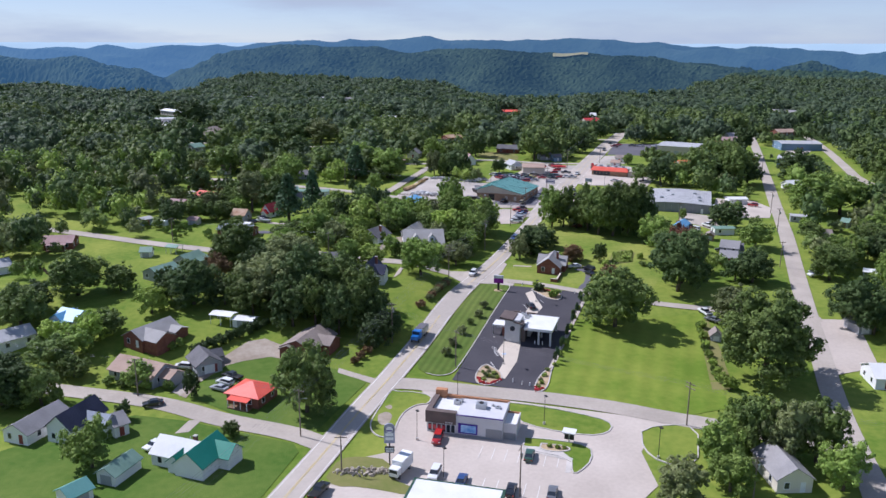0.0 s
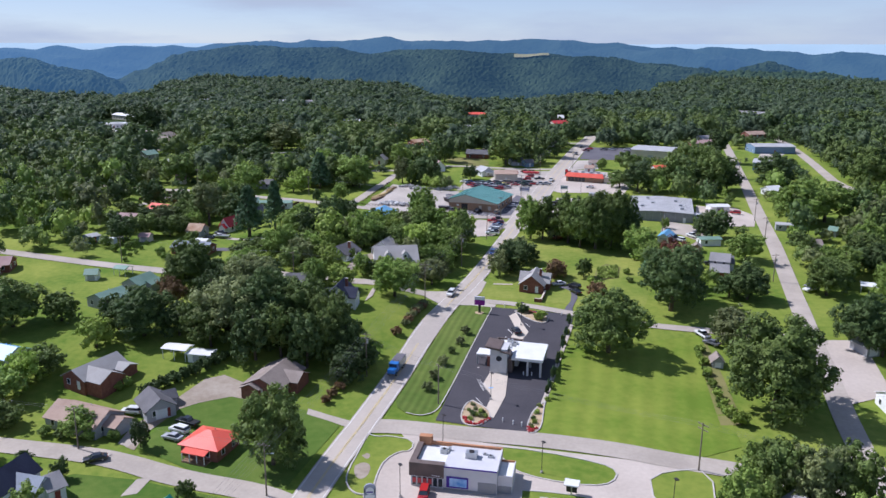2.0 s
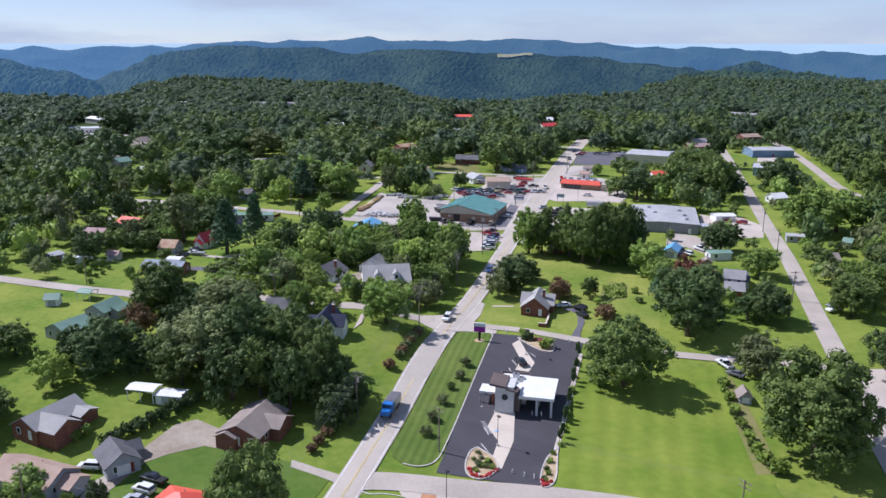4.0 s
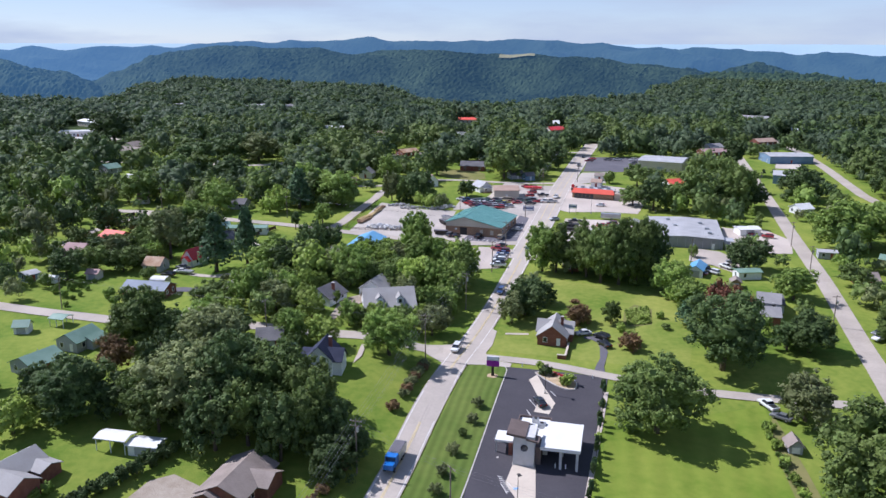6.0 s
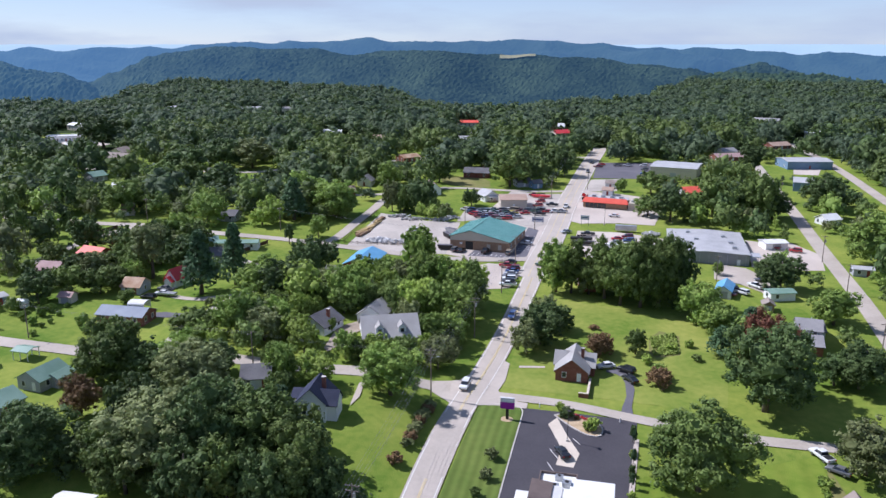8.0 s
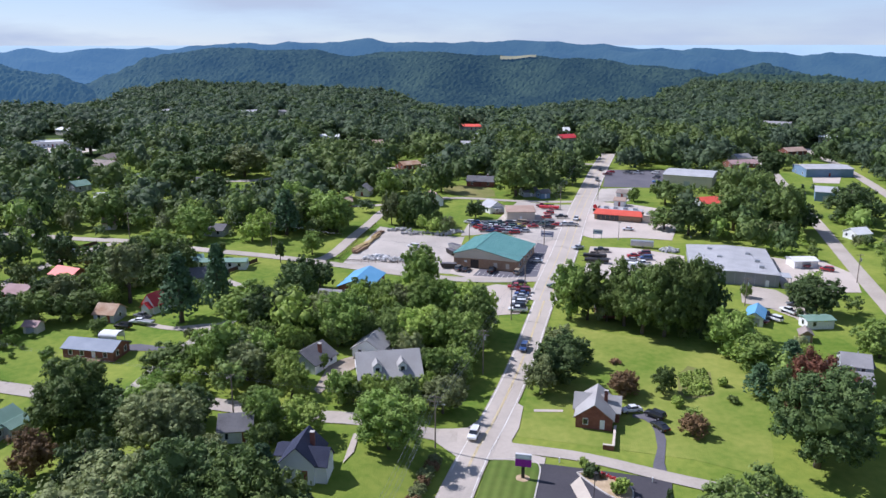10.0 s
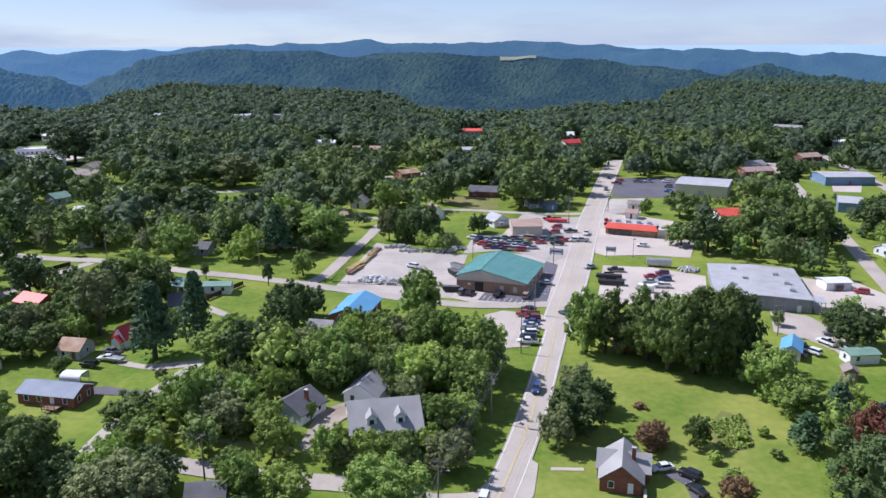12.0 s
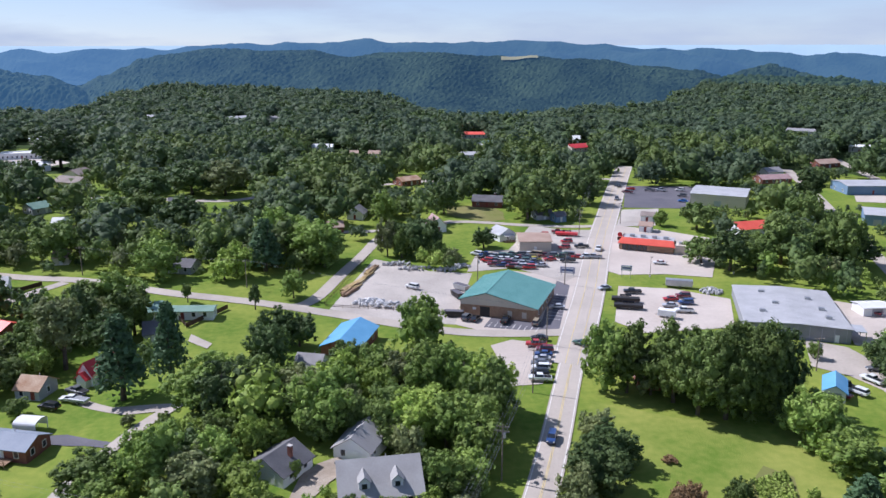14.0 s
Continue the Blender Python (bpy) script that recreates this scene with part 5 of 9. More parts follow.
house("house", -105.8, 366.3, -29, 9.4, 8.0, 2.5, 1.8, "gable", BRICK, R_RED, "brick house with a faded red roof")
house("house", -113.8, 349.1, -13, 7.3, 8.0, 2.5, 1.8, "gable", BRICK, R_PINK, "brick house with a purplish roof")
house("shed", -98.5, 319.6, -12, 3.9, 3.5, 2.2, 0.9, "gable", CREAM, R_PINK, "small cream shed with a pinkish roof", windows=0)
house("mobile_home", -118.4, 318.7, 52, 4.3, 5.0, 2.6, 0.6, "gable", BLUESIDE, R_SILVER, "pale blue mobile home")
house("mobile_home", -59.4, 376.6, -2, 17.1, 4.8, 2.6, 0.6, "gable", WHITE, R_SAGE, "long white mobile home with a green-grey roof")
house("house", -70.3, 422.2, -14, 9.9, 8.0, 2.5, 1.7, "gable", GREYSIDE, R_DARK, "low grey ranch house")
house("house", -11.6, 354.1, -16.6, 10.0, 17.2, 3.0, 2.0, "gable_end", BRICK, R_BLUE, "brick building with a bright blue metal roof", windows=2)
house("house", -13.1, 503.3, -14, 7.3, 8.0, 2.8, 2.6, "gable_end", WHITE, R_GREY, "white house with a grey gable")
house("house", -21.6, 480.1, 9, 6.0, 7.0, 2.6, 1.8, "gable", BRICK, R_TAN, "brown-roofed cottage among trees")
house("house", -4.4, 281.6, 6, 14.2, 12.4, 2.7, 4.0, "gable", WHITE, R_PALE, "white house with a broad grey roof and two dormers", dormers=2)
house("garage", -7.8, 294.2, -21, 7.4, 8.6, 2.4, 2.4, "gable_end", WHITE, R_PALE, "white garage with a grey gabled roof")
house("house", -22.3, 287.4, -33, 8.6, 8.4, 2.2, 2.4, "gable_end", WHITE, R_DARK, "small house with a dark grey gabled roof", chimney=True)
house("house", -20.2, 241.8, -12, 6.2, 8.0, 3.6, 3.0, "gable_end", WHITE, R_NAVY, "white house with a navy gabled roof", chimney=True, wings=((2.4, -1.0, 5.6, 4.6, 3.2, 2.2, "x"), (-2.8, 2.6, 5.0, 4.6, 2.6, 1.0, "x")))
house("garage", -34.1, 254.6, 3, 6.2, 7.0, 2.7, 1.9, "gable", WHITE, R_DARK, "small white garage with a dark roof")
house("house", 40.1, 264.6, -19, 7.6, 10.6, 2.6, 2.9, "gable_end", BRICK, R_PALE, "brick house with a pale grey cross-gabled roof", wings=((0.3, 1.6, 9.6, 5.4, 2.5, 2.4, "x"),), chimney=True)
house("house", 20.1, 479.7, 14, 6.4, 9.0, 3.0, 3.2, "gable_end", WHITE, R_PINK, "white house with a mauve roof")
house("house", 48.2, 524.0, -14, 14.1, 9.0, 2.8, 2.2, "gable", BRICK, R_DARK, "long brick ranch house with a dark roof", chimney=True)
house("house", 45.7, 463.6, 25, 7.5, 8.0, 2.8, 2.2, "gable_end", WHITE, R_SILVER, "small white house with a pale metal roof", porch=True)
house("metal_building", 55.6, 449.2, -4, 12.0, 14.0, 4.2, 1.2, "gable", BEIGE, R_TAN, "beige sheet-metal building on a green plot", windows=1)
house("house", 68.7, 497.2, 12, 7.6, 7.0, 2.5, 1.8, "gable", GREYSIDE, R_DARK, "small grey house on a green plot")
house("shed", 74.9, 491.6, 19, 5.2, 5.0, 2.8, 1.4, "gable", BLUESIDE, R_DARK, "blue-grey shed on a green plot")
house("kiosk", 107.7, 471.9, -26, 5.1, 5.0, 2.8, 1.2, "gable", WHITE, R_TAN, "small white kiosk with a brown roof")
house("kiosk", 114.4, 489.6, -26, 5.3, 6.0, 2.8, 1.2, "gable", WHITE, R_BROWN, "small white hut with a brown roof")
house("metal_building", 161.8, 523.9, -29, 25.0, 24.0, 5.5, 0.8, "gable", BEIGE, R_SILVER, "long grey-beige metal shop building", windows=0)
house("house", 149.6, 466.9, 12, 14.2, 9.0, 2.6, 2.2, "gable", WHITE, R_RED, "house with a bright red metal roof")
house("house", 165.6, 434.5, 18, 10.8, 9.0, 2.6, 2.0, "gable", CREAM, R_RED, "house with an orange-red roof")
house("metal_building", 214.3, 481.3, -28, 10.2, 18.0, 4.5, 1.0, "gable", BLUESIDE, R_SILVER, "blue metal shed with a pale roof", windows=0)
house("metal_building", 247.7, 544.3, -4, 26.7, 18.0, 4.5, 1.0, "gable", BLUESIDE, R_SILVER, "long blue-walled metal building", windows=1)
house("house", 213.2, 574.6, 8, 18.1, 9.0, 2.6, 1.8, "gable", BRICK, R_PINK, "low brick house with a rose roof")
house("house", 221.0, 593.0, 17, 11.2, 9.0, 3.5, 2.0, "gable", WHITE, R_GREY, "pale two-storey house on a green plot")
house("house", 274.6, 630.2, 14, 15.8, 10.0, 2.8, 2.0, "gable", BRICK, R_TAN, "brown-roofed brick house on a green plot")
house("house", 338.9, 698.0, -30, 13.5, 12.0, 4.0, 1.0, "gable", CREAM, R_WHITE, "long pale building at the town edge")
house("house", -42.0, 721.9, -5, 14.3, 9.0, 3.2, 1.6, "gable", WHITE, R_WHITE, "white house among trees")
house("house", -20.8, 695.4, -1, 8.3, 9.0, 3.0, 1.6, "gable", CREAM, R_TAN, "cream house among trees")
house("house", -5.7, 694.7, -5, 7.6, 9.0, 3.0, 1.6, "gable", WHITE, R_TAN, "pale house among trees")
house("house", 12.0, 582.7, 32, 12.3, 9.0, 2.8, 1.6, "gable", BRICK, R_RUST, "orange-brick house among trees")
house("house", 56.7, 684.9, -4, 12.4, 9.0, 3.0, 1.6, "gable", WHITE, R_SILVER, "white house with many windows")
house("house", 74.9, 800.4, -4, 20.0, 10.0, 3.0, 1.6, "gable", CREAM, R_RED, "house with a red metal roof far off")
house("house", 75.9, 738.2, 35, 10.2, 9.0, 3.0, 2.2, "gable", WHITE, R_SAGE, "pale house far off among trees")
house("house", 138.5, 716.6, 21, 14.6, 10.0, 3.0, 2.2, "gable", CREAM, R_CRIM, "house with a crimson roof far off")
house("house", 149.8, 764.7, -4, 5.3, 8.0, 3.0, 2.2, "gable", WHITE, R_WHITE, "white house far off")
house("house", -93.7, 518.6, 12, 8.5, 9.0, 3.2, 2.4, "gable", WHITE, R_DARK, "white house beneath tall trees")
house("house", -162.7, 581.5, -24, 15.4, 10.0, 2.8, 2.4, "gable", CREAM, R_BROWN, "brown-roofed house on a lawn")
house("house", -169.6, 609.2, 72, 12.4, 10.0, 2.8, 2.4, "gable", CREAM, R_BROWN, "brown-roofed house wing on a green plot")
house("metal_building", -236.0, 696.0, 12, 24.0, 12.0, 3.6, 1.0, "flat", WHITE, R_WHITE, "long white flat-roofed shop with a pale front", windows=8)
house("metal_building", -292.0, 690.0, 8, 26.0, 12.0, 3.8, 1.0, "flat", CREAM, R_WHITE, "long cream flat-roofed shop beside a car lot", windows=6)
house("metal_building", -206.0, 640.0, 24, 18.0, 12.0, 3.8, 1.4, "gable", WHITE, R_WHITE, "white gabled store by the car lot", windows=3)
house("house", -192.5, 610.4, 30, 7.2, 7.0, 2.8, 1.5, "gable", WHITE, R_WHITE, "small white house on a lawn")
house("house", -155.0, 516.3, 49, 8.2, 9.0, 2.8, 2.0, "gable", GREYSIDE, R_SAGE, "grey-roofed house in trees")
house("house", -134.5, 488.7, 6, 5.6, 8.0, 2.8, 1.4, "gable", WHITE, R_WHITE, "white house in trees")
house("house", -114.7, 435.7, 12, 4.9, 8.0, 2.8, 2.0, "gable", CREAM, R_PINK, "house behind a hedge")
house("house", -121.1, 403.9, 15, 3.5, 8.0, 2.8, 1.8, "gable", WHITE, R_SILVER, "white house by the lane")
house("house", -20.3, 336.1, -16, 6.3, 7.0, 2.4, 2.0, "gable", WHITE, R_GREY, "grey roof hidden among trees")
house("house", -63.9, 361.2, 13, 4.9, 8.0, 2.6, 2.2, "gable", GREYSIDE, R_DARK, "dark-roofed house behind pines")
house("house", -68.4, 378.4, 17, 4.8, 8.0, 2.6, 1.6, "gable", WHITE, R_SAGE, "pale-roofed house behind pines")
house("house", 60.0, 326.7, -10, 6.4, 8.0, 2.6, 1.8, "gable", BRICK, R_BROWN, "brick house deep in the oak grove")
house("shed", 100.8, 317.4, -30, 4.6, 9.0, 2.6, 1.4, "gable_end", WHITE, R_BLUE, "white shed with a blue roof", windows=0)
house("shed", 107.8, 302.8, -20, 3.0, 4.0, 2.2, 1.0, "gable_end", WOOD, R_BROWN, "small dark red garden shed on grass", windows=0)
house("mobile_home", 115.9, 312.0, 1, 7.9, 4.5, 2.6, 0.5, "gable", WHITE, R_SAGE, "white mobile home with a green-grey roof")
house("house", 107.2, 279.4, -25, 6.2, 8.0, 4.6, 1.8, "gable", GREYSIDE, R_GREY, "grey two-storey house on a green plot")
house("shed", 77.8, 207.0, -12, 2.7, 3.6, 1.7, 1.3, "gable_end", GREYSIDE, R_BROWN, "small grey barn shed with a reddish brown roof", windows=0)
house("mobile_home", 156.4, 334.5, -20, 6.3, 4.5, 2.6, 0.5, "gable", GREYSIDE, R_SILVER, "grey mobile home by the back road")
house("house", 151.4, 302.4, -13, 6.5, 8.0, 2.6, 1.8, "gable", BRICK, R_BROWN, "brick house with a brown roof")
house("shed", 172.0, 324.0, -41, 3.0, 5.0, 2.6, 1.2, "gable", GREYSIDE, R_SAGE, "green-roofed shed on a green plot")
house("carport", 147.2, 256.6, -29, 5.0, 5.0, 2.4, 0.5, "open", WHITE, R_WHITE, "white open carport on a green plot", windows=0)
house("shed", 120.2, 212.5, 13, 4.3, 6.0, 2.6, 1.0, "gable_end", GREYSIDE, R_SILVER, "long grey metal storage shed", windows=0)
house("house", 110.3, 182.2, -6, 5.5, 9.0, 3.0, 2.0, "gable", WHITE, R_WHITE, "white house beside the pale lot")
house("house", 67.6, 138.6, 2, 6.8, 11.0, 3.0, 2.2, "gable_end", CREAM, R_GREY, "house with a grey shingle roof under trees")
house("shop", 142.4, 369.7, 1, 8.5, 6.0, 2.6, 0.6, "gable", WHITE, R_WHITE, "small white metal shed beside the yard", windows=0)
house("house", 183.9, 404.5, 13, 7.4, 7.0, 2.6, 1.8, "gable", WHITE, R_WHITE, "small white house by the back road")
house("house", 110.1, 283.7, -15, 6.2, 8.0, 2.6, 1.6, "gable", WHITE, R_DARK, "white house with dark roof by the garden")
house("house", 104.9, 274.1, -20, 5.6, 8.0, 2.6, 1.6, "gable", BRICK, R_GREY, "low brick house with a grey roof by the field")
house("house", 384.7, 676.1, -24, 21.0, 14.0, 4.0, 1.0, "flat", WHITE, R_WHITE, "long white building at the town edge")
house("house", -244.7, 770.7, -40, 43.3, 12.0, 4.0, 1.5, "gable", CREAM, R_WHITE, "pale building among far trees")
house("house", -218.5, 959.5, 18, 15.5, 12.0, 4.0, 1.5, "gable", WHITE, R_SILVER, "white farm building on the far rise")
house("house", -133.8, 923.4, 27, 21.5, 12.0, 4.0, 1.5, "gable", GREYSIDE, R_SILVER, "grey farm building on the far rise")
house("house", -101.5, 919.9, 48, 13.8, 12.0, 4.0, 1.5, "gable", CREAM, R_GREY, "pale house on the far rise")
house("house", 346.1, 794.1, -35, 23.7, 14.0, 4.0, 1.5, "gable", CREAM, R_GREY, "long pale building among far trees")


# ---------- the bank ----------
STONE = mat("pale_grey_stone", (0.50, 0.49, 0.48), 0.8, (0.62, 0.61, 0.60), 0.8, 6, 0.8, 0.15, 6)
FASCIA = mat("brown_fascia", (0.115, 0.085, 0.075), 0.7, (0.17, 0.13, 0.115), 0.5, 6, 0.7)
ORANGE = mat("terracotta_stucco", (0.42, 0.19, 0.09), 0.85, (0.52, 0.26, 0.14), 0.5, 6, 0.7)
PURPLE = mat("purple_panel", (0.065, 0.025, 0.27), 0.6, None, 0.5, 6, 0.3)
MAGENTA = mat("magenta_panel", (0.30, 0.02, 0.30), 0.5, None, 0.5, 6, 0.3)
SKYPANEL = mat("sky_blue_poster", (0.08, 0.25, 0.60), 0.5, (0.45, 0.65, 0.85), 0.6, 1.0, 1.0)
REDPOSTER = mat("red_poster", (0.50, 0.03, 0.04), 0.6, (0.6, 0.12, 0.12), 1.5, 5, 0.8)
GREYPANEL = mat("grey_stucco", (0.23, 0.235, 0.245), 0.8, (0.30, 0.305, 0.315), 0.5, 6, 0.7)
LIGHTWALL = mat("light_grey_stucco", (0.52, 0.51, 0.52), 0.8, (0.60, 0.59, 0.60), 0.5, 6, 0.7)
SIGNGREY = mat("sign_grey", (0.33, 0.34, 0.42), 0.5, None, 0.5, 6, 0.3)
GREENFASCIA = mat("green_fascia", (0.03, 0.075, 0.05), 0.6, None, 0.5, 6, 0.3)


def ac_unit(parent, x, y, z, s=1.0):
    u = part("air_conditioner", bmbox(x - 0.9 * s, x + 0.9 * s, y - 0.7 * s, y + 0.7 * s, z, z + 1.1 * s, 0.04), METAL, parent)
    f = bmesh.new()
    tube(f, (x, y, z + 1.1 * s), (x, y, z + 1.22 * s), 0.42 * s, 0.42 * s, 12)
    part("fan_grille", f, DARKMETAL, u)
    return u


bank = base("bank", 21.1, 204.6, -17.6, "small stone bank with tower, white flat roof and drive-through canopy", "bank", z=ground(21.1, 204.6) - 0.4)
part("tower", bmbox(-2.1, 2.1, 0, 5.2, -1, 7.0), STONE, bank, "pale stone tower")
part("plinth", bmbox(-2.25, 2.25, -0.15, 5.0, -1, 0.7), KERB, bank)
ring = bmesh.new()
tube(ring, (0.1, -0.09, 4.5), (0.1, 0.02, 4.5), 0.72, 0.72, 24)
rg = part("round_window", ring, DARKTRIM, bank, "dark round window")
pn = bmesh.new()
tube(pn, (0.1, -0.12, 4.5), (0.1, -0.08, 4.5), 0.56, 0.56, 24)
part("pane", pn, PANE, rg)
rf = bmesh.new()
slab(rf, [(-3.4, -0.6, 7.7), (0.4, -0.6, 7.25), (0.4, 5.8, 7.25), (-3.4, 5.8, 7.7)], 0.5)
part("tower_roof", rf, FASCIA, bank, "brown sloping metal roof")
rf = bmesh.new()
slab(rf, [(0.4, -0.5, 6.7), (3.0, -0.5, 6.3), (3.0, 2.2, 6.3), (0.4, 2.2, 6.7)], 0.35)
part("tower_roof", rf, FASCIA, bank, "brown sloping metal roof")
part("hall", bmbox(-2.6, 4.2, 4.8, 13.4, -1, 4.3), STONE, bank)
part("hall_roof", bmbox(-2.4, 4.0, 5.2, 13.2, 4.25, 4.5), R_WHITE, bank, "white flat roof")
for a in ((-2.65, -2.4, 5.21, 13.4), (4.0, 4.25, 4.8, 13.4), (-2.4, 4.0, 13.2, 13.45)):
    part("parapet", bmbox(*a, 4.3, 5.0), FASCIA, bank)
ac_unit(bank, 0.4, 8.2, 4.5, 0.9); ac_unit(bank, 2.5, 9.6, 4.5, 0.9); ac_unit(bank, 1.0, 11.6, 4.5, 0.8)
part("side_wall", bmbox(2.12, 3.3, 1.2, 4.79, -1, 4.3), FASCIA, bank)
can = part("canopy", bmbox(3.2, 11.0, 0.2, 11.6, 4.35, 5.05, 0.03), R_WHITE, bank, "white flat drive-through canopy")
part("canopy_soffit", bmbox(3.4, 10.8, 0.4, 11.4, 4.2, 4.35), GREYPANEL, can)
for cx, cy in ((10.4, 0.9), (10.4, 10.8), (7.2, 0.9), (7.2, 10.8)):
    part("column", bmbox(cx - 0.25, cx + 0.25, cy - 0.3, cy + 0.3, -0.6, 4.2), STONE, bank)
part("teller_island", bmbox(6.8, 7.6, 2.2, 9.4, -0.3, 0.35), KERB, bank)
part("teller_island", bmbox(10.1, 10.7, 2.2, 9.4, -0.3, 0.35), KERB, bank)
part("teller_cabinet", bmbox(7.0, 7.5, 5.0, 5.7, 0.35, 1.9, 0.04), METAL, bank)
part("entrance_canopy", bmbox(-6.3, -2.62, 3.2, 7.4, 3.5, 3.95, 0.03), R_WHITE, bank, "white flat entrance canopy")
part("entrance_pier", bmbox(-3.4, -2.62, 3.0, 4.4, -1, 3.5), BRICK, bank, "brown brick pier")
for cx, cy in ((-6.0, 3.5), (-6.0, 7.1)):
    part("column", bmbox(cx - 0.15, cx + 0.15, cy - 0.15, cy + 0.15, -0.8, 3.5), METAL, bank)
part("low_wall", bmbox(-5.6, -5.2, 1.4, 3.0, -0.6, 0.9), KERB, bank)
for z in (1.7, 3.3):
    window(bank, -2.13, 2.6, z, -90, 1.6, 1.2, DARKTRIM)
window(bank, 3.0, 13.45, 1.8, 180, 1.8, 1.4, DARKTRIM)
CLEAR.append((24, 211, 13))


def bollard(x, y):
    b = bmesh.new()
    tube(b, (0, 0, -0.1), (0, 0, 0.95), 0.12, 0.12, 10)
    g = base("bollard", x, y, 0, "short white concrete-filled bollard on the asphalt", "bollard", "bank bollards", z=ground(x, y) + 0.14)
    part("post", b, WHITE, g)


for a, b in ((12.5, 180.5), (19.3, 181.8), (21.4, 180.4), (23.2, 179.6), (27.3, 203.6), (29.3, 203.2), (28.3, 247.0), (44.0, 238.8)):
    bollard(a, b)


def painted(name, x, y, rot, w, l, lift, material, label):
    bm = bmesh.new()
    box(bm, -w / 2, w / 2, -l / 2, l / 2, -0.01, 0.012)
    ob = new(name, mesh_of(name, bm, material))
    ob.matrix_basis = pose(x, y, ground(x, y) + lift, 0, 0, rot)
    return tagged(ob, label, "road marking", kind="structure")


def paint_line(name, a, b, w, label):
    """A painted stroke from a to b on the bank's asphalt."""
    d = Vector(b) - Vector(a)
    return painted(name, (a[0] + b[0]) / 2, (a[1] + b[1]) / 2, math.degrees(math.atan2(-d.x, d.y)), w, d.length, 0.18, WHITELINE, label)


for a, b in (((15.5, 189.6), (13.8, 195.6)), ((27.6, 225.7), (26.5, 231.8)), ((25.9, 221.8), (25.2, 227.2)), ((33.2, 230.4), (32.2, 234.0)), ((16.5, 195.8), (15.4, 202.0)), ((18.0, 197.2), (16.3, 202.2))):
    paint_line("parking_line", a, b, 0.14, "white parking bay line on black asphalt")
for k in range(8):
    f = (k + 0.3) / 8
    paint_line("parking_line", (15.45 + 0.95 * f, 202.0 - 5.6 * f), (16.35 + 1.5 * f, 201.4 - 4.9 * f), 0.16, "white hatching of a disabled bay")
painted("parking_sign_paint", 18.4, 197.9, 12, 1.1, 1.3, 0.18, SKYPANEL, "blue and white disabled bay mark")

# ---------- the restaurant ----------
rest = base("restaurant", -1.7, 157.2, -14.5, "fast-food restaurant with white flat roof and brown and grey walls", "restaurant")
part("wall", bmbox(6.4, 16.6, 0, 9.0, -1, 4.7), LIGHTWALL, rest)
part("front_block", bmbox(0, 6.4, 0.25, 9.0, -1, 2.45), LIGHTWALL, rest)
part("fascia", bmbox(-0.25, 6.5, -0.15, 1.2, 2.46, 5.2), FASCIA, rest, "dark brown metal fascia")
part("side_fascia", bmbox(-0.25, 0.9, 1.21, 8.2, 2.46, 5.2), FASCIA, rest, "dark brown metal fascia")
part("roof", bmbox(0.9, 16.35, 1.21, 8.7, 4.2, 4.45), R_WHITE, rest, "white flat roof")
part("parapet", bmbox(0.3, 16.6, 8.7, 9.15, 2.46, 5.15), ORANGE, rest, "terracotta stucco parapet")
part("parapet", bmbox(0.3, 0.9, 8.21, 8.69, 2.46, 5.3), ORANGE, rest, "terracotta stucco parapet")
part("corner_pier", bmbox(-0.1, 2.4, 8.3, 9.6, -1, 6.3), ORANGE, rest, "taller terracotta corner pier")
part("front_parapet", bmbox(6.51, 16.6, 0.02, 0.25, 4.7, 5.0), LIGHTWALL, rest)
part("purple_band", bmbox(6.52, 16.65, -0.06, 0.0, 4.72, 4.98), PURPLE, rest, "thin purple band")
part("right_parapet", bmbox(16.35, 16.62, 0.26, 8.69, 4.46, 5.0), LIGHTWALL, rest)
part("annex", bmbox(16.62, 19.4, 0.9, 7.0, -1, 3.3), LIGHTWALL, rest)
part("annex_roof", bmbox(16.8, 19.2, 1.1, 6.8, 3.3, 3.36), R_WHITE, rest)
for a in ((16.63, 19.4, 0.9, 1.1), (19.2, 19.42, 1.11, 6.8), (16.63, 19.4, 6.81, 7.0)):
    part("annex_parapet", bmbox(*a, 3.3, 3.75), ORANGE if a[2] > 6 else LIGHTWALL, rest)
part("lower_panel", bmbox(13.0, 16.5, -0.05, 0.0, -0.5, 2.4), GREYPANEL, rest)
part("lower_panel", bmbox(16.64, 19.3, 0.84, 0.9, -0.5, 1.6), GREYPANEL, rest)
part("base_course", bmbox(6.41, 12.99, -0.05, 0.0, -0.5, 0.5), GREYPANEL, rest)
bd = part("poster_frame", bmbox(7.0, 11.2, -0.12, 0.0, 0.7, 3.0), PURPLE, rest, "purple poster frame")
part("poster", bmbox(7.6, 10.9, -0.15, -0.11, 1.0, 2.7), SKYPANEL, bd, "blue picture poster")
for k in range(6):
    x0 = 0.25 + k * 1.02
    w_ = part("shop_window", bmbox(x0, x0 + 0.92, 0.12, 0.24, 0.35, 2.3), TRIM, rest)
    part("pane", bmbox(x0 + 0.08, x0 + 0.84, 0.09, 0.13, 0.45, 2.2), PANE, w_)
    if k in (0, 1, 2, 3):
        part("window_poster", bmbox(x0 + 0.12, x0 + 0.8, 0.06, 0.088, 0.9, 1.9), REDPOSTER, w_)
for k in range(4):
    part("sign_letters", bmbox(4.2 + k * 0.42, 4.5 + k * 0.42, -0.2, -0.15, 2.75, 2.95), TRIM, rest)
for sx in range(2):
    window(rest, -0.02, 3.0 + 3 * sx, 1.4, -90, 1.6, 1.5, DARKTRIM)
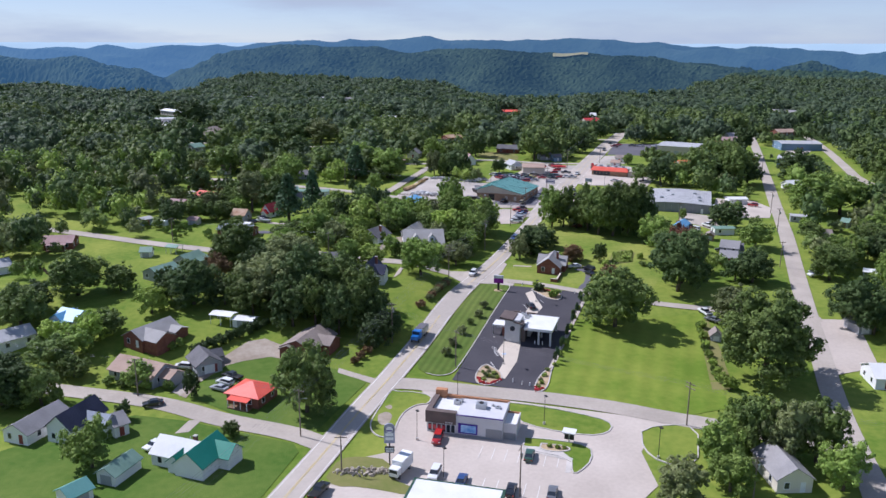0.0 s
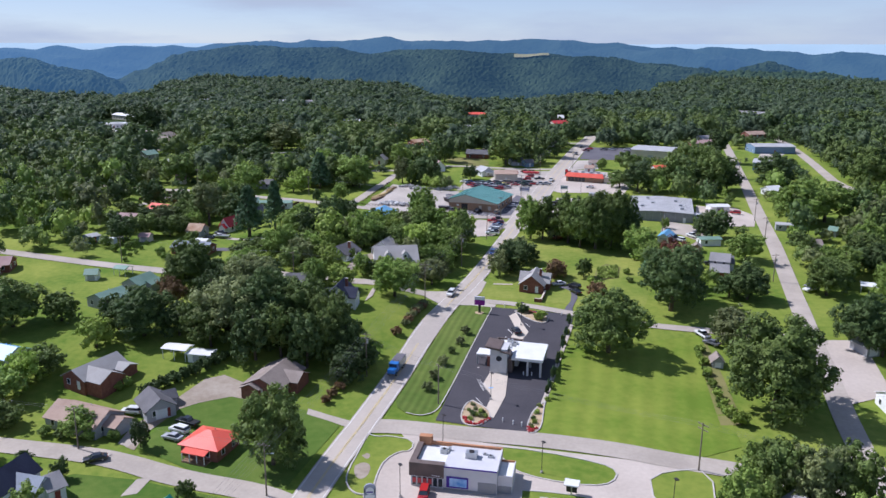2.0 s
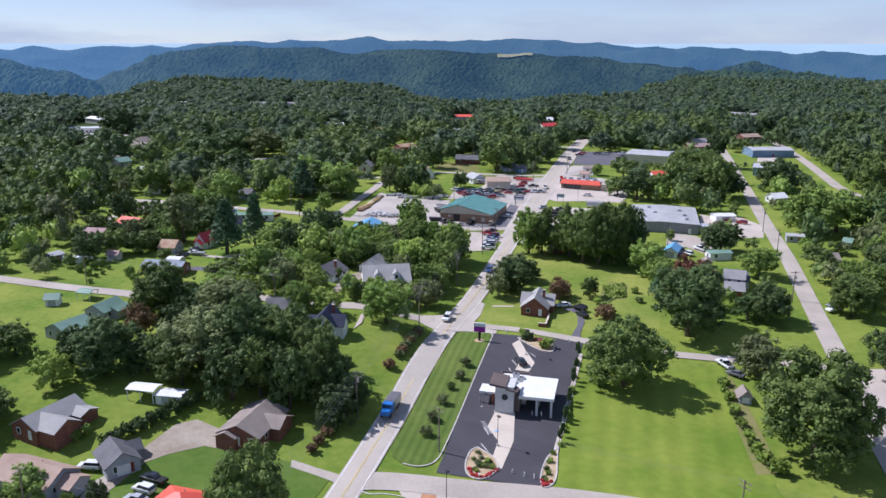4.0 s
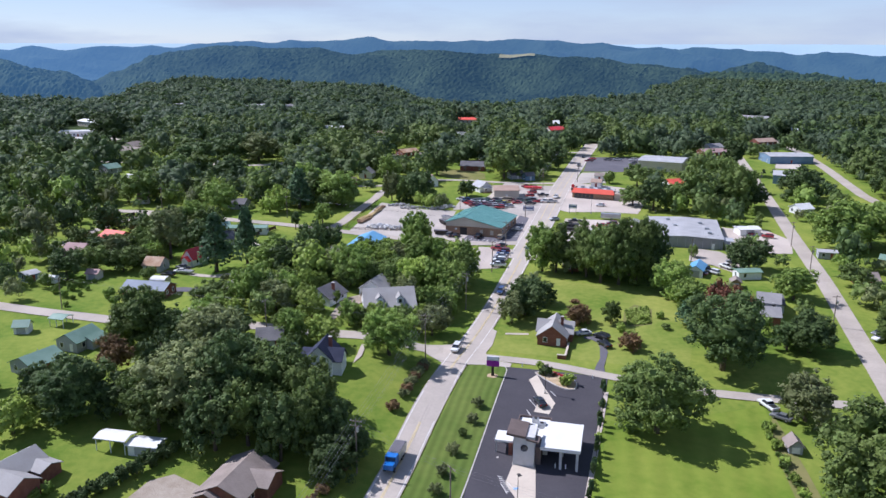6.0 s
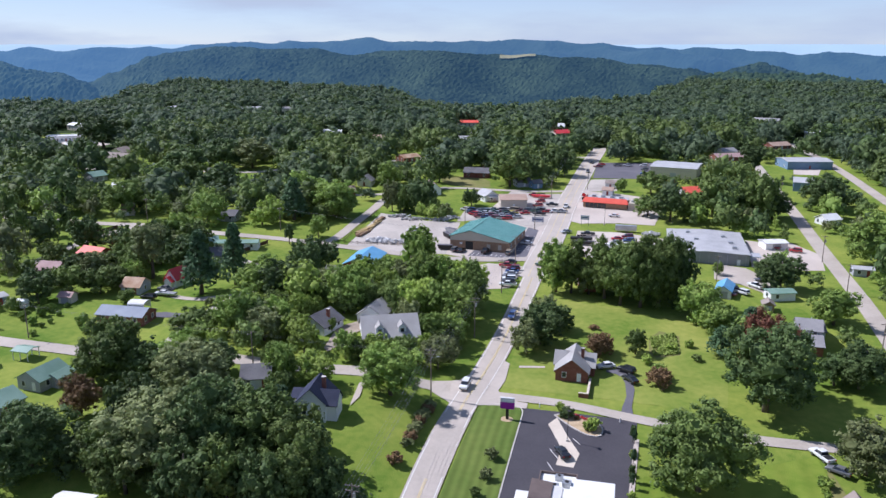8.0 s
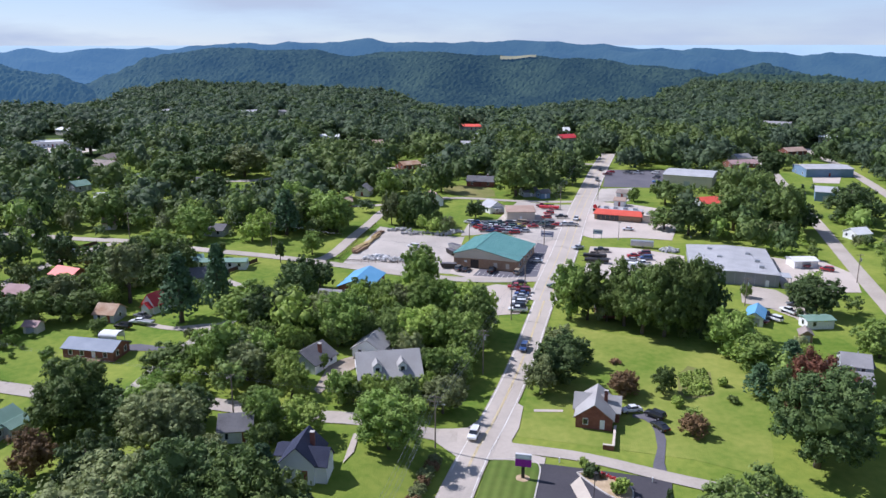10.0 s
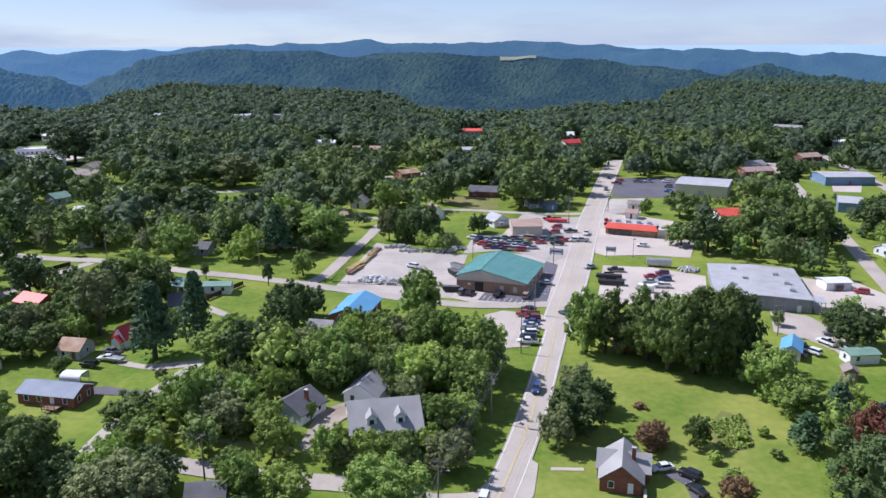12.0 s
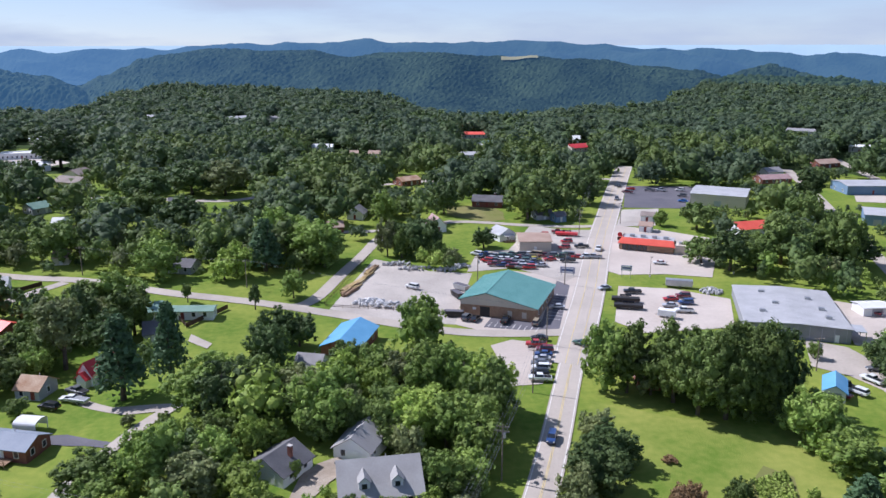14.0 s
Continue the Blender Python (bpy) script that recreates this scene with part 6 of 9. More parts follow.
ac_unit(rest, 11.0, 5.0, 4.45, 1.25); ac_unit(rest, 5.4, 6.0, 4.45, 0.8); ac_unit(rest, 14.6, 5.6, 4.45, 0.6); ac_unit(rest, 13.4, 6.4, 4.45, 0.45)
vb = bmesh.new()
tube(vb, (6.4, 6.8, 4.4), (6.4, 6.8, 5.4), 0.3, 0.3, 10)
part("vent_pipe", vb, METAL, rest)
CLEAR.append((8, 157, 14))

# drive-through menu boards and lane
menu = base("menu_board", 28.4, 152.4, -20, "white drive-through menu board with a small canopy", "menu board")
part("post", bmbox(-0.1, 0.1, -0.1, 0.1, -0.2, 2.6), METAL, menu)
part("canopy", bmbox(-1.4, 1.4, -1.2, 1.2, 2.6, 2.85, 0.03), R_WHITE, menu)
part("panel", bmbox(-1.0, 1.0, 0.12, 0.28, 0.7, 2.3), DARKTRIM, menu)
area("flower_bed", [(22.5, 151.8), (27.5, 150.8), (28.5, 148.8), (24.5, 148.2), (21.8, 149.6)], MULCH, "gravel bed with small shrubs by the drive-through", lift=0.2, kerb=0.1, keep=False, soft=2)
for a, b in ((24, 150.4), (25.6, 149.8), (27, 149.6)):
    tree(a, b, 1.3, 1.4, L_LIGHT, "bush", where="in a gravel bed")

# ---------- signs on poles ----------
sg = base("pole_sign", -8.9, 143.2, 0, "tall restaurant pole sign with a rounded panel", "sign")
b = bmesh.new(); tube(b, (0, 0, -0.3), (0, 0, 5.2), 0.16, 0.14, 10)
part("pole", b, DARKMETAL, sg)
pb = prism(bmesh.new(), ((-0.15, 5.0), (-0.15, 8.2), (0.15, 8.2), (0.15, 5.0)), 1.05)
tube(pb, (0, -0.15, 8.2), (0, 0.15, 8.2), 1.05, 1.05, 20)
sign_face = part("sign_panel", pb, SIGNGREY, sg)
ib = bmesh.new(); tube(ib, (0, -0.2, 7.9), (0, -0.15, 7.9), 0.7, 0.7, 18)
part("emblem", ib, TRIM, sign_face)
part("emblem_bar", bmbox(-0.55, 0.55, -0.24, -0.2, 7.6, 7.85), PURPLE, sign_face)
for k, z in enumerate((6.55, 5.65)):
    part("letter_bar", bmbox(-0.8, 0.8, -0.2, -0.15, z, z + 0.6), TRIM, sign_face)
lp = part("lower_panel", bmbox(-0.95, 0.95, -0.2, 0.2, 2.9, 4.2, 0.03), DARKMETAL, sg)
for z in (3.75, 3.4, 3.05):
    part("letter_bar", bmbox(-0.8, 0.8, -0.24, -0.2, z, z + 0.22), TRIM, lp)

sg = base("pole_sign", 20.2, 241.9, -17, "bank sign with white and magenta panels on a dark post", "sign")
part("post", bmbox(-0.3, 0.3, -0.25, 0.25, -0.3, 2.6), DARKMETAL, sg)
part("sign_panel", bmbox(-1.5, 1.5, -0.3, 0.3, 2.6, 4.1, 0.03), MAGENTA, sg, "magenta lower panel")
up = part("sign_panel", bmbox(-1.5, 1.5, -0.3, 0.3, 4.104, 5.1, 0.03), LIGHTWALL, sg, "pale upper panel")
part("letter_bar", bmbox(-1.2, 1.2, -0.34, -0.3, 4.35, 4.85), TRIM, up)
area("flower_bed", [(18.8, 241.2), (20.4, 240.2), (21.8, 241.6), (20.6, 243.2), (19.0, 242.8)], MULCH, "small mulched ring round the sign", lift=0.2, keep=False, soft=2)


def board_sign(x, y, rot, w, h, z0, label):
    g = base("roadside_sign", x, y, rot, label, "sign")
    for s in (-0.8, 0.8):
        part("post", bmbox(s * w / 2 - 0.08, s * w / 2 + 0.08, -0.08, 0.08, -0.2, z0 + h), METAL, g)
    p = part("sign_panel", bmbox(-w / 2, w / 2, -0.2, -0.08, z0, z0 + h, 0.02), SIGNGREY, g)
    rr = random.Random(int(x * 10))
    for k in range(3):
        part("letter_bar", bmbox(-w * rr.uniform(0.3, 0.45), w * rr.uniform(0.3, 0.45), -0.24, -0.2, z0 + h * (0.1 + 0.3 * k), z0 + h * (0.3 + 0.3 * k)), TRIM if k != 1 else paint("blue"), p)


board_sign(60.2, 411.5, -20, 5.0, 2.2, 1.0, "wide blue and white banner board by the car lot")
board_sign(79.5, 408.0, -20, 3.6, 1.8, 2.6, "grey-blue roadside sign on posts")

# ---------- the workshop with the teal roof ----------
shop = base("workshop", 35.6, 384.6, -24, "brick workshop with a large teal metal roof", "workshop")
WX0, WX1, WXR, WY = -11.4, 11.4, -3.6, 13.0
wb = bmesh.new()
prof = ((WX0, -1), (WX1, -1), (WX1, 3.7), (WXR, 6.9), (WX0, 4.5))
ends = [[wb.verts.new((x, s * (WY - 0.4), z)) for x, z in prof] for s in (-1, 1)]
wb.faces.new(ends[0]); wb.faces.new(ends[1][::-1])
for i in range(5):
    wb.faces.new((ends[0][i], ends[1][i], ends[1][(i + 1) % 5], ends[0][(i + 1) % 5]))
bmesh.ops.recalc_face_normals(wb, faces=wb.faces)
part("wall", wb, TANBRICK, shop)
gb = bmesh.new()
gf = [(WX0 + 0.05, 3.0), (WX0 + 0.05, 4.45), (WXR, 6.85), (WX1 - 0.05, 3.65), (WX1 - 0.05, 3.3), (0.0, 3.4)]
fr = [gb.verts.new((x, -WY + 0.33, z)) for x, z in gf]
bk = [gb.verts.new((x, -WY + 0.395, z)) for x, z in gf]
gb.faces.new(fr); gb.faces.new(bk[::-1])
for i in range(len(gf)):
    j = (i + 1) % len(gf)
    gb.faces.new((fr[i], bk[i], bk[j], fr[j]))
bmesh.ops.recalc_face_normals(gb, faces=gb.faces)
part("gable_panel", gb, BEIGE, shop, "beige sheet-metal gable")
for (xa, za), (xb, zb) in (((WX0 - 0.5, 4.5), (WXR, 7.1)), ((WXR, 7.1), (WX1 + 0.6, 3.75))):
    rb = bmesh.new()
    n = max(4, int(abs(xb - xa) / 0.9))
    slab(rb, [(xa, -WY, za + 0.1), (xb, -WY, zb + 0.1), (xb, WY, zb + 0.1), (xa, WY, za + 0.1)], 0.14)
    bmesh.ops.recalc_face_normals(rb, faces=rb.faces)
    slope = part("roof", rb, R_TEAL, shop, "teal standing-seam roof slope")
    for k in range(int(2 * WY / 1.3)):
        yk = -WY + 0.6 + 1.3 * k
        sb = slab(bmesh.new(), [(xa, yk - 0.05, za + 0.16), (xb, yk - 0.05, zb + 0.16), (xb, yk + 0.05, zb + 0.16), (xa, yk + 0.05, za + 0.16)], 0.07)
        bmesh.ops.recalc_face_normals(sb, faces=sb.faces)
        part("seam", sb, R_TEAL, slope)
part("ridge_cap", bmbox(WXR - 0.2, WXR + 0.2, -WY, WY, 7.2, 7.3), R_TEAL, shop)
# near-black panel paints the shade inside the open doorway
part("doorway_dark_panel", bmbox(-5.3, -2.4, -WY + 0.27, -WY + 0.38, -0.5, 2.9), DARKTRIM, shop, "dark panel for the shade inside the open door")
for xa, xb in ((3.0, 4.3), (7.3, 8.6)):
    part("boarded_window", bmbox(xa, xb, -WY + 0.27, -WY + 0.38, 0.6, 2.4), BEIGE, shop)
part("notice", bmbox(-7.6, -6.6, -WY + 0.27, -WY + 0.38, 1.7, 2.4), TRIM, shop)
for k in range(4):
    window(shop, WX1 + 0.02, -9 + 5.6 * k, 1.8, 90, 1.3, 1.2)
CLEAR.append((35.6, 384.6, 19))

# ---------- the grey warehouse ----------
ware = base("warehouse", 115.2, 367.7, -18.5, "long grey metal warehouse with a pale low-pitched roof", "warehouse", z=2.5)
HX, HY = 13.6, 17.5
part("wall", bmbox(-HX, HX, -HY, HY, -1.5, 3.9), GREYPANEL, ware)
rb = bmesh.new()
for s in (-1, 1):
    slab(rb, [(s * (HX + 0.3), -HY - 0.3, 3.95), (0, -HY - 0.3, 4.55), (0, HY + 0.3, 4.55), (s * (HX + 0.3), HY + 0.3, 3.95)], 0.2)
bmesh.ops.recalc_face_normals(rb, faces=rb.faces)
deck = part("roof", rb, R_SILVER, ware, "pale ribbed metal roof")
for k in range(27):
    yk = -HY + 0.6 + 1.32 * k
    for s in (-1, 1):
        sb = slab(bmesh.new(), [(s * (HX + 0.3), yk - 0.04, 3.975), (0, yk - 0.04, 4.575), (0, yk + 0.04, 4.575), (s * (HX + 0.3), yk + 0.04, 3.975)], 0.06)
        bmesh.ops.recalc_face_normals(sb, faces=sb.faces)
        part("seam", sb, R_SILVER, deck)
gb = bmesh.new()
for s in (-1, 1):
    tri = [gb.verts.new(p) for p in ((-HX, s * HY, 3.89), (HX, s * HY, 3.89), (0, s * HY, 4.5))]
    gb.faces.new(tri)
part("gable", gb, GREYPANEL, ware)
for x, y in ((-6, 11), (-3.5, 0), (6.5, 6.5), (8.5, -3), (9, -10.5), (-8, -8)):
    part("roof_vent", bmbox(x - 0.8, x + 0.8, y - 0.6, y + 0.6, 4.1, 5.0, 0.05), METAL, ware)
for k in range(9):
    part("wall_rib", bmbox(-12.4 + 3.1 * k - 0.06, -12.4 + 3.1 * k + 0.06, -HY - 0.05, -HY, -1, 3.8), GREYSIDE, ware)
part("door", bmbox(9.5, 10.6, -HY - 0.06, -HY, -0.3, 2.0), TRIM, ware)
part("dock_canopy", bmbox(HX + 0.02, HX + 4.0, -HY + 1, -HY + 7, 2.9, 3.1), GREYSIDE, ware)
for yy in (-HY + 1.2, -HY + 6.8):
    part("post", bmbox(HX + 3.7, HX + 3.9, yy - 0.1, yy + 0.1, -1.0, 2.9), METAL, ware)
CLEAR.append((115.5, 367.6, 21))

# ---------- the red-roofed station ----------
stn = base("gas_station", 99.0, 443.8, -26, "low tan roadside store with a bright red mansard roof", "store")
part("wall", bmbox(-10, 10, -4.5, 4.5, -1, 3.1), TANBRICK, stn)
rb = bmesh.new()
slab(rb, [(-10.6, -5.6, 2.9), (10.6, -5.6, 2.9), (9.6, -3.6, 4.9), (-9.6, -3.6, 4.9)], 0.2)
slab(rb, [(-10.6, 4.6, 2.9), (-10.6, -5.6, 2.9), (-9.6, -3.6, 4.9), (-9.6, 4.6, 4.9)], 0.2)
bmesh.ops.recalc_face_normals(rb, faces=rb.faces)
part("mansard", rb, R_RED, stn, "bright red metal mansard")
part("flat_roof", bmbox(-9.6, 9.6, -3.6, 4.6, 4.0, 4.3), R_SILVER, stn)
for k in range(4):
    part("air_conditioner", bmbox(-7 + 4.2 * k, -5.2 + 4.2 * k, 0, 1.6, 4.3, 5.3, 0.04), METAL, stn)
for k in range(5):
    w_ = part("shop_window", bmbox(-9 + 1.9 * k, -7.3 + 1.9 * k, -4.58, -4.5, 0.4, 2.5), DARKTRIM, stn)
    part("pane", bmbox(-8.9 + 1.9 * k, -7.4 + 1.9 * k, -4.6, -4.57, 0.5, 2.4), PANE, w_)
part("annex", bmbox(10.3, 14.5, -4.0, 2.0, -1, 3.4), BEIGE, stn)
part("annex_vent", bmbox(11.5, 13.0, -2.2, -0.6, 3.4, 4.2, 0.04), METAL, stn)
CLEAR.append((99, 443.8, 13))
sg = base("pole_sign", 88.6, 446.2, -10, "round red sign above a dark panel on a pole", "sign")
b = bmesh.new(); tube(b, (0, 0, -0.3), (0, 0, 5.0), 0.12, 0.12, 8); part("pole", b, DARKMETAL, sg)
b = bmesh.new(); tube(b, (0, -0.15, 5.4), (0, 0.15, 5.4), 0.9, 0.9, 18); part("disc", b, R_CRIM, sg)
part("lower_panel", bmbox(-0.9, 0.9, -0.15, 0.15, 3.2, 4.4), DARKMETAL, sg)

# ---------- the neighbour of the restaurant ----------
nb = base("store", 2.6, 122.6, -14.5, "flat-roofed store with a white roof and green fascia", "store")
part("wall", bmbox(-8.4, 8.4, -8, 8, -1, 3.4), CREAM, nb)
part("roof", bmbox(-8.1, 8.1, -7.8, 7.8, 3.5, 3.62), R_WHITE, nb)
for a in ((-8.6, 8.6, 7.8, 8.2), (-8.6, 8.6, -8.2, -7.8), (-8.6, -8.1, -7.79, 7.79), (8.1, 8.6, -7.79, 7.79)):
    part("fascia", bmbox(*a, 2.6, 3.64), GREENFASCIA, nb, "dark green fascia")
CLEAR.append((2.6, 122.6, 12))


# ---------- single trees and shrubs ----------
tree(-67.7, 142.3, 11.1, 11.0, L_MAPLE)
tree(-98.5, 169.2, 12.4, 16.5, L_DEEP)
tree(-100.6, 170.4, 11.1, 14.8, L_DEEP)
tree(-96.7, 171.2, 10.0, 10.0, L_OAK)
tree(-68.9, 162.7, 4.9, 3.9, L_DEEP)
tree(-78.5, 168.7, 3.2, 3.7, L_DEEP)
tree(-43.5, 155.0, 4.1, 4.3, L_OAK)
tree(-57.4, 174.1, 7.6, 4.8, L_DEEP)
tree(-71.7, 180.2, 6.7, 8.9, L_MAPLE)
tree(-94.4, 194.8, 8.8, 11.8, L_MAPLE)
tree(-92.1, 201.8, 10.0, 10.9, L_LIGHT)
tree(-89.3, 206.3, 8.6, 11.0, L_OAK)
tree(-102.9, 202.3, 7.0, 9.3, L_LIGHT)
tree(-82.0, 219.7, 9.3, 10.7, L_LIGHT)
tree(-115.2, 210.5, 13.1, 17.5, L_OAK)
tree(-116.5, 220.1, 10.6, 14.1, L_DEEP)
tree(-109.0, 233.2, 14.6, 18.6, L_OAK)
tree(-97.3, 236.7, 9.3, 12.4, L_OAK)
tree(-71.6, 226.0, 14.6, 18.2, L_DEEP)
tree(-79.6, 230.0, 11.4, 11.8, L_DEEP)
tree(-69.8, 247.1, 9.8, 9.3, L_RUST)
tree(-71.7, 259.8, 11.1, 10.8, L_OAK)
tree(-68.0, 264.4, 16.7, 18.7, L_OAK)
tree(-48.2, 222.2, 17.8, 21.1, L_OLIVE)
tree(-39.1, 222.2, 19.8, 20.1, L_DEEP)
tree(-30.0, 222.8, 18.3, 19.2, L_OAK)
tree(-20.9, 213.5, 18.1, 16.7, L_OAK)
tree(-45.6, 251.0, 12.2, 14.3, L_OLIVE)
tree(-48.2, 251.4, 12.3, 16.4, L_OLIVE)
tree(-54.7, 234.0, 14.9, 13.6, L_DEEP)
tree(-16.6, 210.5, 14.6, 10.5, L_DEEP)
tree(-56.7, 223.5, 12.4, 11.3, L_OAK)
tree(-33.7, 213.8, 15.8, 14.2, L_OAK)
tree(-39.9, 212.2, 16.3, 14.2, L_DEEP)
tree(-26.7, 209.1, 16.7, 12.2, L_DEEP)
tree(-52.3, 218.0, 13.0, 12.8, L_OAK)
tree(-25.0, 222.1, 17.1, 14.6, L_OAK)
tree(-62.1, 225.2, 10.3, 11.4, L_DEEP)
tree(-44.7, 226.7, 15.7, 15.0, L_DEEP)
tree(-34.8, 227.6, 17.4, 14.9, L_DEEP)
tree(-29.0, 166.1, 18.0, 15.5, L_OAK)
tree(-4.6, 249.8, 13.0, 16.1, L_MAPLE)
tree(51.6, 214.6, 18.4, 21.0, L_OAK)
tree(77.3, 241.6, 22.3, 23.9, L_DEEP)
tree(82.1, 183.3, 25.1, 27.2, L_OAK)
tree(120.7, 320.8, 12.6, 16.8, L_DEEP)
tree(104.8, 251.1, 12.0, 15.3, L_DEEP)
tree(99.9, 253.2, 9.1, 10.9, L_DEEP)
tree(120.7, 290.0, 11.2, 15.0, L_MAPLE)
tree(85.7, 217.2, 11.9, 14.5, L_OLIVE)
tree(86.7, 299.0, 10.9, 12.9, L_MAPLE)
tree(35.3, 282.4, 12.2, 14.1, L_DEEP)
tree(30.5, 276.3, 9.9, 8.1, L_OLIVE)
tree(48.5, 273.6, 7.0, 7.3, L_RUST)
tree(56.8, 142.2, 11.5, 11.0, L_MAPLE)
tree(65.8, 148.5, 14.6, 14.2, L_OAK)
tree(71.1, 144.3, 14.7, 12.5, L_OLIVE)
tree(77.1, 144.3, 15.3, 13.0, L_OAK)
tree(45.4, 129.3, 10.6, 11.1, L_OLIVE)
tree(55.9, 133.7, 9.4, 10.3, L_MAPLE)
tree(77.5, 134.0, 10.8, 10.5, L_MAPLE)
tree(63.6, 150.6, 11.8, 11.4, L_MAPLE)
tree(120.0, 212.4, 16.7, 17.8, L_DEEP)
tree(131.5, 253.4, 13.0, 15.9, L_OAK)
tree(123.4, 209.7, 12.1, 13.8, L_DEEP)
tree(138.9, 263.4, 11.2, 14.3, L_OAK)
tree(146.9, 300.6, 8.4, 11.2, L_OAK)
tree(160.1, 283.3, 13.0, 15.5, L_OAK)
tree(167.1, 342.1, 21.3, 28.3, L_MAPLE)
tree(180.8, 347.1, 19.5, 26.1, L_MAPLE)
tree(197.2, 431.7, 18.4, 24.1, L_DEEP)
tree(249.1, 429.5, 25.9, 34.5, L_DEEP)
tree(240.5, 417.0, 23.0, 22.4, L_OAK)
tree(-79.3, 180.1, 2.7, 3.6, L_MAPLE)
tree(-75.5, 178.9, 2.2, 2.9, L_OAK)
tree(-53.2, 281.8, 9.9, 13.2, L_OAK)
tree(-43.1, 282.2, 12.8, 12.9, L_MAPLE)
tree(-35.8, 278.9, 10.0, 12.6, L_OLIVE)
tree(-27.6, 278.4, 8.7, 10.2, L_LIGHT)
tree(-33.4, 286.6, 10.4, 9.5, L_MAPLE)
tree(-39.1, 309.4, 13.5, 17.1, L_MAPLE)
tree(-35.3, 305.7, 14.4, 14.5, L_DEEP)
tree(-31.1, 315.9, 11.9, 12.4, L_OAK)
tree(6.2, 346.8, 17.5, 13.6, L_MAPLE)
tree(7.0, 318.7, 15.9, 15.4, L_MAPLE)
tree(14.6, 316.8, 15.2, 14.6, L_MAPLE)
tree(20.3, 312.4, 15.5, 14.3, L_LIGHT)
tree(1.9, 299.6, 12.1, 11.4, L_LIGHT)
tree(9.2, 299.2, 13.1, 12.7, L_MAPLE)
tree(14.8, 292.8, 12.5, 11.7, L_MAPLE)
tree(-2.2, 296.4, 7.3, 8.7, L_OAK)
tree(4.9, 286.3, 8.0, 8.3, L_OAK)
tree(9.2, 281.9, 8.6, 10.4, L_OAK)
tree(11.7, 281.9, 6.3, 8.1, L_MAPLE)
tree(-24.9, 295.6, 6.8, 7.5, L_LIGHT)
tree(-10.0, 301.6, 8.7, 8.9, L_OAK)
tree(-16.5, 297.4, 7.3, 8.7, L_OAK)
tree(-23.2, 304.6, 7.6, 9.1, L_OAK)
tree(-31.1, 356.1, 11.1, 10.1, L_DEEP)
tree(-25.0, 354.9, 9.9, 10.0, L_DEEP)
tree(-51.2, 328.3, 21.4, 8.2, L_PINE, "pine")
tree(-60.3, 322.1, 21.0, 11.0, L_PINE, "pine")
tree(-72.5, 349.0, 13.1, 13.6, L_DEEP)
tree(-69.8, 363.8, 14.8, 14.3, L_OAK)
tree(-79.9, 341.9, 20.5, 11.3, L_OLIVE, "tall")
tree(-89.9, 347.8, 11.8, 10.4, L_OAK)
tree(-96.0, 354.0, 6.2, 7.0, L_OAK)
tree(-83.2, 364.1, 15.0, 11.0, L_DEEP)
tree(-78.9, 382.0, 13.0, 17.4, L_MAPLE)
tree(-86.0, 377.3, 12.4, 13.5, L_OAK)
tree(-76.6, 413.7, 13.9, 18.5, L_MAPLE)
tree(-50.9, 413.9, 12.7, 12.7, L_LIGHT)
tree(-54.3, 410.4, 9.8, 10.5, L_LIGHT)
tree(-40.5, 383.4, 8.4, 3.9, L_DEEP, "tall")
tree(-30.3, 394.3, 9.7, 9.3, L_MAPLE)
tree(-26.0, 431.7, 18.2, 24.3, L_MAPLE)
tree(-39.9, 449.1, 17.6, 23.5, L_MAPLE)
tree(-22.9, 427.9, 12.9, 15.2, L_MAPLE)
tree(-61.4, 389.2, 6.3, 3.3, L_OAK, "tall")
tree(6.6, 442.7, 15.2, 16.1, L_DEEP)
tree(12.3, 438.4, 18.2, 15.9, L_DEEP)
tree(-0.4, 490.0, 16.7, 15.8, L_MAPLE)
tree(36.5, 449.9, 8.8, 10.0, L_DEEP)
tree(25.8, 508.0, 17.9, 14.0, L_DEEP)
tree(62.0, 495.5, 21.1, 22.8, L_OAK)
tree(93.8, 523.8, 16.9, 18.0, L_DEEP)
tree(70.2, 502.4, 18.4, 16.8, L_DEEP)
tree(48.8, 324.0, 19.2, 14.5, L_MAPLE)
tree(53.2, 322.2, 18.4, 13.5, L_OAK)
tree(58.4, 320.6, 13.2, 11.7, L_OLIVE)
tree(62.2, 316.3, 20.4, 16.6, L_OAK)
tree(65.3, 310.0, 21.4, 16.9, L_OAK)
tree(70.6, 307.6, 23.0, 18.7, L_OAK)
tree(76.6, 309.0, 24.2, 19.0, L_OAK)
tree(81.2, 309.4, 22.4, 15.0, L_DEEP)
tree(77.1, 317.1, 18.3, 17.8, L_OAK)
tree(71.0, 321.8, 15.7, 16.0, L_DEEP)
tree(63.9, 324.8, 13.6, 12.0, L_OAK)
tree(83.1, 296.7, 12.9, 13.4, L_MAPLE)
tree(85.4, 285.1, 10.2, 13.6, L_MAPLE)
tree(40.0, 299.7, 7.8, 8.2, L_OLIVE)
tree(41.2, 291.5, 9.0, 12.0, L_DEEP)
tree(34.0, 283.2, 7.9, 9.6, L_OLIVE)
tree(107.5, 338.0, 5.5, 4.5, L_OAK)
tree(123.2, 333.7, 8.1, 10.8, L_DEEP)
tree(111.9, 423.3, 10.5, 14.0, L_OAK)
tree(118.3, 413.8, 16.0, 19.4, L_DEEP)
tree(127.0, 412.6, 14.5, 17.3, L_OAK)
tree(139.8, 419.7, 20.3, 23.8, L_OAK)
tree(149.7, 418.5, 16.4, 21.8, L_DEEP)
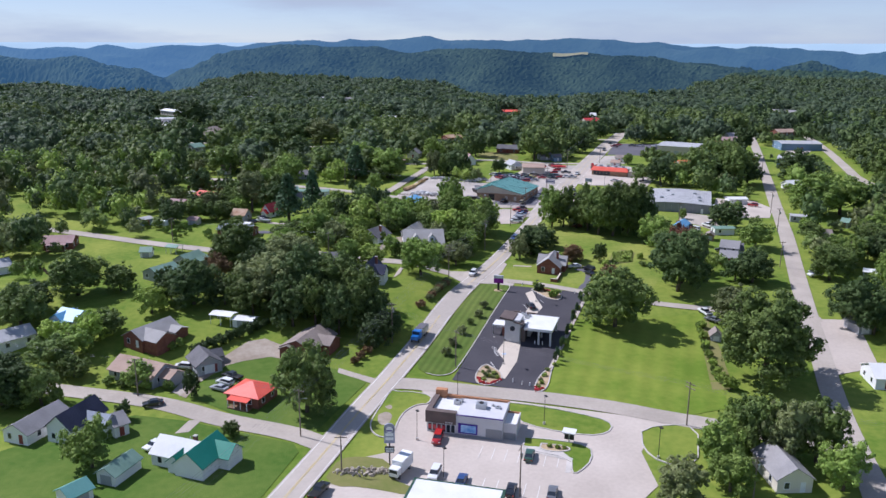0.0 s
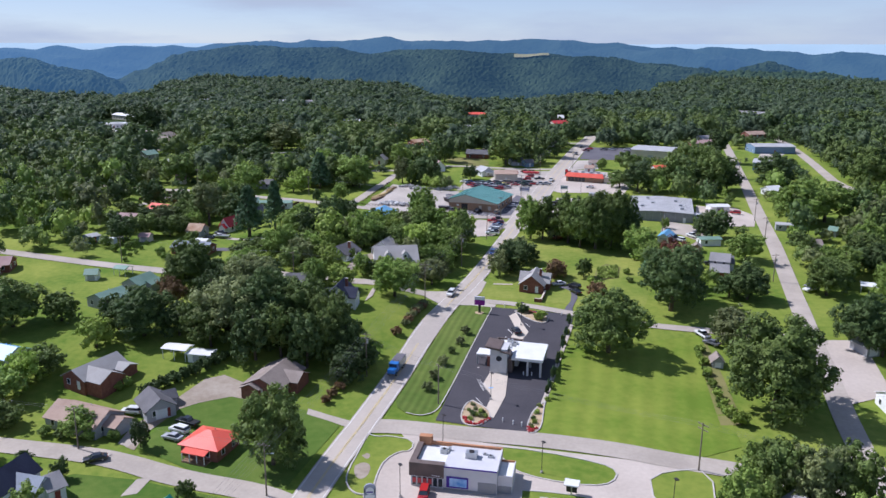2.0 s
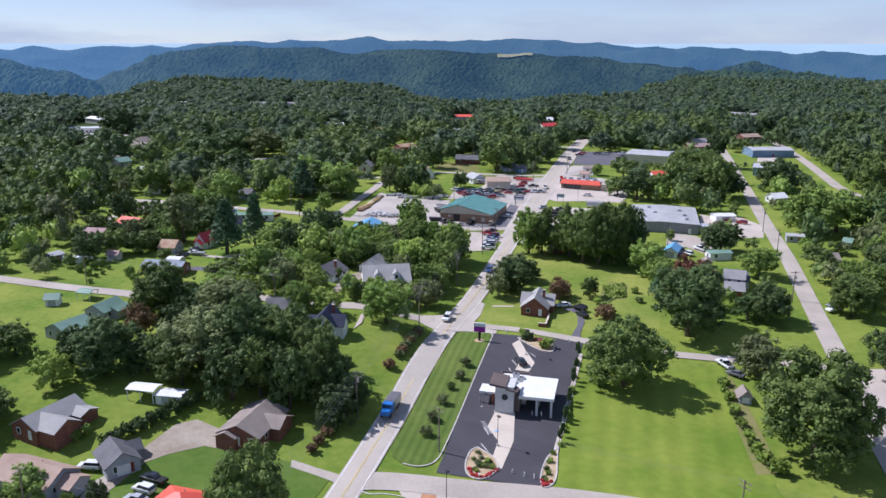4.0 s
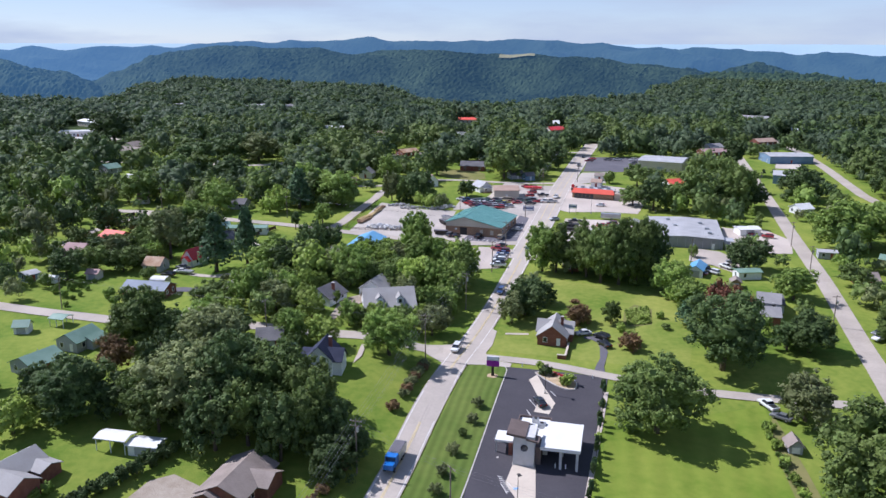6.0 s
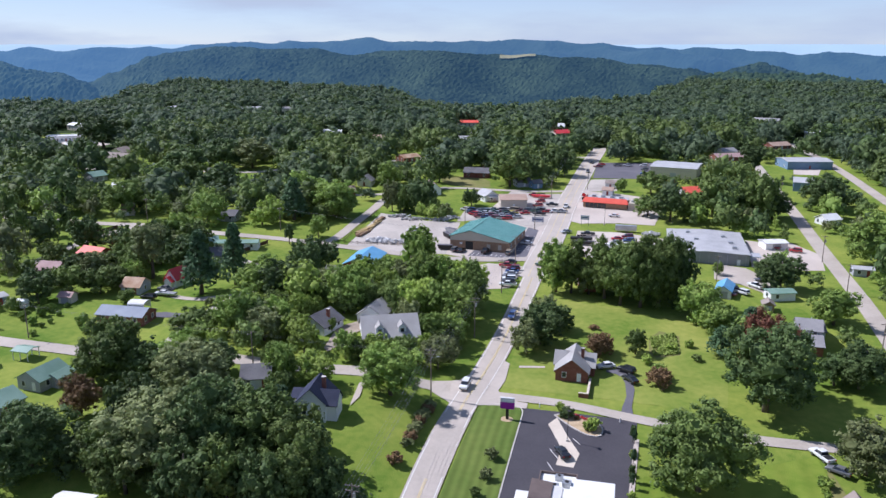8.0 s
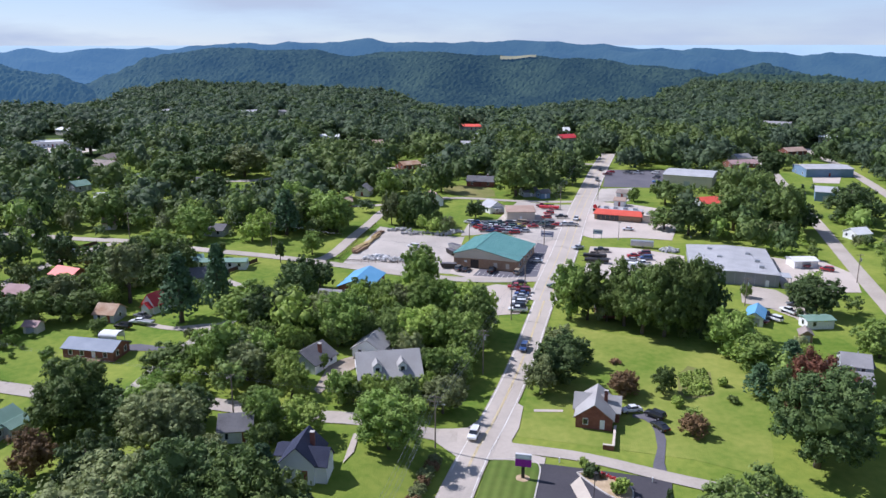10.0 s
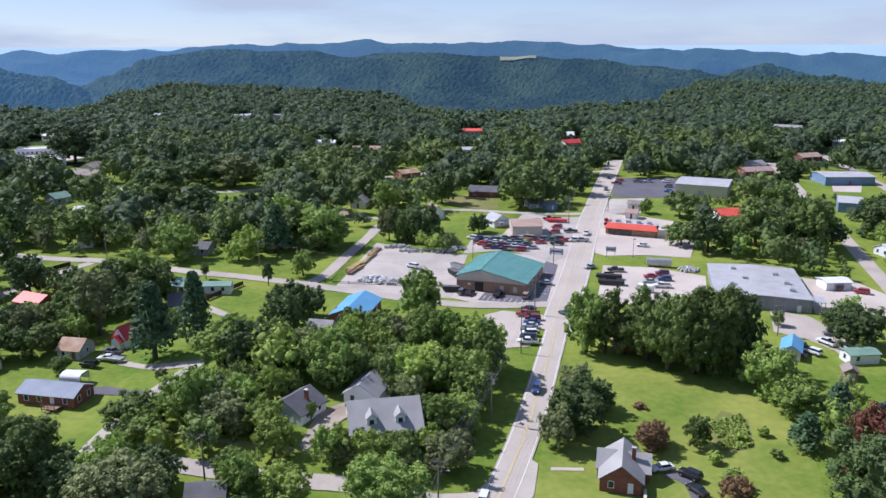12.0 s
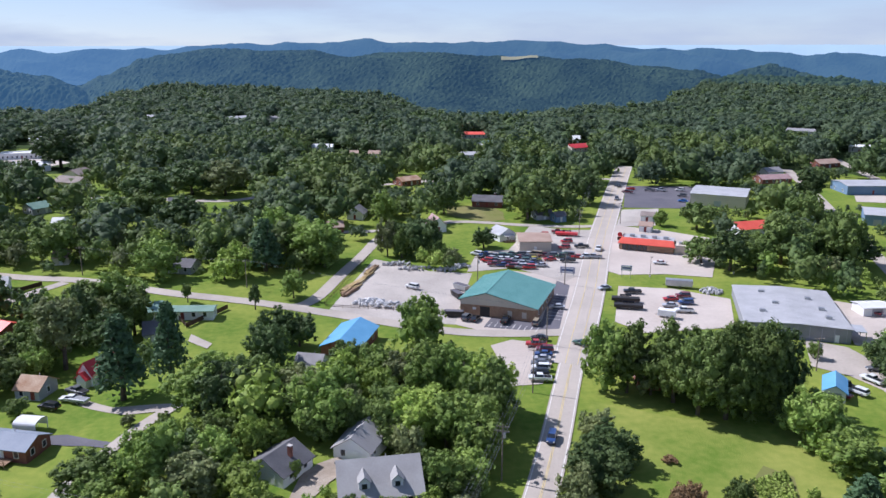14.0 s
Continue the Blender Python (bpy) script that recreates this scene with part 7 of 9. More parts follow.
tree(156.0, 411.1, 24.0, 20.4, L_OAK)
tree(167.9, 456.4, 21.3, 16.5, L_OAK)
tree(129.4, 471.4, 14.1, 16.8, L_OAK)
tree(116.8, 480.0, 7.5, 7.5, L_MAPLE)
tree(195.4, 502.3, 22.3, 14.5, L_DEEP, "tall")
tree(164.6, 415.0, 14.8, 19.7, L_DEEP)
tree(178.5, 452.5, 12.7, 16.6, L_OAK)
tree(-179.1, 565.0, 18.0, 23.9, L_DEEP)
tree(-193.8, 650.1, 24.7, 33.0, L_DEEP)
tree(-110.2, 476.0, 18.0, 24.0, L_OAK)
tree(-101.5, 484.4, 18.3, 24.3, L_OAK)
tree(-83.1, 474.2, 17.5, 23.3, L_DEEP)
tree(-115.3, 435.8, 17.1, 21.6, L_OAK)
tree(-114.2, 449.5, 11.2, 15.0, L_OLIVE)
tree(-111.1, 528.2, 18.7, 25.0, L_DEEP)
tree(-94.8, 551.0, 19.0, 25.4, L_DEEP)
tree(-78.4, 548.8, 18.8, 25.1, L_OLIVE)
tree(-53.6, 471.6, 15.1, 17.8, L_DEEP)
tree(-42.5, 421.5, 19.8, 11.9, L_PINE, "pine")
tree(52.3, 291.6, 1.4, 4.1, L_RUST, "bush", where="in a row along the verge")
tree(49.9, 275.5, 5.9, 7.7, L_RUST)
tree(58.7, 274.4, 7.7, 6.7, L_OAK)
tree(72.8, 269.1, 2.2, 3.0, L_OAK)
tree(59.7, 259.4, 4.4, 5.8, L_MAPLE)
tree(58.3, 255.7, 5.2, 6.9, L_RUST)
tree(92.2, 281.4, 9.8, 8.5, L_PINE, "pine")
tree(80.2, 272.0, 8.7, 7.1, L_PINE, "pine")
tree(85.0, 286.6, 8.4, 11.3, L_LIGHT)
tree(-29.9, 333.0, 14.7, 13.3, L_DEEP)
tree(-30.6, 307.7, 12.9, 11.1, L_OAK)
tree(-15.8, 300.4, 13.6, 14.1, L_MAPLE)
tree(0.7, 322.6, 11.6, 11.1, L_OLIVE)
tree(7.9, 348.9, 15.2, 10.7, L_MAPLE)
tree(12.0, 323.0, 14.0, 14.0, L_MAPLE)
tree(19.3, 308.7, 15.9, 12.7, L_OAK)
tree(4.7, 302.9, 12.6, 15.1, L_LIGHT)
tree(15.0, 298.8, 13.8, 13.1, L_MAPLE)
tree(-4.2, 299.5, 10.0, 8.5, L_OAK)
tree(7.2, 280.8, 11.0, 11.0, L_MAPLE)
tree(10.9, 279.6, 5.9, 7.7, L_OLIVE)
tree(-25.1, 270.5, 8.7, 9.0, L_LIGHT)
tree(-15.1, 267.3, 8.6, 7.2, L_MAPLE)
tree(-2.3, 273.2, 5.1, 6.8, L_MAPLE)
tree(4.2, 276.2, 6.5, 7.6, L_LIGHT)
tree(-9.0, 273.6, 4.4, 3.4, L_DEEP)
tree(-29.1, 279.8, 7.7, 6.5, L_OAK)
tree(-19.2, 284.2, 4.3, 2.9, L_MAPLE)
tree(12.0, 285.1, 9.0, 10.6, L_MAPLE)
tree(-11.9, 266.5, 6.1, 6.0, L_OAK)
tree(-21.4, 254.0, 9.2, 10.8, L_LIGHT)
tree(-28.9, 255.7, 10.2, 8.9, L_MAPLE)
tree(-26.6, 236.0, 9.8, 6.9, L_PINE, "pine")
tree(-18.8, 228.3, 7.6, 4.6, L_PINE, "pine")
tree(-37.6, 242.2, 7.4, 8.5, L_OLIVE)
tree(-68.0, 266.4, 12.1, 14.1, L_OAK)
tree(-58.6, 260.6, 10.5, 13.4, L_DEEP)
tree(-51.5, 259.8, 12.6, 11.9, L_MAPLE)
tree(-50.8, 277.5, 7.7, 10.3, L_MAPLE)
tree(-43.5, 259.6, 8.3, 10.7, L_DEEP)
tree(-103.1, 343.3, 9.9, 13.2, L_DEEP)
tree(-91.6, 327.0, 9.2, 12.2, L_OAK)
tree(-90.1, 334.0, 8.1, 10.7, L_OAK)
tree(-80.8, 317.3, 4.5, 6.0, L_OAK)
tree(-89.6, 357.4, 13.3, 13.6, L_OAK)
tree(-90.4, 346.1, 8.4, 9.2, L_DEEP)
tree(-112.0, 377.0, 14.3, 14.1, L_DEEP)
tree(-117.5, 358.3, 9.7, 10.2, L_OAK)
tree(-99.7, 169.6, 13.5, 16.4, L_DEEP)
tree(-90.3, 169.1, 11.0, 11.2, L_OAK)
tree(-96.9, 188.2, 10.1, 13.5, L_OAK)
tree(-89.4, 184.4, 6.2, 8.3, L_OAK)
tree(-16.0, 203.2, 10.2, 11.6, L_DEEP)
tree(-12.5, 209.3, 7.6, 8.5, L_DEEP)
tree(81.2, 250.1, 21.6, 16.0, L_RED)
tree(-20.7, 192.3, 2.5, 3.3, L_RUST, "bush", where="in a row along the verge")
tree(-19.4, 195.4, 2.6, 3.4, L_RUST, "bush", where="in a row along the verge")
tree(-17.9, 198.4, 2.6, 3.6, L_RUST, "bush", where="in a row along the verge")
tree(-16.2, 201.8, 2.5, 3.4, L_OLIVE, "bush", where="in a row along the verge")
tree(-14.7, 205.2, 2.6, 3.6, L_RUST, "bush", where="in a row along the verge")
tree(-4.2, 224.9, 2.9, 4.0, L_RUST, "bush", where="in a row along the verge")
for x, y, h, w, leaf in ((-0.5, 441.0, 15.0, 9.5, L_OLIVE), (4.6, 438.0, 13.0, 9.0, L_OAK), (10.5, 436.0, 12.0, 8.5, L_DEEP), (16.8, 432.5, 9.0, 8.0, L_OAK), (22.5, 428.0, 6.5, 7.0, L_OLIVE),
                         (-40.4, 427.0, 9.5, 9.0, L_DEEP), (-31.4, 420.5, 9.0, 9.0, L_OAK), (-24.5, 431.0, 8.0, 7.0, L_OAK)):
    tree(x, y, h, w, leaf, where="at the edge of the gravel yard")
hedge_rng = random.Random(77)
for p in resample([(75.9, 216.0), (74.2, 207.0), (73.1, 201.0), (72.0, 195.0), (71.2, 188.0), (70.7, 180.0)], 1.55):
    tree(p.x + hedge_rng.uniform(-0.5, 0.5), p.y, hedge_rng.uniform(1.0, 2.0), hedge_rng.uniform(1.6, 2.4), hedge_rng.choice((L_MAPLE, L_LIGHT, L_OAK)), "bush", where="in an overgrown hedge by the field")
area("gravel_strip", [(45.9, 231.6), (45.0, 232.0), (28.4, 187.6), (29.4, 187.2)], CONCRETE, "pale gravel strip along the bank's lot", lift=0.16, keep=False)
for k in range(6):                                             # clipped conifers and low shrubs in turn along the bank's lot
    tree(44.4 - 2.45 * k, 230.2 - 7.1 * k, 3.6 + 0.3 * (k % 2), 1.2, L_PINE, "tall", where="beside the bank's lot")
    tree(43.2 - 2.45 * k, 226.7 - 7.1 * k, 1.3, 1.7, L_LIGHT, "bush", where="beside the bank's lot")
for k in range(9):                                             # a clipped hedge beside the highway
    tree(-1.7 + 0.72 * k, 230.6 + 2.05 * k, 2.2 + 0.2 * (k % 3), 3.7 + 0.3 * (k % 2), L_RUST if k % 3 == 1 else L_OLIVE, "bush", where="in a clipped hedge along the verge")
tree(-62.6, 196.0, 3.5, 4.1, L_DEEP, "bush", where="in a garden border")
tree(-61.0, 197.7, 3.5, 4.1, L_DEEP, "bush", where="in a garden border")
tree(-59.4, 199.7, 3.8, 4.4, L_DEEP, "bush", where="in a garden border")
tree(-57.4, 201.2, 3.8, 4.4, L_DEEP, "bush", where="in a garden border")
tree(-55.5, 203.3, 3.9, 4.5, L_DEEP, "bush", where="in a garden border")
tree(-53.4, 205.2, 3.9, 4.5, L_DEEP, "bush", where="in a garden border")
tree(-51.5, 207.5, 3.9, 4.5, L_DEEP, "bush", where="in a garden border")
tree(-49.5, 209.5, 3.7, 4.2, L_DEEP, "bush", where="in a garden border")
tree(-47.6, 211.5, 3.1, 3.6, L_DEEP, "bush", where="in a garden border")
tree(76.3, 213.9, 2.6, 3.1, L_LIGHT, "bush", where="in a garden border")
tree(74.8, 207.6, 2.6, 3.0, L_LIGHT, "bush", where="in a garden border")
tree(73.7, 201.9, 2.5, 2.9, L_LIGHT, "bush", where="in a garden border")
tree(72.7, 196.3, 2.5, 2.9, L_LIGHT, "bush", where="in a garden border")
tree(72.0, 191.2, 2.7, 3.1, L_LIGHT, "bush", where="in a garden border")
tree(71.7, 186.7, 2.6, 3.1, L_LIGHT, "bush", where="in a garden border")
tree(71.3, 182.3, 3.1, 3.6, L_LIGHT, "bush", where="in a garden border")
tree(71.7, 177.8, 4.3, 5.0, L_LIGHT, "bush", where="in a garden border")
tree(-69.2, 177.8, 3.1, 3.8, L_MAPLE, "bush", where="in a garden border")
tree(-69.8, 198.8, 2.7, 3.2, L_MAPLE, "bush", where="in a garden border")
tree(-68.1, 200.6, 2.7, 3.2, L_MAPLE, "bush", where="in a garden border")
tree(-63.9, 177.5, 3.0, 3.5, L_MAPLE, "bush", where="in a garden border")
tree(-75.9, 180.7, 2.5, 3.0, L_MAPLE, "bush", where="in a garden border")
tree(-87.4, 171.2, 4.9, 3.3, L_MAPLE, "bush", where="in a garden border")
tree(-99.1, 192.4, 3.2, 3.9, L_MAPLE, "bush", where="in a garden border")
tree(-98.1, 299.0, 1.7, 2.1, L_MAPLE, "bush", where="in a garden border")
tree(-96.9, 301.8, 1.7, 2.1, L_MAPLE, "bush", where="in a garden border")
tree(-96.7, 307.5, 1.7, 2.1, L_MAPLE, "bush", where="in a garden border")
tree(-96.9, 314.5, 1.8, 2.2, L_MAPLE, "bush", where="in a garden border")
tree(-97.9, 293.1, 1.9, 2.4, L_MAPLE, "bush", where="in a garden border")
tree(-88.8, 304.7, 2.0, 2.4, L_MAPLE, "bush", where="in a garden border")
tree(-84.5, 294.1, 3.5, 4.3, L_MAPLE, "bush", where="in a garden border")
tree(-105.3, 305.1, 3.4, 4.3, L_MAPLE, "bush", where="in a garden border")
tree(-101.1, 301.0, 3.0, 3.8, L_MAPLE, "bush", where="in a garden border")
tree(-101.3, 307.6, 3.5, 4.3, L_MAPLE, "bush", where="in a garden border")
tree(-87.8, 300.3, 3.7, 4.5, L_MAPLE, "bush", where="in a garden border")
tree(-100.5, 311.1, 3.1, 3.9, L_MAPLE, "bush", where="in a garden border")
tree(-11.6, 276.3, 2.7, 3.0, L_MAPLE, "bush", where="in a garden border")
tree(-6.6, 274.9, 3.1, 3.4, L_MAPLE, "bush", where="in a garden border")
tree(-3.3, 275.5, 3.1, 3.4, L_MAPLE, "bush", where="in a garden border")
tree(0.1, 277.3, 3.0, 3.3, L_MAPLE, "bush", where="in a garden border")
tree(-13.4, 278.6, 2.5, 2.8, L_MAPLE, "bush", where="in a garden border")
tree(-9.4, 275.4, 2.2, 2.5, L_MAPLE, "bush", where="in a garden border")
tree(59.8, 268.3, 3.0, 3.5, L_LIGHT, "bush", where="in a garden border")
tree(68.6, 275.8, 2.6, 3.0, L_LIGHT, "bush", where="in a garden border")
tree(74.1, 277.5, 2.6, 3.0, L_LIGHT, "bush", where="in a garden border")
tree(44.2, 230.8, 4.3, 1.4, L_DEEP, "tall")
tree(40.1, 218.1, 4.1, 1.4, L_DEEP, "tall")
tree(36.5, 207.1, 3.9, 1.3, L_DEEP, "tall")
tree(34.0, 200.2, 3.8, 1.3, L_DEEP, "tall")
tree(31.1, 192.5, 3.7, 1.2, L_DEEP, "tall")
tree(38.6, 213.1, 1.8, 2.1, L_LIGHT, "bush", where="in a garden border")
tree(35.3, 203.4, 1.7, 2.0, L_LIGHT, "bush", where="in a garden border")
tree(33.0, 196.8, 1.7, 1.9, L_LIGHT, "bush", where="in a garden border")
tree(42.6, 225.5, 1.7, 1.9, L_LIGHT, "bush", where="in a garden border")
tree(13.7, 184.7, 1.4, 1.5, L_LIGHT, "bush", where="in a garden border")
tree(14.9, 185.9, 1.6, 1.8, L_LIGHT, "bush", where="in a garden border")
tree(15.7, 183.8, 1.4, 1.5, L_LIGHT, "bush", where="in a garden border")
tree(12.3, 182.8, 1.1, 1.3, L_LIGHT, "bush", where="in a garden border")
tree(26.2, 180.8, 1.4, 1.5, L_LIGHT, "bush", where="in a garden border")
tree(27.7, 185.2, 1.4, 1.5, L_LIGHT, "bush", where="in a garden border")
tree(28.8, 188.1, 1.2, 1.3, L_LIGHT, "bush", where="in a garden border")
tree(25.4, 178.3, 1.2, 1.2, L_LIGHT, "bush", where="in a garden border")
tree(32.5, 244.4, 2.8, 3.0, L_LIGHT, "bush", where="in a garden border")
tree(36.5, 235.8, 3.1, 3.5, L_LIGHT, "bush", where="in a garden border")
tree(12.8, 220.5, 2.9, 2.9, L_OLIVE)
tree(10.2, 215.7, 2.2, 2.2, L_OAK)
tree(7.6, 209.5, 2.9, 3.0, L_OLIVE)
tree(5.0, 202.6, 2.9, 3.0, L_OLIVE)
tree(14.9, 226.9, 3.0, 3.1, L_OLIVE)
tree(3.1, 196.9, 2.9, 3.0, L_OLIVE)


# ---------- parked and passing vehicles ----------
for x, y, r, c, k, wh in (
        (-64.8, 169.0, 112, "black", "sedan", "on the side street"), (0.7, 153.0, 170, "red", "suv", "parked at the restaurant"), (0.1, 138.8, 165, "white", "suv", "in the restaurant car park"),
        (5.2, 136.4, -14, "blue", "sedan", "in the restaurant car park"), (19.3, 145.9, -14, "green", "sedan", "in the restaurant car park"), (14.4, 133.0, -14, "black", "sedan", "in the restaurant car park"),
        (22.0, 132.0, -14, "grey", "sedan", "in the restaurant car park"), (-58.2, 150.2, 150, "white", "sedan", "beside a white house"), (-51.0, 180.2, 60, "white", "suv", "behind the red-roofed house"),
        (-50.0, 183.4, 60, "black", "pickup", "behind the red-roofed house"), (-51.6, 177.0, 65, "silver", "sedan", "behind the red-roofed house"), (-21.5, 132.5, -20, "black", "pickup", "at the highway's edge"),
         (28.9, 227.2, 10, "black", "sedan", "parked behind the bank"),
        (48.6, 266.4, 100, "white", "sedan", "beside the brick house"), (53.0, 263.6, 40, "black", "suv", "on the drive of the brick house"), (52.4, 258.6, 20, "black", "sedan", "on the drive of the brick house"),
        (12.9, 258.0, 160, "white", "suv", "driving on the highway"), (79.9, 222.6, 10, "white", "pickup", "beside the lane"), (80.6, 217.8, 40, "grey", "sedan", "beside the lane"),
        (106.6, 286.0, 60, "black", "suv", "by a house"), (128.6, 257.6, 110, "white", "pickup", "beside the back road"), (130.5, 261.5, 110, "grey", "sedan", "beside the back road"),
        (-63.7, 188.6, 80, "white", "suv", "by a grey garage"),
        (32.3, 369.6, -24, "black", "pickup", "at the workshop"), (40.8, 367.2, -24, "tan", "suv", "at the workshop"), (21.4, 372.6, -30, "grey", "suv", "at the workshop"), (23.8, 371.6, -30, "black", "sedan", "at the workshop"),
        (49.6, 379.6, 70, "silver", "sedan", "beside the workshop"), (6.9, 401.6, 50, "white", "suv", "in the gravel yard"),
        (39.4, 355.6, 80, "black", "sedan", "in a row by the highway"), (37.6, 351.2, 80, "red", "pickup", "in a row by the highway"), (39.2, 347.6, 80, "maroon", "suv", "in a row by the highway"),
        (38.2, 344.6, 80, "blue", "sedan", "in a row by the highway"), (37.2, 341.8, 80, "silver", "sedan", "in a row by the highway"), (36.2, 338.9, 80, "grey", "sedan", "in a row by the highway"),
        (35.8, 336.0, 80, "white", "suv", "in a row by the highway"), (35.0, 333.0, 80, "black", "suv", "in a row by the highway"), (34.4, 329.8, 80, "white", "pickup", "in a row by the highway"),
        (31.0, 301.0, 161, "blue", "suv", "driving on the highway"), (49.6, 351.0, 40, "green", "sedan", "turning off the highway"),
        (79.6, 443.0, 160, "white", "pickup", "driving through the shops"), (68.6, 396.0, 110, "silver", "sedan", "turning into the lot"), (113.0, 532.0, 160, "grey", "suv", "driving through the shops"), (124.0, 565.0, 160, "black", "sedan", "driving through the shops"),
        (76.5, 391.6, 80, "black", "pickup", "for sale in the lot"), (86.2, 384.0, 85, "red", "sedan", "in the concrete lot"), (91.2, 386.6, 85, "maroon", "suv", "in the concrete lot"),
        (84.0, 378.4, 80, "silver", "sedan", "in the concrete lot"), (89.8, 380.6, 85, "blue", "suv", "in the concrete lot"), (86.6, 373.6, 80, "white", "pickup", "in the concrete lot"),
        (96.2, 422.4, 70, "white", "sedan", "before the red-roofed store"),
        (123.3, 548.0, 70, "maroon", "pickup", "in the dark car park"), (136.4, 552.0, 60, "grey", "pickup", "in the dark car park"), (142.2, 551.6, 60, "silver", "pickup", "in the dark car park"), (127.8, 556.8, 60, "red", "sedan", "in the dark car park"),
        (147.9, 537.0, 70, "grey", "suv", "beside the metal shop"), (143.6, 524.6, 70, "bright_blue", "sedan", "beside the metal shop"), (152.0, 551.0, 60, "white", "suv", "beside the metal shop"),
        (-75.4, 320.0, 70, "black", "suv", "on a pale drive"), (-72.4, 323.8, 80, "white", "sedan", "on a pale drive"), (-72.2, 327.6, 60, "grey", "pickup", "on a pale drive"),
        (-115.3, 396.6, 60, "black", "suv", "by the lane"), (-2.7, 456.2, 20, "blue", "suv", "on the lane"),
        (105.4, 320.4, 20, "black", "pickup", "on the lawn behind the grove"), (101.8, 316.0, 30, "maroon", "sedan", "on the lawn behind the grove"), (106.4, 317.0, 30, "white", "suv", "on the lawn behind the grove"),
        (113.6, 323.0, 20, "white", "pickup", "on the curved drive"), (141.6, 368.0, 40, "maroon", "pickup", "in the warehouse yard"), (118.6, 329.4, 80, "grey", "sedan", "on the curved drive"), (148.0, 363.0, 60, "red", "suv", "in the warehouse yard")):
    car(x, y, r, c, k, wh, 0.3 if "highway" in wh else 0.22)

rng_c = random.Random(5)
for i in range(12):
    car(-318 + 10.0 * i + rng_c.uniform(-1, 1), 646 + 2.4 * i + rng_c.uniform(-3, 3), 15 + rng_c.uniform(-12, 12), rng_c.choice(("white", "white", "silver", "red", "black")), rng_c.choice(("van", "suv", "sedan", "pickup")), "parked before the shops")
COLS = ["white", "silver", "grey", "white", "maroon", "blue", "red", "green", "black", "tan", "silver", "white"]
for i in range(26):                                            # crowded used cars behind the workshop
    u, v = i % 7, i // 7
    car(32.5 + 2.9 * u + 1.5 * v + rng_c.uniform(-0.5, 0.5), 439.0 - 1.2 * u - 4.8 * v + rng_c.uniform(-0.5, 0.5), 75 + rng_c.uniform(-25, 25), rng_c.choice(COLS), rng_c.choice(("sedan", "sedan", "suv", "pickup")), "crowded in the used-car lot")
for i in range(11):
    car(45 + 3.0 * i + rng_c.uniform(-0.4, 0.4), 437.6 - 0.55 * i + rng_c.uniform(-1, 1), 80 + rng_c.uniform(-20, 20), rng_c.choice(COLS), rng_c.choice(("sedan", "suv", "pickup", "van")), "in the used-car lot")
for x, y, c in ((52, 429, "yellow"), (58, 430, "red"), (64, 427.5, "black"), (70, 470, "maroon"), (63, 466, "red"), (70, 455, "red"), (74, 447, "black"), (67, 446, "red")):
    car(x, y, 85 + rng_c.uniform(-20, 20), c, rng_c.choice(("sedan", "suv", "pickup")), "in the used-car lot")


def wheel_pair(g, half, y, r=0.5):
    for s in (-1, 1):
        t = bmesh.new()
        bmesh.ops.create_cone(t, cap_ends=True, segments=14, radius1=r, radius2=r, depth=0.34, matrix=pose(s * half, y, r, 0, 90, 0))
        w_ = part("wheel", t, TYRE, g)
        h = bmesh.new()
        bmesh.ops.create_cone(h, cap_ends=True, segments=10, radius1=r * 0.55, radius2=r * 0.55, depth=0.37, matrix=pose(s * half, y, r, 0, 90, 0))
        part("rim", h, RIM, w_)


dump = base("dump_truck", -4.3, 206.6, 161, "blue dump truck with a grey tipper on the highway", "truck", z=ground(-4.3, 206.6) + 0.26)
part("chassis", bmbox(-0.5, 0.5, -4.0, 3.6, 0.7, 1.0), DARKMETAL, dump)
part("bonnet", bmbox(-1.0, 1.0, 2.3, 4.0, 0.8, 1.9, 0.12), paint("bright_blue"), dump)
cab = part("cab", bmbox(-1.15, 1.15, 0.7, 2.4, 0.8, 2.9, 0.1), paint("bright_blue"), dump)
part("windscreen", bmbox(-0.95, 0.95, 2.38, 2.44, 1.95, 2.7), PANE, cab)
tb = bmesh.new()
prism(tb, ((-4.3, 1.0), (0.5, 1.0), (0.6, 2.9), (-4.5, 2.9)), 1.2)
part("tipper", tb, METAL, dump, "grey steel tipper body")
part("load_cover", bmbox(-1.1, 1.1, -4.3, 0.4, 2.9, 2.98), OLDTOP, dump)
for yy in (3.0, -1.9, -3.2):
    wheel_pair(dump, 1.0, yy)

trk = base("box_truck", -6.7, 140.0, 155, "white box truck parked in the restaurant car park", "truck", z=ground(-6.7, 140) + 0.2)
part("box", bmbox(-1.15, 1.15, -3.4, 1.2, 0.8, 3.2, 0.05), WHITE, trk)
cab = part("cab", bmbox(-1.0, 1.0, 1.25, 2.9, 0.6, 2.3, 0.15), WHITE, trk)
part("windscreen", bmbox(-0.85, 0.85, 2.7, 2.93, 1.4, 2.1), PANE, cab)
for yy in (2.1, -2.1):
    wheel_pair(trk, 0.95, yy, 0.42)


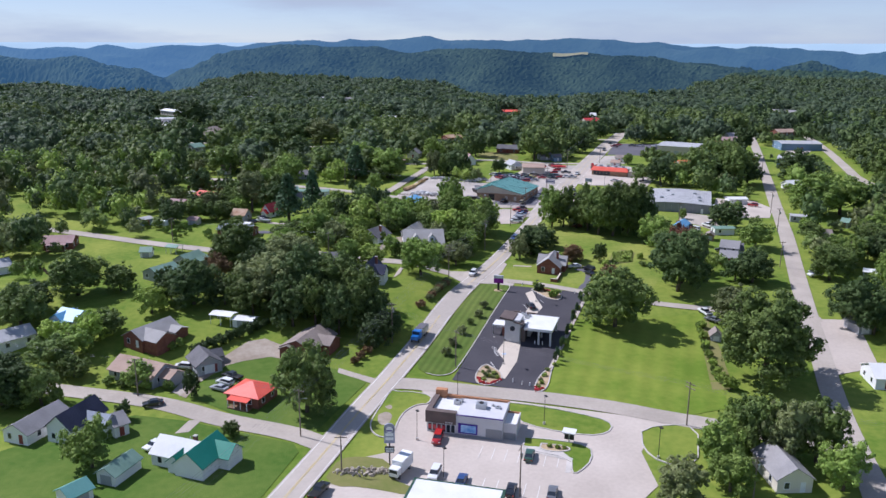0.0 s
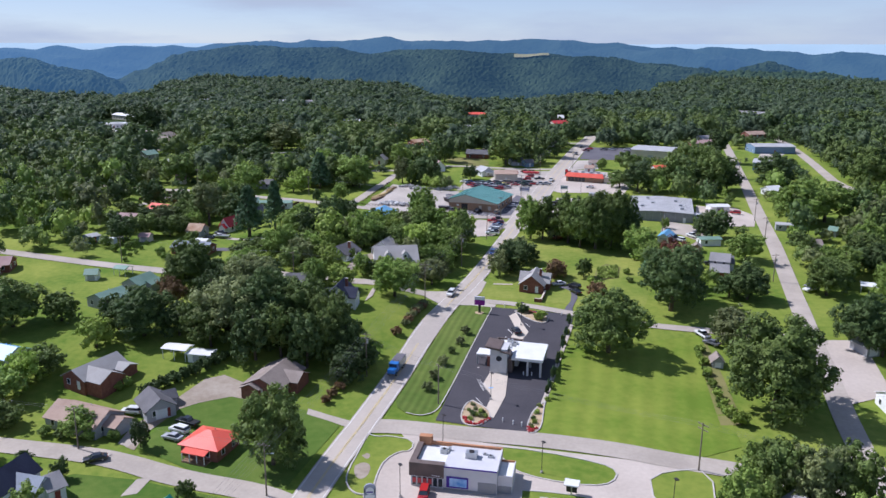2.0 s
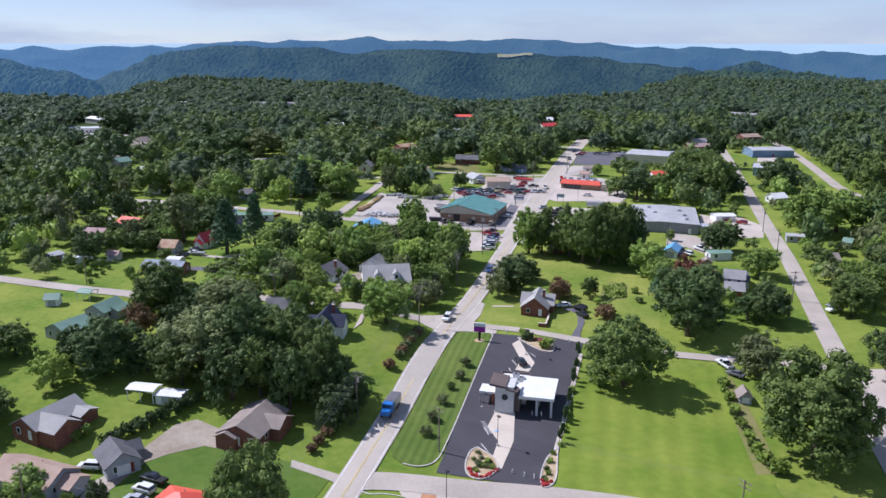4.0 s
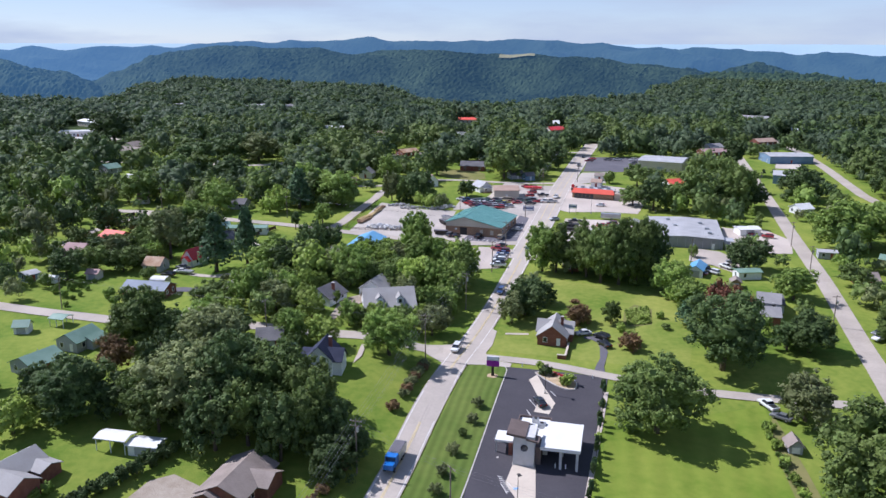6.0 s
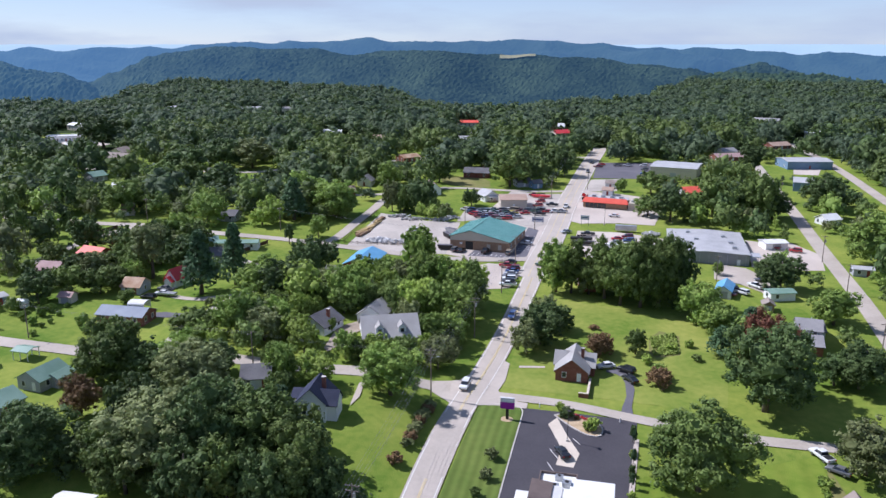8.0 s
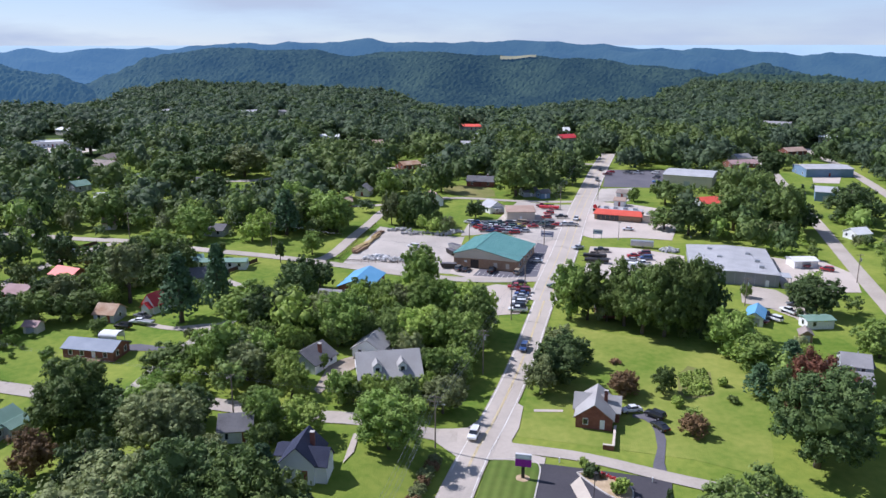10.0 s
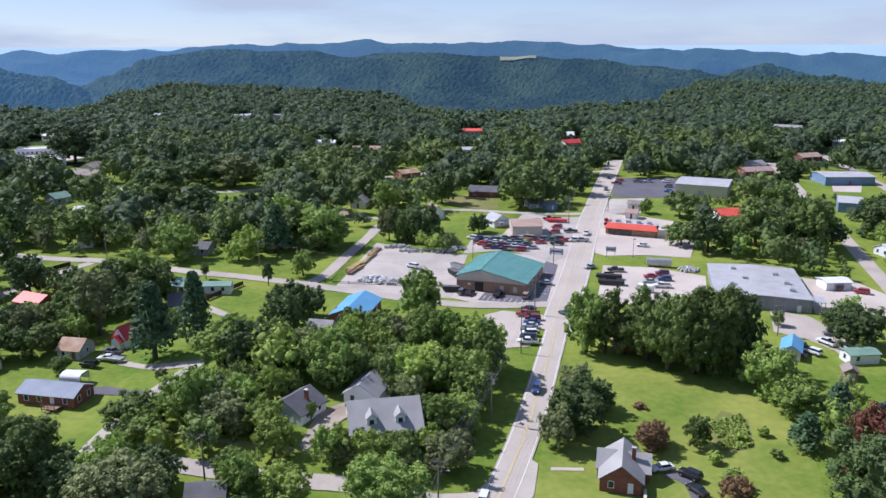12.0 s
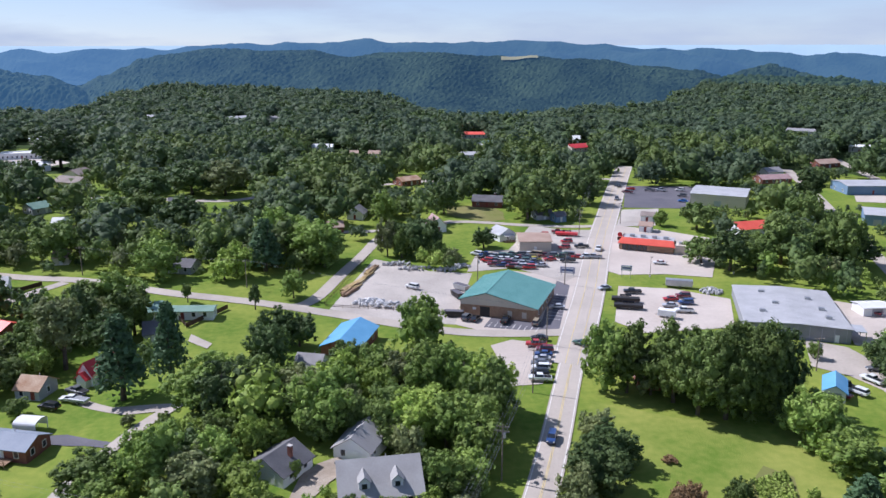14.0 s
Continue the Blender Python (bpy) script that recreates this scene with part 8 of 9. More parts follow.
def trailer(x, y, rot, l, w, h, m, label, name="trailer"):
    g = base(name, x, y, rot, label, "trailer", z=ground(x, y) + 0.2)
    part("body", bmbox(-w / 2, w / 2, -l / 2, l / 2, 0.5, h, 0.15), m, g)
    wheel_pair(g, w / 2 - 0.1, -0.3, 0.35)
    part("tow_bar", bmbox(-0.06, 0.06, l / 2, l / 2 + 1.0, 0.5, 0.6), DARKMETAL, g)
    part("window_pane", bmbox(w / 2, w / 2 + 0.03, -l * 0.2, l * 0.2, 1.5, 2.0), PANE, g)


trailer(-110.5, 314.0, 75, 6.0, 2.3, 2.7, WHITE, "white travel trailer parked on grass", "travel_trailer")
trailer(-70.0, 322.6, 70, 4.5, 2.0, 1.2, METAL, "low utility trailer by a drive")
trailer(72.0, 384.0, 75, 8.5, 2.4, 1.5, DARKMETAL, "black flatbed trailer in the lot")
trailer(71.0, 378.0, 75, 8.5, 2.4, 1.5, DARKMETAL, "black flatbed trailer in the lot")
trailer(93.6, 396.6, 72, 8.5, 2.4, 2.6, METAL, "grey loaded trailer by the verge")
trailer(80.0, 370.0, 60, 5.0, 2.2, 2.4, WHITE, "small white trailer in the lot")
trailer(72.6, 466.0, 72, 9.0, 2.6, 1.4, R_CRIM, "red flatbed trailer in the car lot")

# ---------- poles and cables ----------
LINE = [(-46, 105, 11.0), (-28.6, 155.0, 11.0), (-11.6, 204.5, 11.5), (4.6, 253.6, 11.5), (18.6, 287.7, 11.5), (31.4, 323.7, 11.0), (40.5, 352.0, 11.0), (57.0, 402.0, 11.0), (77.5, 465.0, 11.0), (96.5, 520.0, 11.0)]
for i, (x, y, h) in enumerate(LINE):
    utility_pole(x, y, h, -19, 2 if i in (2, 3, 4) else 1, i in (2, 4), i in (1, 3))
string_line(LINE, r=0.02)
string_line(LINE, (-0.2, 0.2), 2.6)
LINE2 = [(5.4, 190.6, 10.0), (55.6, 159.8, 10.5), (90.5, 141.0, 10.0)]
for i, (x, y, h) in enumerate(LINE2):
    utility_pole(x, y, h, -60, 2 if i == 1 else 1)
string_line([LINE[2], LINE2[0], *LINE2[1:]], (-0.9, 0.0, 0.9))
for x, y, h, r in ((-70.0, 174.0, 9.5, 60), (15.9, 131.9, 10.5, 70), (-18.2, 140.5, 8.0, 0), (59.5, 131.6, 8.5, 0), (-102.3, 419.0, 10.0, 60), (-46.0, 403.0, 9.5, 60), (100.5, 484.5, 9.5, 0), (189.0, 456.0, 10.0, 0), (103.8, 330.5, 9.0, 0), (28.8, 407.0, 9.0, 20), (-36.0, 261.5, 9.5, 60), (-98.5, 291.5, 9.5, 60), (139.5, 315.0, 10.0, 0), (151.0, 350.0, 10.0, 0), (121.0, 268.0, 9.5, 0)):
    utility_pole(x, y, h, r, 1, x > 0)
string_line([(-28.6, 155.0, 11.0), (-70.0, 174.0, 9.5), (-140, 196, 9.5)], (-0.45, 0.45))
string_line([(4.6, 253.6, 11.5), (-36.0, 261.5, 9.5), (-98.5, 291.5, 9.5)], (-0.45, 0.45))
string_line([(40.5, 352.0, 11.0), (-46.0, 403.0, 9.5), (-102.3, 419.0, 10.0)], (-0.45, 0.45))
for x, y in ((5.4, 172.3), (24.2, 160.4), (-3.7, 153.5), (1.8, 137.8), (45.6, 146.0), (88.0, 408.5), (118.0, 410.0), (17.8, 192.0), (31.0, 232.0)):
    light_pole(x, y, 7.0, 20)


# ---------- fences ----------
def fence(pts, h, label):
    g = new("fence")
    g.matrix_basis = pose(*pts[0], ground(*pts[0]))
    tagged(g, label, "fence")
    o = Vector((*pts[0], ground(*pts[0])))
    loop = resample(pts, 2.4)
    for i, p in enumerate(loop):
        z = ground(p.x, p.y)
        part("post", bmbox(p.x - o.x - 0.06, p.x - o.x + 0.06, p.y - o.y - 0.06, p.y - o.y + 0.06, z - o.z - 0.3, z - o.z + h + 0.1), FENCEWOOD, g)
        if i:
            q = loop[i - 1]
            zq = ground(q.x, q.y)
            b = bmesh.new()
            for zz in ((0.15, h),) if h > 1.3 else ((0.35, 0.5), (0.8, 0.95)):
                vs = [b.verts.new(c) for c in ((q.x - o.x, q.y - o.y, zq - o.z + zz[0]), (p.x - o.x, p.y - o.y, z - o.z + zz[0]), (p.x - o.x, p.y - o.y, z - o.z + zz[1]), (q.x - o.x, q.y - o.y, zq - o.z + zz[1]))]
                b.faces.new(vs)
            r = bmesh.ops.solidify(b, geom=b.faces[:], thickness=0.05)
            part("panel", b, FENCEWOOD, g)


fence([(-160, 262), (-149, 294)], 1.6, "dark weathered board fence along a lawn")
fence([(-150, 262), (-130, 256), (-119, 242)], 1.6, "dark weathered board fence behind gardens")
fence([(-66, 384), (-57, 368), (-48.5, 383)], 1.5, "dark fence round the mobile home's lawn")
fence([(-123, 392), (-111, 408)], 1.6, "dark board fence by the lane")
fence([(-20.5, 388), (-7.4, 440)], 1.2, "low rail fence along the gravel yard")
fence([(-20, 386), (8, 380)], 1.2, "low rail fence before the gravel yard")

# ---------- the gravel yard's clutter ----------
rng_j = random.Random(8)
LUMBER = mat("yellow_timber", (0.34, 0.24, 0.10), 0.85, (0.48, 0.36, 0.18), 0.5, 5, 0.9, vary=0.25)
RUBBLE = mat("pale_rubble", (0.36, 0.35, 0.34), 0.95, (0.58, 0.57, 0.56), 0.8, 4, 1.0, vary=0.3, island=0.3)
for k in range(16):
    t = rng_j.random()
    x, y = -16 + 10.5 * t + rng_j.uniform(-1.2, 1.2), 394 + 29 * t + rng_j.uniform(-1, 1)
    l = rng_j.uniform(5, 9)
    st = base("timber_stack", x, y, -22 + rng_j.uniform(-6, 6), "long stacked yellowish timber beams on gravel", "timber", "stacked timber beams", z=ground(x, y) + 0.15)
    for q in range(4):
        part("beam", bmbox(-0.9 + 0.45 * q, -0.52 + 0.45 * q, -l / 2 + rng_j.uniform(-0.3, 0.3), l / 2, 0, rng_j.choice((0.35, 0.7))), LUMBER if k % 3 else WOOD, st)


def heap(x, y, rx, ry, n, size, material, label, cat="rubble"):
    bm = bmesh.new()
    for _ in range(n):
        a, r = rng_j.uniform(0, 6.28), math.sqrt(rng_j.random())
        s = size * rng_j.uniform(0.4, 1.2)
        res = bmesh.ops.create_icosphere(bm, subdivisions=1, radius=s)
        m = Matrix.Translation((math.cos(a) * r * rx, math.sin(a) * r * ry, 0.3 * s + (1 - r) * size * 0.8)) @ Euler((rng_j.uniform(0, 3), rng_j.uniform(0, 3), 0)).to_matrix().to_4x4() @ Matrix.Diagonal((1, rng_j.uniform(0.5, 1), rng_j.uniform(0.4, 0.8), 1))
        bmesh.ops.transform(bm, matrix=m, verts=res["verts"])
    ob = new("rubble_heap", mesh_of("rubble_heap", bm, material))
    ob.matrix_basis = pose(x, y, ground(x, y) + 0.12)
    tagged(ob, label, cat, kind="stuff")


for x, y, rx, ry, n in ((-7, 389, 5, 3, 60), (0, 385.5, 6, 2.5, 60), (9, 423, 6, 2.5, 40), (19, 421, 5, 2, 30), (2, 429, 5, 2, 40), (24, 424, 4, 2.5, 40)):
    heap(x, y, rx, ry, n, 0.8, RUBBLE, "scattered pale broken stone and scrap")
heap(-13.5, 140.4, 6.5, 1.6, 110, 0.45, ROCKS, "loose tan rocks on the road bank", "rocks")
heap(102.5, 391.5, 3.6, 3.6, 70, 0.7, RUBBLE, "pile of pale household goods by the warehouse")


def skip(x, y, rot, m, label):
    g = base("dumpster", x, y, rot, label, "dumpster", z=ground(x, y) + 0.15)
    b = bmesh.new()
    prism(b, ((-2.6, 0.2), (2.2, 0.2), (2.9, 1.7), (-2.9, 1.7)), 1.1)
    part("bin", b, m, g)
    part("load", bmbox(-0.95, 0.95, -2.6, 2.5, 1.55, 1.78, 0.08), OLDTOP, g)
    for s in (-1, 1):
        for yy in (-1.8, -0.6, 0.6, 1.8):
            part("rib", bmbox(s * 1.1 - 0.06, s * 1.1 + 0.06, yy - 0.06, yy + 0.06, 0.25, 1.65), m, g)


skip(20.6, 392.4, 20, DARKMETAL, "dark steel dumpster beside the workshop")
skip(22.6, 399.6, 40, METAL, "grey steel dumpster with scrap")
skip(18.0, 375.5, 80, DARKMETAL, "low dark scrap bin by the workshop")

# the garden wall of the brick house
wall_way = base("garden_wall", 42.9, 259.2, -19, "low brick garden wall with a pale cap before the brick house", "wall")
part("wall_run", bmbox(-0.2, 0.2, -9.0, 0.0, -0.4, 0.9), BRICK, wall_way)
part("cap", bmbox(-0.27, 0.27, -9.07, 0.02, 0.9, 1.02), CREAMWALK, wall_way)
part("wall_return", bmbox(-2.0, -0.21, -9.0, -8.6, -0.4, 0.9), BRICK, wall_way)
part("cap", bmbox(-2.05, -0.28, -9.07, -8.53, 0.9, 1.02), CREAMWALK, wall_way)
for k in range(12):
    painted("parking_line", 27.6 + 1.75 * k * 0.9, 368.2 - 0.72 * k * 0.9, -24, 0.13, 4.2, 0.19, WHITELINE, "white parking bay line at the workshop") if k < 9 else None
for k in range(9):
    painted("parking_line", 46.4 + 0.95 * k, 371.0 + 2.55 * k, 66, 0.13, 4.6, 0.19, WHITELINE, "white parking bay line beside the workshop")
for k in range(11):
    painted("parking_line", 9.5 + 2.65 * k * 0.97, 148.3 - 2.65 * k * 0.25, -14.5, 0.12, 4.8, 0.15, WHITELINE, "faded white parking bay line") if k < 8 else None
for k in range(10):
    painted("parking_line", -1.0 + 2.65 * k * 0.97, 138.4 - 2.65 * k * 0.25, -14.5, 0.12, 4.8, 0.15, WHITELINE, "faded white parking bay line")


# rows of vegetables in the garden plot
rows = bmesh.new()
vr = random.Random(5)
for i in range(9):
    for j in range(34):
        t_, u_ = i / 8, j / 33
        vx, vy = 63.4 + 6.2 * t_ + (2.6 + 1.0 * t_) * u_, 273.0 + 0.4 * t_ + (11.0 + 2.0 * t_) * u_
        if 0.25 < u_ < 0.4 and i < 2:
            continue
        s_ = vr.uniform(0.2, 0.42)
        r_ = bmesh.ops.create_icosphere(rows, subdivisions=1, radius=s_, matrix=pose(vx + vr.uniform(-0.2, 0.2), vy + vr.uniform(-0.2, 0.2), ground(vx, vy) + 0.3, vr.uniform(0, 90), 0, vr.uniform(0, 360)))
        for v_ in r_["verts"]:
            v_.co += Vector((vr.uniform(-0.25, 0.25), vr.uniform(-0.25, 0.25), vr.uniform(-0.2, 0.3)))
tagged(new("vegetable_rows", mesh_of("vegetable_rows", rows, L_LIGHT)), "yellowish green vegetable rows in the garden plot", "vegetables", kind="stuff")


# shrubs and red flowers in the beds of the bank
for bx, by, bw, lf in ((13.0, 185.0, 2.2, L_DEEP), (14.6, 184.2, 1.8, L_OLIVE), (12.0, 183.4, 1.5, L_MAPLE), (15.3, 185.6, 1.7, L_DEEP), (13.8, 187.5, 1.4, L_OLIVE), (12.2, 187.2, 1.3, L_MAPLE), (13.4, 189.5, 1.6, L_OLIVE),
                       (25.2, 179.5, 1.4, L_OLIVE), (26.3, 182.5, 1.6, L_DEEP), (27.3, 185.0, 1.4, L_MAPLE), (28.6, 188.5, 1.6, L_OLIVE), (26.4, 180.8, 1.2, L_LIGHT), (37.3, 236.2, 4.6, L_LIGHT), (33.2, 241.6, 4.2, L_DEEP), (35.0, 240.6, 1.6, L_RUST), (31.8, 241.6, 1.4, L_OLIVE)):
    tree(bx, by, bw * 0.72, bw, lf, "bush", where="in a mulched bed of the bank")
PETALS = mat("red_petals", (0.30, 0.018, 0.022), 0.7, (0.42, 0.04, 0.04), 0.8, 6, 0.9, island=0.35)
fr = random.Random(21)
for path, count in (([(16.2, 182.9), (13.4, 180.4), (11.2, 181.4), (10.8, 184.0)], 110), ([(24.6, 178.6), (24.6, 176.6), (26.4, 178.2)], 50), ([(35.2, 242.2), (37.6, 239.6)], 40)):
    fb = bmesh.new()
    pts = resample(path, 0.4)
    for _ in range(count):
        p = pts[fr.randrange(len(pts))]
        fx, fy = p.x + fr.gauss(0, 0.22), p.y + fr.gauss(0, 0.22)
        bmesh.ops.create_icosphere(fb, subdivisions=1, radius=fr.uniform(0.12, 0.26), matrix=pose(fx, fy, ground(fx, fy) + 0.2 + fr.uniform(0.1, 0.3), fr.uniform(0, 90), 0, fr.uniform(0, 360)))
    tagged(new("red_flowers", mesh_of("red_flowers", fb, PETALS)), "low red flowers edging a mulched bed", "flowers", kind="stuff")


# ---------- woodland that nobody could count ----------
def free(x, y, margin=2.0):
    if y < 256 and -22 < x < 40:
        return False
    for a, b, hw in ROADS:
        d = b - a
        t = max(0.0, min(1.0, ((x - a.x) * d.x + (y - a.y) * d.y) / d.length_squared))
        if (a.x + d.x * t - x) ** 2 + (a.y + d.y * t - y) ** 2 < (hw + margin) ** 2:
            return False
    for cx, cy, r in CLEAR:
        if (cx - x) ** 2 + (cy - y) ** 2 < (r + margin * 0.7) ** 2:
            return False
    return not any(inside(p, x, y) for p in LOTS)


def joined(name, spots, templates, material, label):
    """Many trees as one mesh: spots of (x, y, z, width, height, turn)."""
    vparts, fparts, k = [], [], 0
    for i, (x, y, z, w, h, a) in enumerate(spots):
        tv, tf = templates[i % len(templates)]
        c, s = math.cos(a), math.sin(a)
        v = np.empty_like(tv)
        v[:, 0] = x + w * (tv[:, 0] * c - tv[:, 1] * s)
        v[:, 1] = y + w * (tv[:, 0] * s + tv[:, 1] * c)
        v[:, 2] = z + h * tv[:, 2]
        vparts.append(v)
        fparts.append(tf + k)
        k += len(tv)
    V, F = np.concatenate(vparts), np.concatenate(fparts)
    me = bpy.data.meshes.new(name)
    me.vertices.add(len(V)); me.vertices.foreach_set("co", V.astype(np.float32).ravel())
    n = F.shape[1]
    me.loops.add(F.size); me.loops.foreach_set("vertex_index", F.astype(np.int32).ravel())
    me.polygons.add(len(F)); me.polygons.foreach_set("loop_start", np.arange(0, F.size, n, dtype=np.int32))
    me.update(calc_edges=True)
    me.materials.append(material)
    return tagged(new(name, me), label, "trees", kind="stuff")


def template(seed, boughs, subs, per, size, rx=0.44, rz=0.44, rb=0.46, inner=False):
    rng = random.Random(seed)
    vs, fs = crown(rng, boughs, subs, per, size, rx, 0.48, rz, rb, inner)
    return np.array([tuple(v) for v in vs]), np.array(fs)


rng = random.Random(11)
NEAR = [template(40 + s, 11, 0, 34, 0.033) for s in range(6)]
MID = [template(s, 8, 0, 24, 0.040) for s in range(6)] + [template(9, 8, 0, 22, 0.036, 0.28, 0.45), template(10, 8, 0, 20, 0.032, 0.20, 0.45)]
LOW = [template(20 + s, 6, 0, 20, 0.049, rb=0.52) for s in range(7)] + [template(30, 6, 0, 22, 0.036, 0.26, 0.46, 0.55)]
FAR = [template(60 + s, 4, 0, 13, 0.066, rb=0.58) for s in range(8)]


for nm, at in (("wide road", HWY[13:] + SHOPS[1:]), ("back road", [(125, 265), (145, 321), (164, 379), (185, 439), (215, 530)]), ("far road", [(227, 414), (250, 485), (272, 561)]),
               ("side street", [(16, 363), (-6, 374), (-32, 387), (-60, 394), (-72, 399), (-101, 414), (-118, 416)]), ("lane", [(-17, 416), (-9, 444), (-4, 470), (29, 494), (57, 485)]),
               ("west street", [(-54, 270), (-81, 282), (-104, 289), (-133, 301)]), ("far street", [(-131, 547), (-84, 535), (-68, 536)])):
    for p in resample(at, 7.0):
        SIGHT.append((p.x, p.y, 5.0, 0.0))
for poly in (p for p in LOTS if p[0][1] < 600):
    for p in resample([*poly, poly[0]], 8.0):
        SIGHT.append((p.x, p.y, 5.0, 0.0))


def room(x, y):
    """How high a tree may stand here without hiding a place in sight behind it, seen from the south and 84 m up."""
    best = 99.0
    for sx, sy, half, up in SIGHT:
        if y > sy or sy - y > 90:
            continue
        ex, ey = sx + 5, sy - 95
        n = math.hypot(ex, ey)
        along = ((sx - x) * ex + (sy - y) * ey) / n
        across = abs((sx - x) * ey - (sy - y) * ex) / n
        if 0 < along < 85 and across < half + 2.5:
            best = min(best, along * 80 / n + up + 0.8)
    return best


def scatter(step, x0, x1, y0, y1, keep, big, clear_margin, broad=1.0):
    res = []
    y = y0
    while y < y1:
        x = x0
        while x < x1:
            px_, py_ = x + rng.uniform(-0.45, 0.45) * step, y + rng.uniform(-0.45, 0.45) * step
            if keep(px_, py_) and free(px_, py_, clear_margin):
                h = min(big[0] + (big[1] - big[0]) * rng.random() ** 1.4, room(px_, py_))
                if h < 4.5:
                    x += step
                    continue
                res.append((px_, py_, land(px_, py_) - 0.3, h * broad * rng.uniform(0.65, 0.98) / 0.95, h, rng.uniform(0, 6.28)))
            x += step
        y += step
    return res


def in_view(x, y, m=1.0):
    return -0.66 * m * y - 60 < x < 0.74 * m * y + 70


def wooded(x, y):
    """How closely the trees stand: open lawns in the near streets, thick woods further out."""
    n = noise.noise((x / 38, y / 38, 2.2)) + 0.5 * noise.noise((x / 15, y / 15, 5.2))
    lim = 0.08 - 0.62 * smooth(310, 470, y) - 0.35 * smooth(470, 640, y)
    if x > 60:
        lim -= 0.05
    if x < -20 and 330 < y < 500:
        lim -= 0.22
    if -62 < x < 16 and 264 < y < 352:
        lim -= 0.75
    return n > lim



def thicket(poly, step, low, high, leaves, seed, shape=1.0):
    """Small trees crowding a piece of ground, kept below what shows behind them."""
    tr = random.Random(seed)
    xs, ys = [p[0] for p in poly], [p[1] for p in poly]
    y = min(ys)
    while y < max(ys):
        x = min(xs)
        while x < max(xs):
            tx, ty = x + tr.uniform(-0.4, 0.4) * step, y + tr.uniform(-0.4, 0.4) * step
            h = min(tr.uniform(low, high), room(tx, ty))
            if h > 3 and inside(poly, tx, ty) and free(tx, ty, 1.0):
                tree(tx, ty, h, h * tr.uniform(0.85, 1.15) * shape, tr.choice(leaves), where="crowded among other trees")
            x += step
        y += step


thicket([(-62, 264), (-62, 300), (-38, 330), (4, 338), (26, 318), (18, 288), (9, 268), (-14, 263), (-40, 265)], 5.6, 6.5, 12.0, (L_MAPLE, L_LIGHT, L_OAK, L_OLIVE, L_MAPLE), 31)
thicket([(-46, 236), (-48, 262), (-26, 262), (-24, 250), (-28, 236)], 5.0, 5.0, 9.0, (L_MAPLE, L_LIGHT, L_OAK, L_DEEP), 32)
thicket([(-110, 318), (-112, 372), (-72, 376), (-74, 340), (-90, 320)], 6.5, 6.0, 12.0, (L_OAK, L_DEEP, L_MAPLE, L_OLIVE), 33)
thicket([(140, 225), (150, 300), (190, 330), (215, 300), (180, 225)], 8.5, 7.0, 13.0, (L_OAK, L_DEEP, L_MAPLE, L_OLIVE), 34)
near = scatter(8.0, -330, 380, 190, 316, lambda x, y: (y > 258 or abs(x + 5) > 118) and in_view(x, y) and wooded(x, y), (8, 18), 2.2)
mid = scatter(8.0, -330, 380, 316, 440, lambda x, y: in_view(x, y) and wooded(x, y), (8, 20), 2.2)
outer = scatter(8.6, -480, 560, 440, 720, lambda x, y: in_view(x, y) and wooded(x, y), (8, 22), 2.6, 1.15)
rim = scatter(9.4, -720, 860, 720, 1180, lambda x, y: in_view(x, y) and upland(x, y), (10, 19), 2.6, 1.5)
for k, (m, lb) in enumerate(((L_OAK, "dark green"), (L_MAPLE, "green"), (L_DEEP, "deep green"), (L_OAK, "dark green"), (L_OLIVE, "olive green"), (L_DEEP, "deep green"), (L_LIGHT, "yellowish green"))):
    joined("woodland", near[k::7], NEAR, m, lb + " broadleaf trees standing close between houses")
    joined("woodland", mid[k::7], MID, m, lb + " broadleaf trees filling the town's gardens")


def stands(trees, seed):
    """Trees of one sort keep together in loose stands: shared out among five sorts."""
    sorts = [[] for _ in range(5)]
    for t in trees:
        n = noise.noise((t[0] / 46, t[1] / 60, seed)) + 0.45 * noise.noise((t[0] / 17, t[1] / 17, seed)) + rng.uniform(-0.22, 0.22)
        sorts[min(4, max(0, int(2.5 + 3.6 * n)))].append(t)
    return sorts


# from here outwards some stands take the two haze-tinted leaf colours
for group, m in zip(stands(outer, 3.3), (L_HAZE_BLUE, L_DEEP, L_WOODS, L_OAK, L_OAK)):
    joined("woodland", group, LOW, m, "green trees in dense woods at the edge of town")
for group, m in zip(stands(rim, 8.1), (L_HAZE_BLUE, L_DEEP, L_HAZE_BLUE, L_WOODS, L_WOODS)):
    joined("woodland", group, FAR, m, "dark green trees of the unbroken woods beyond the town")

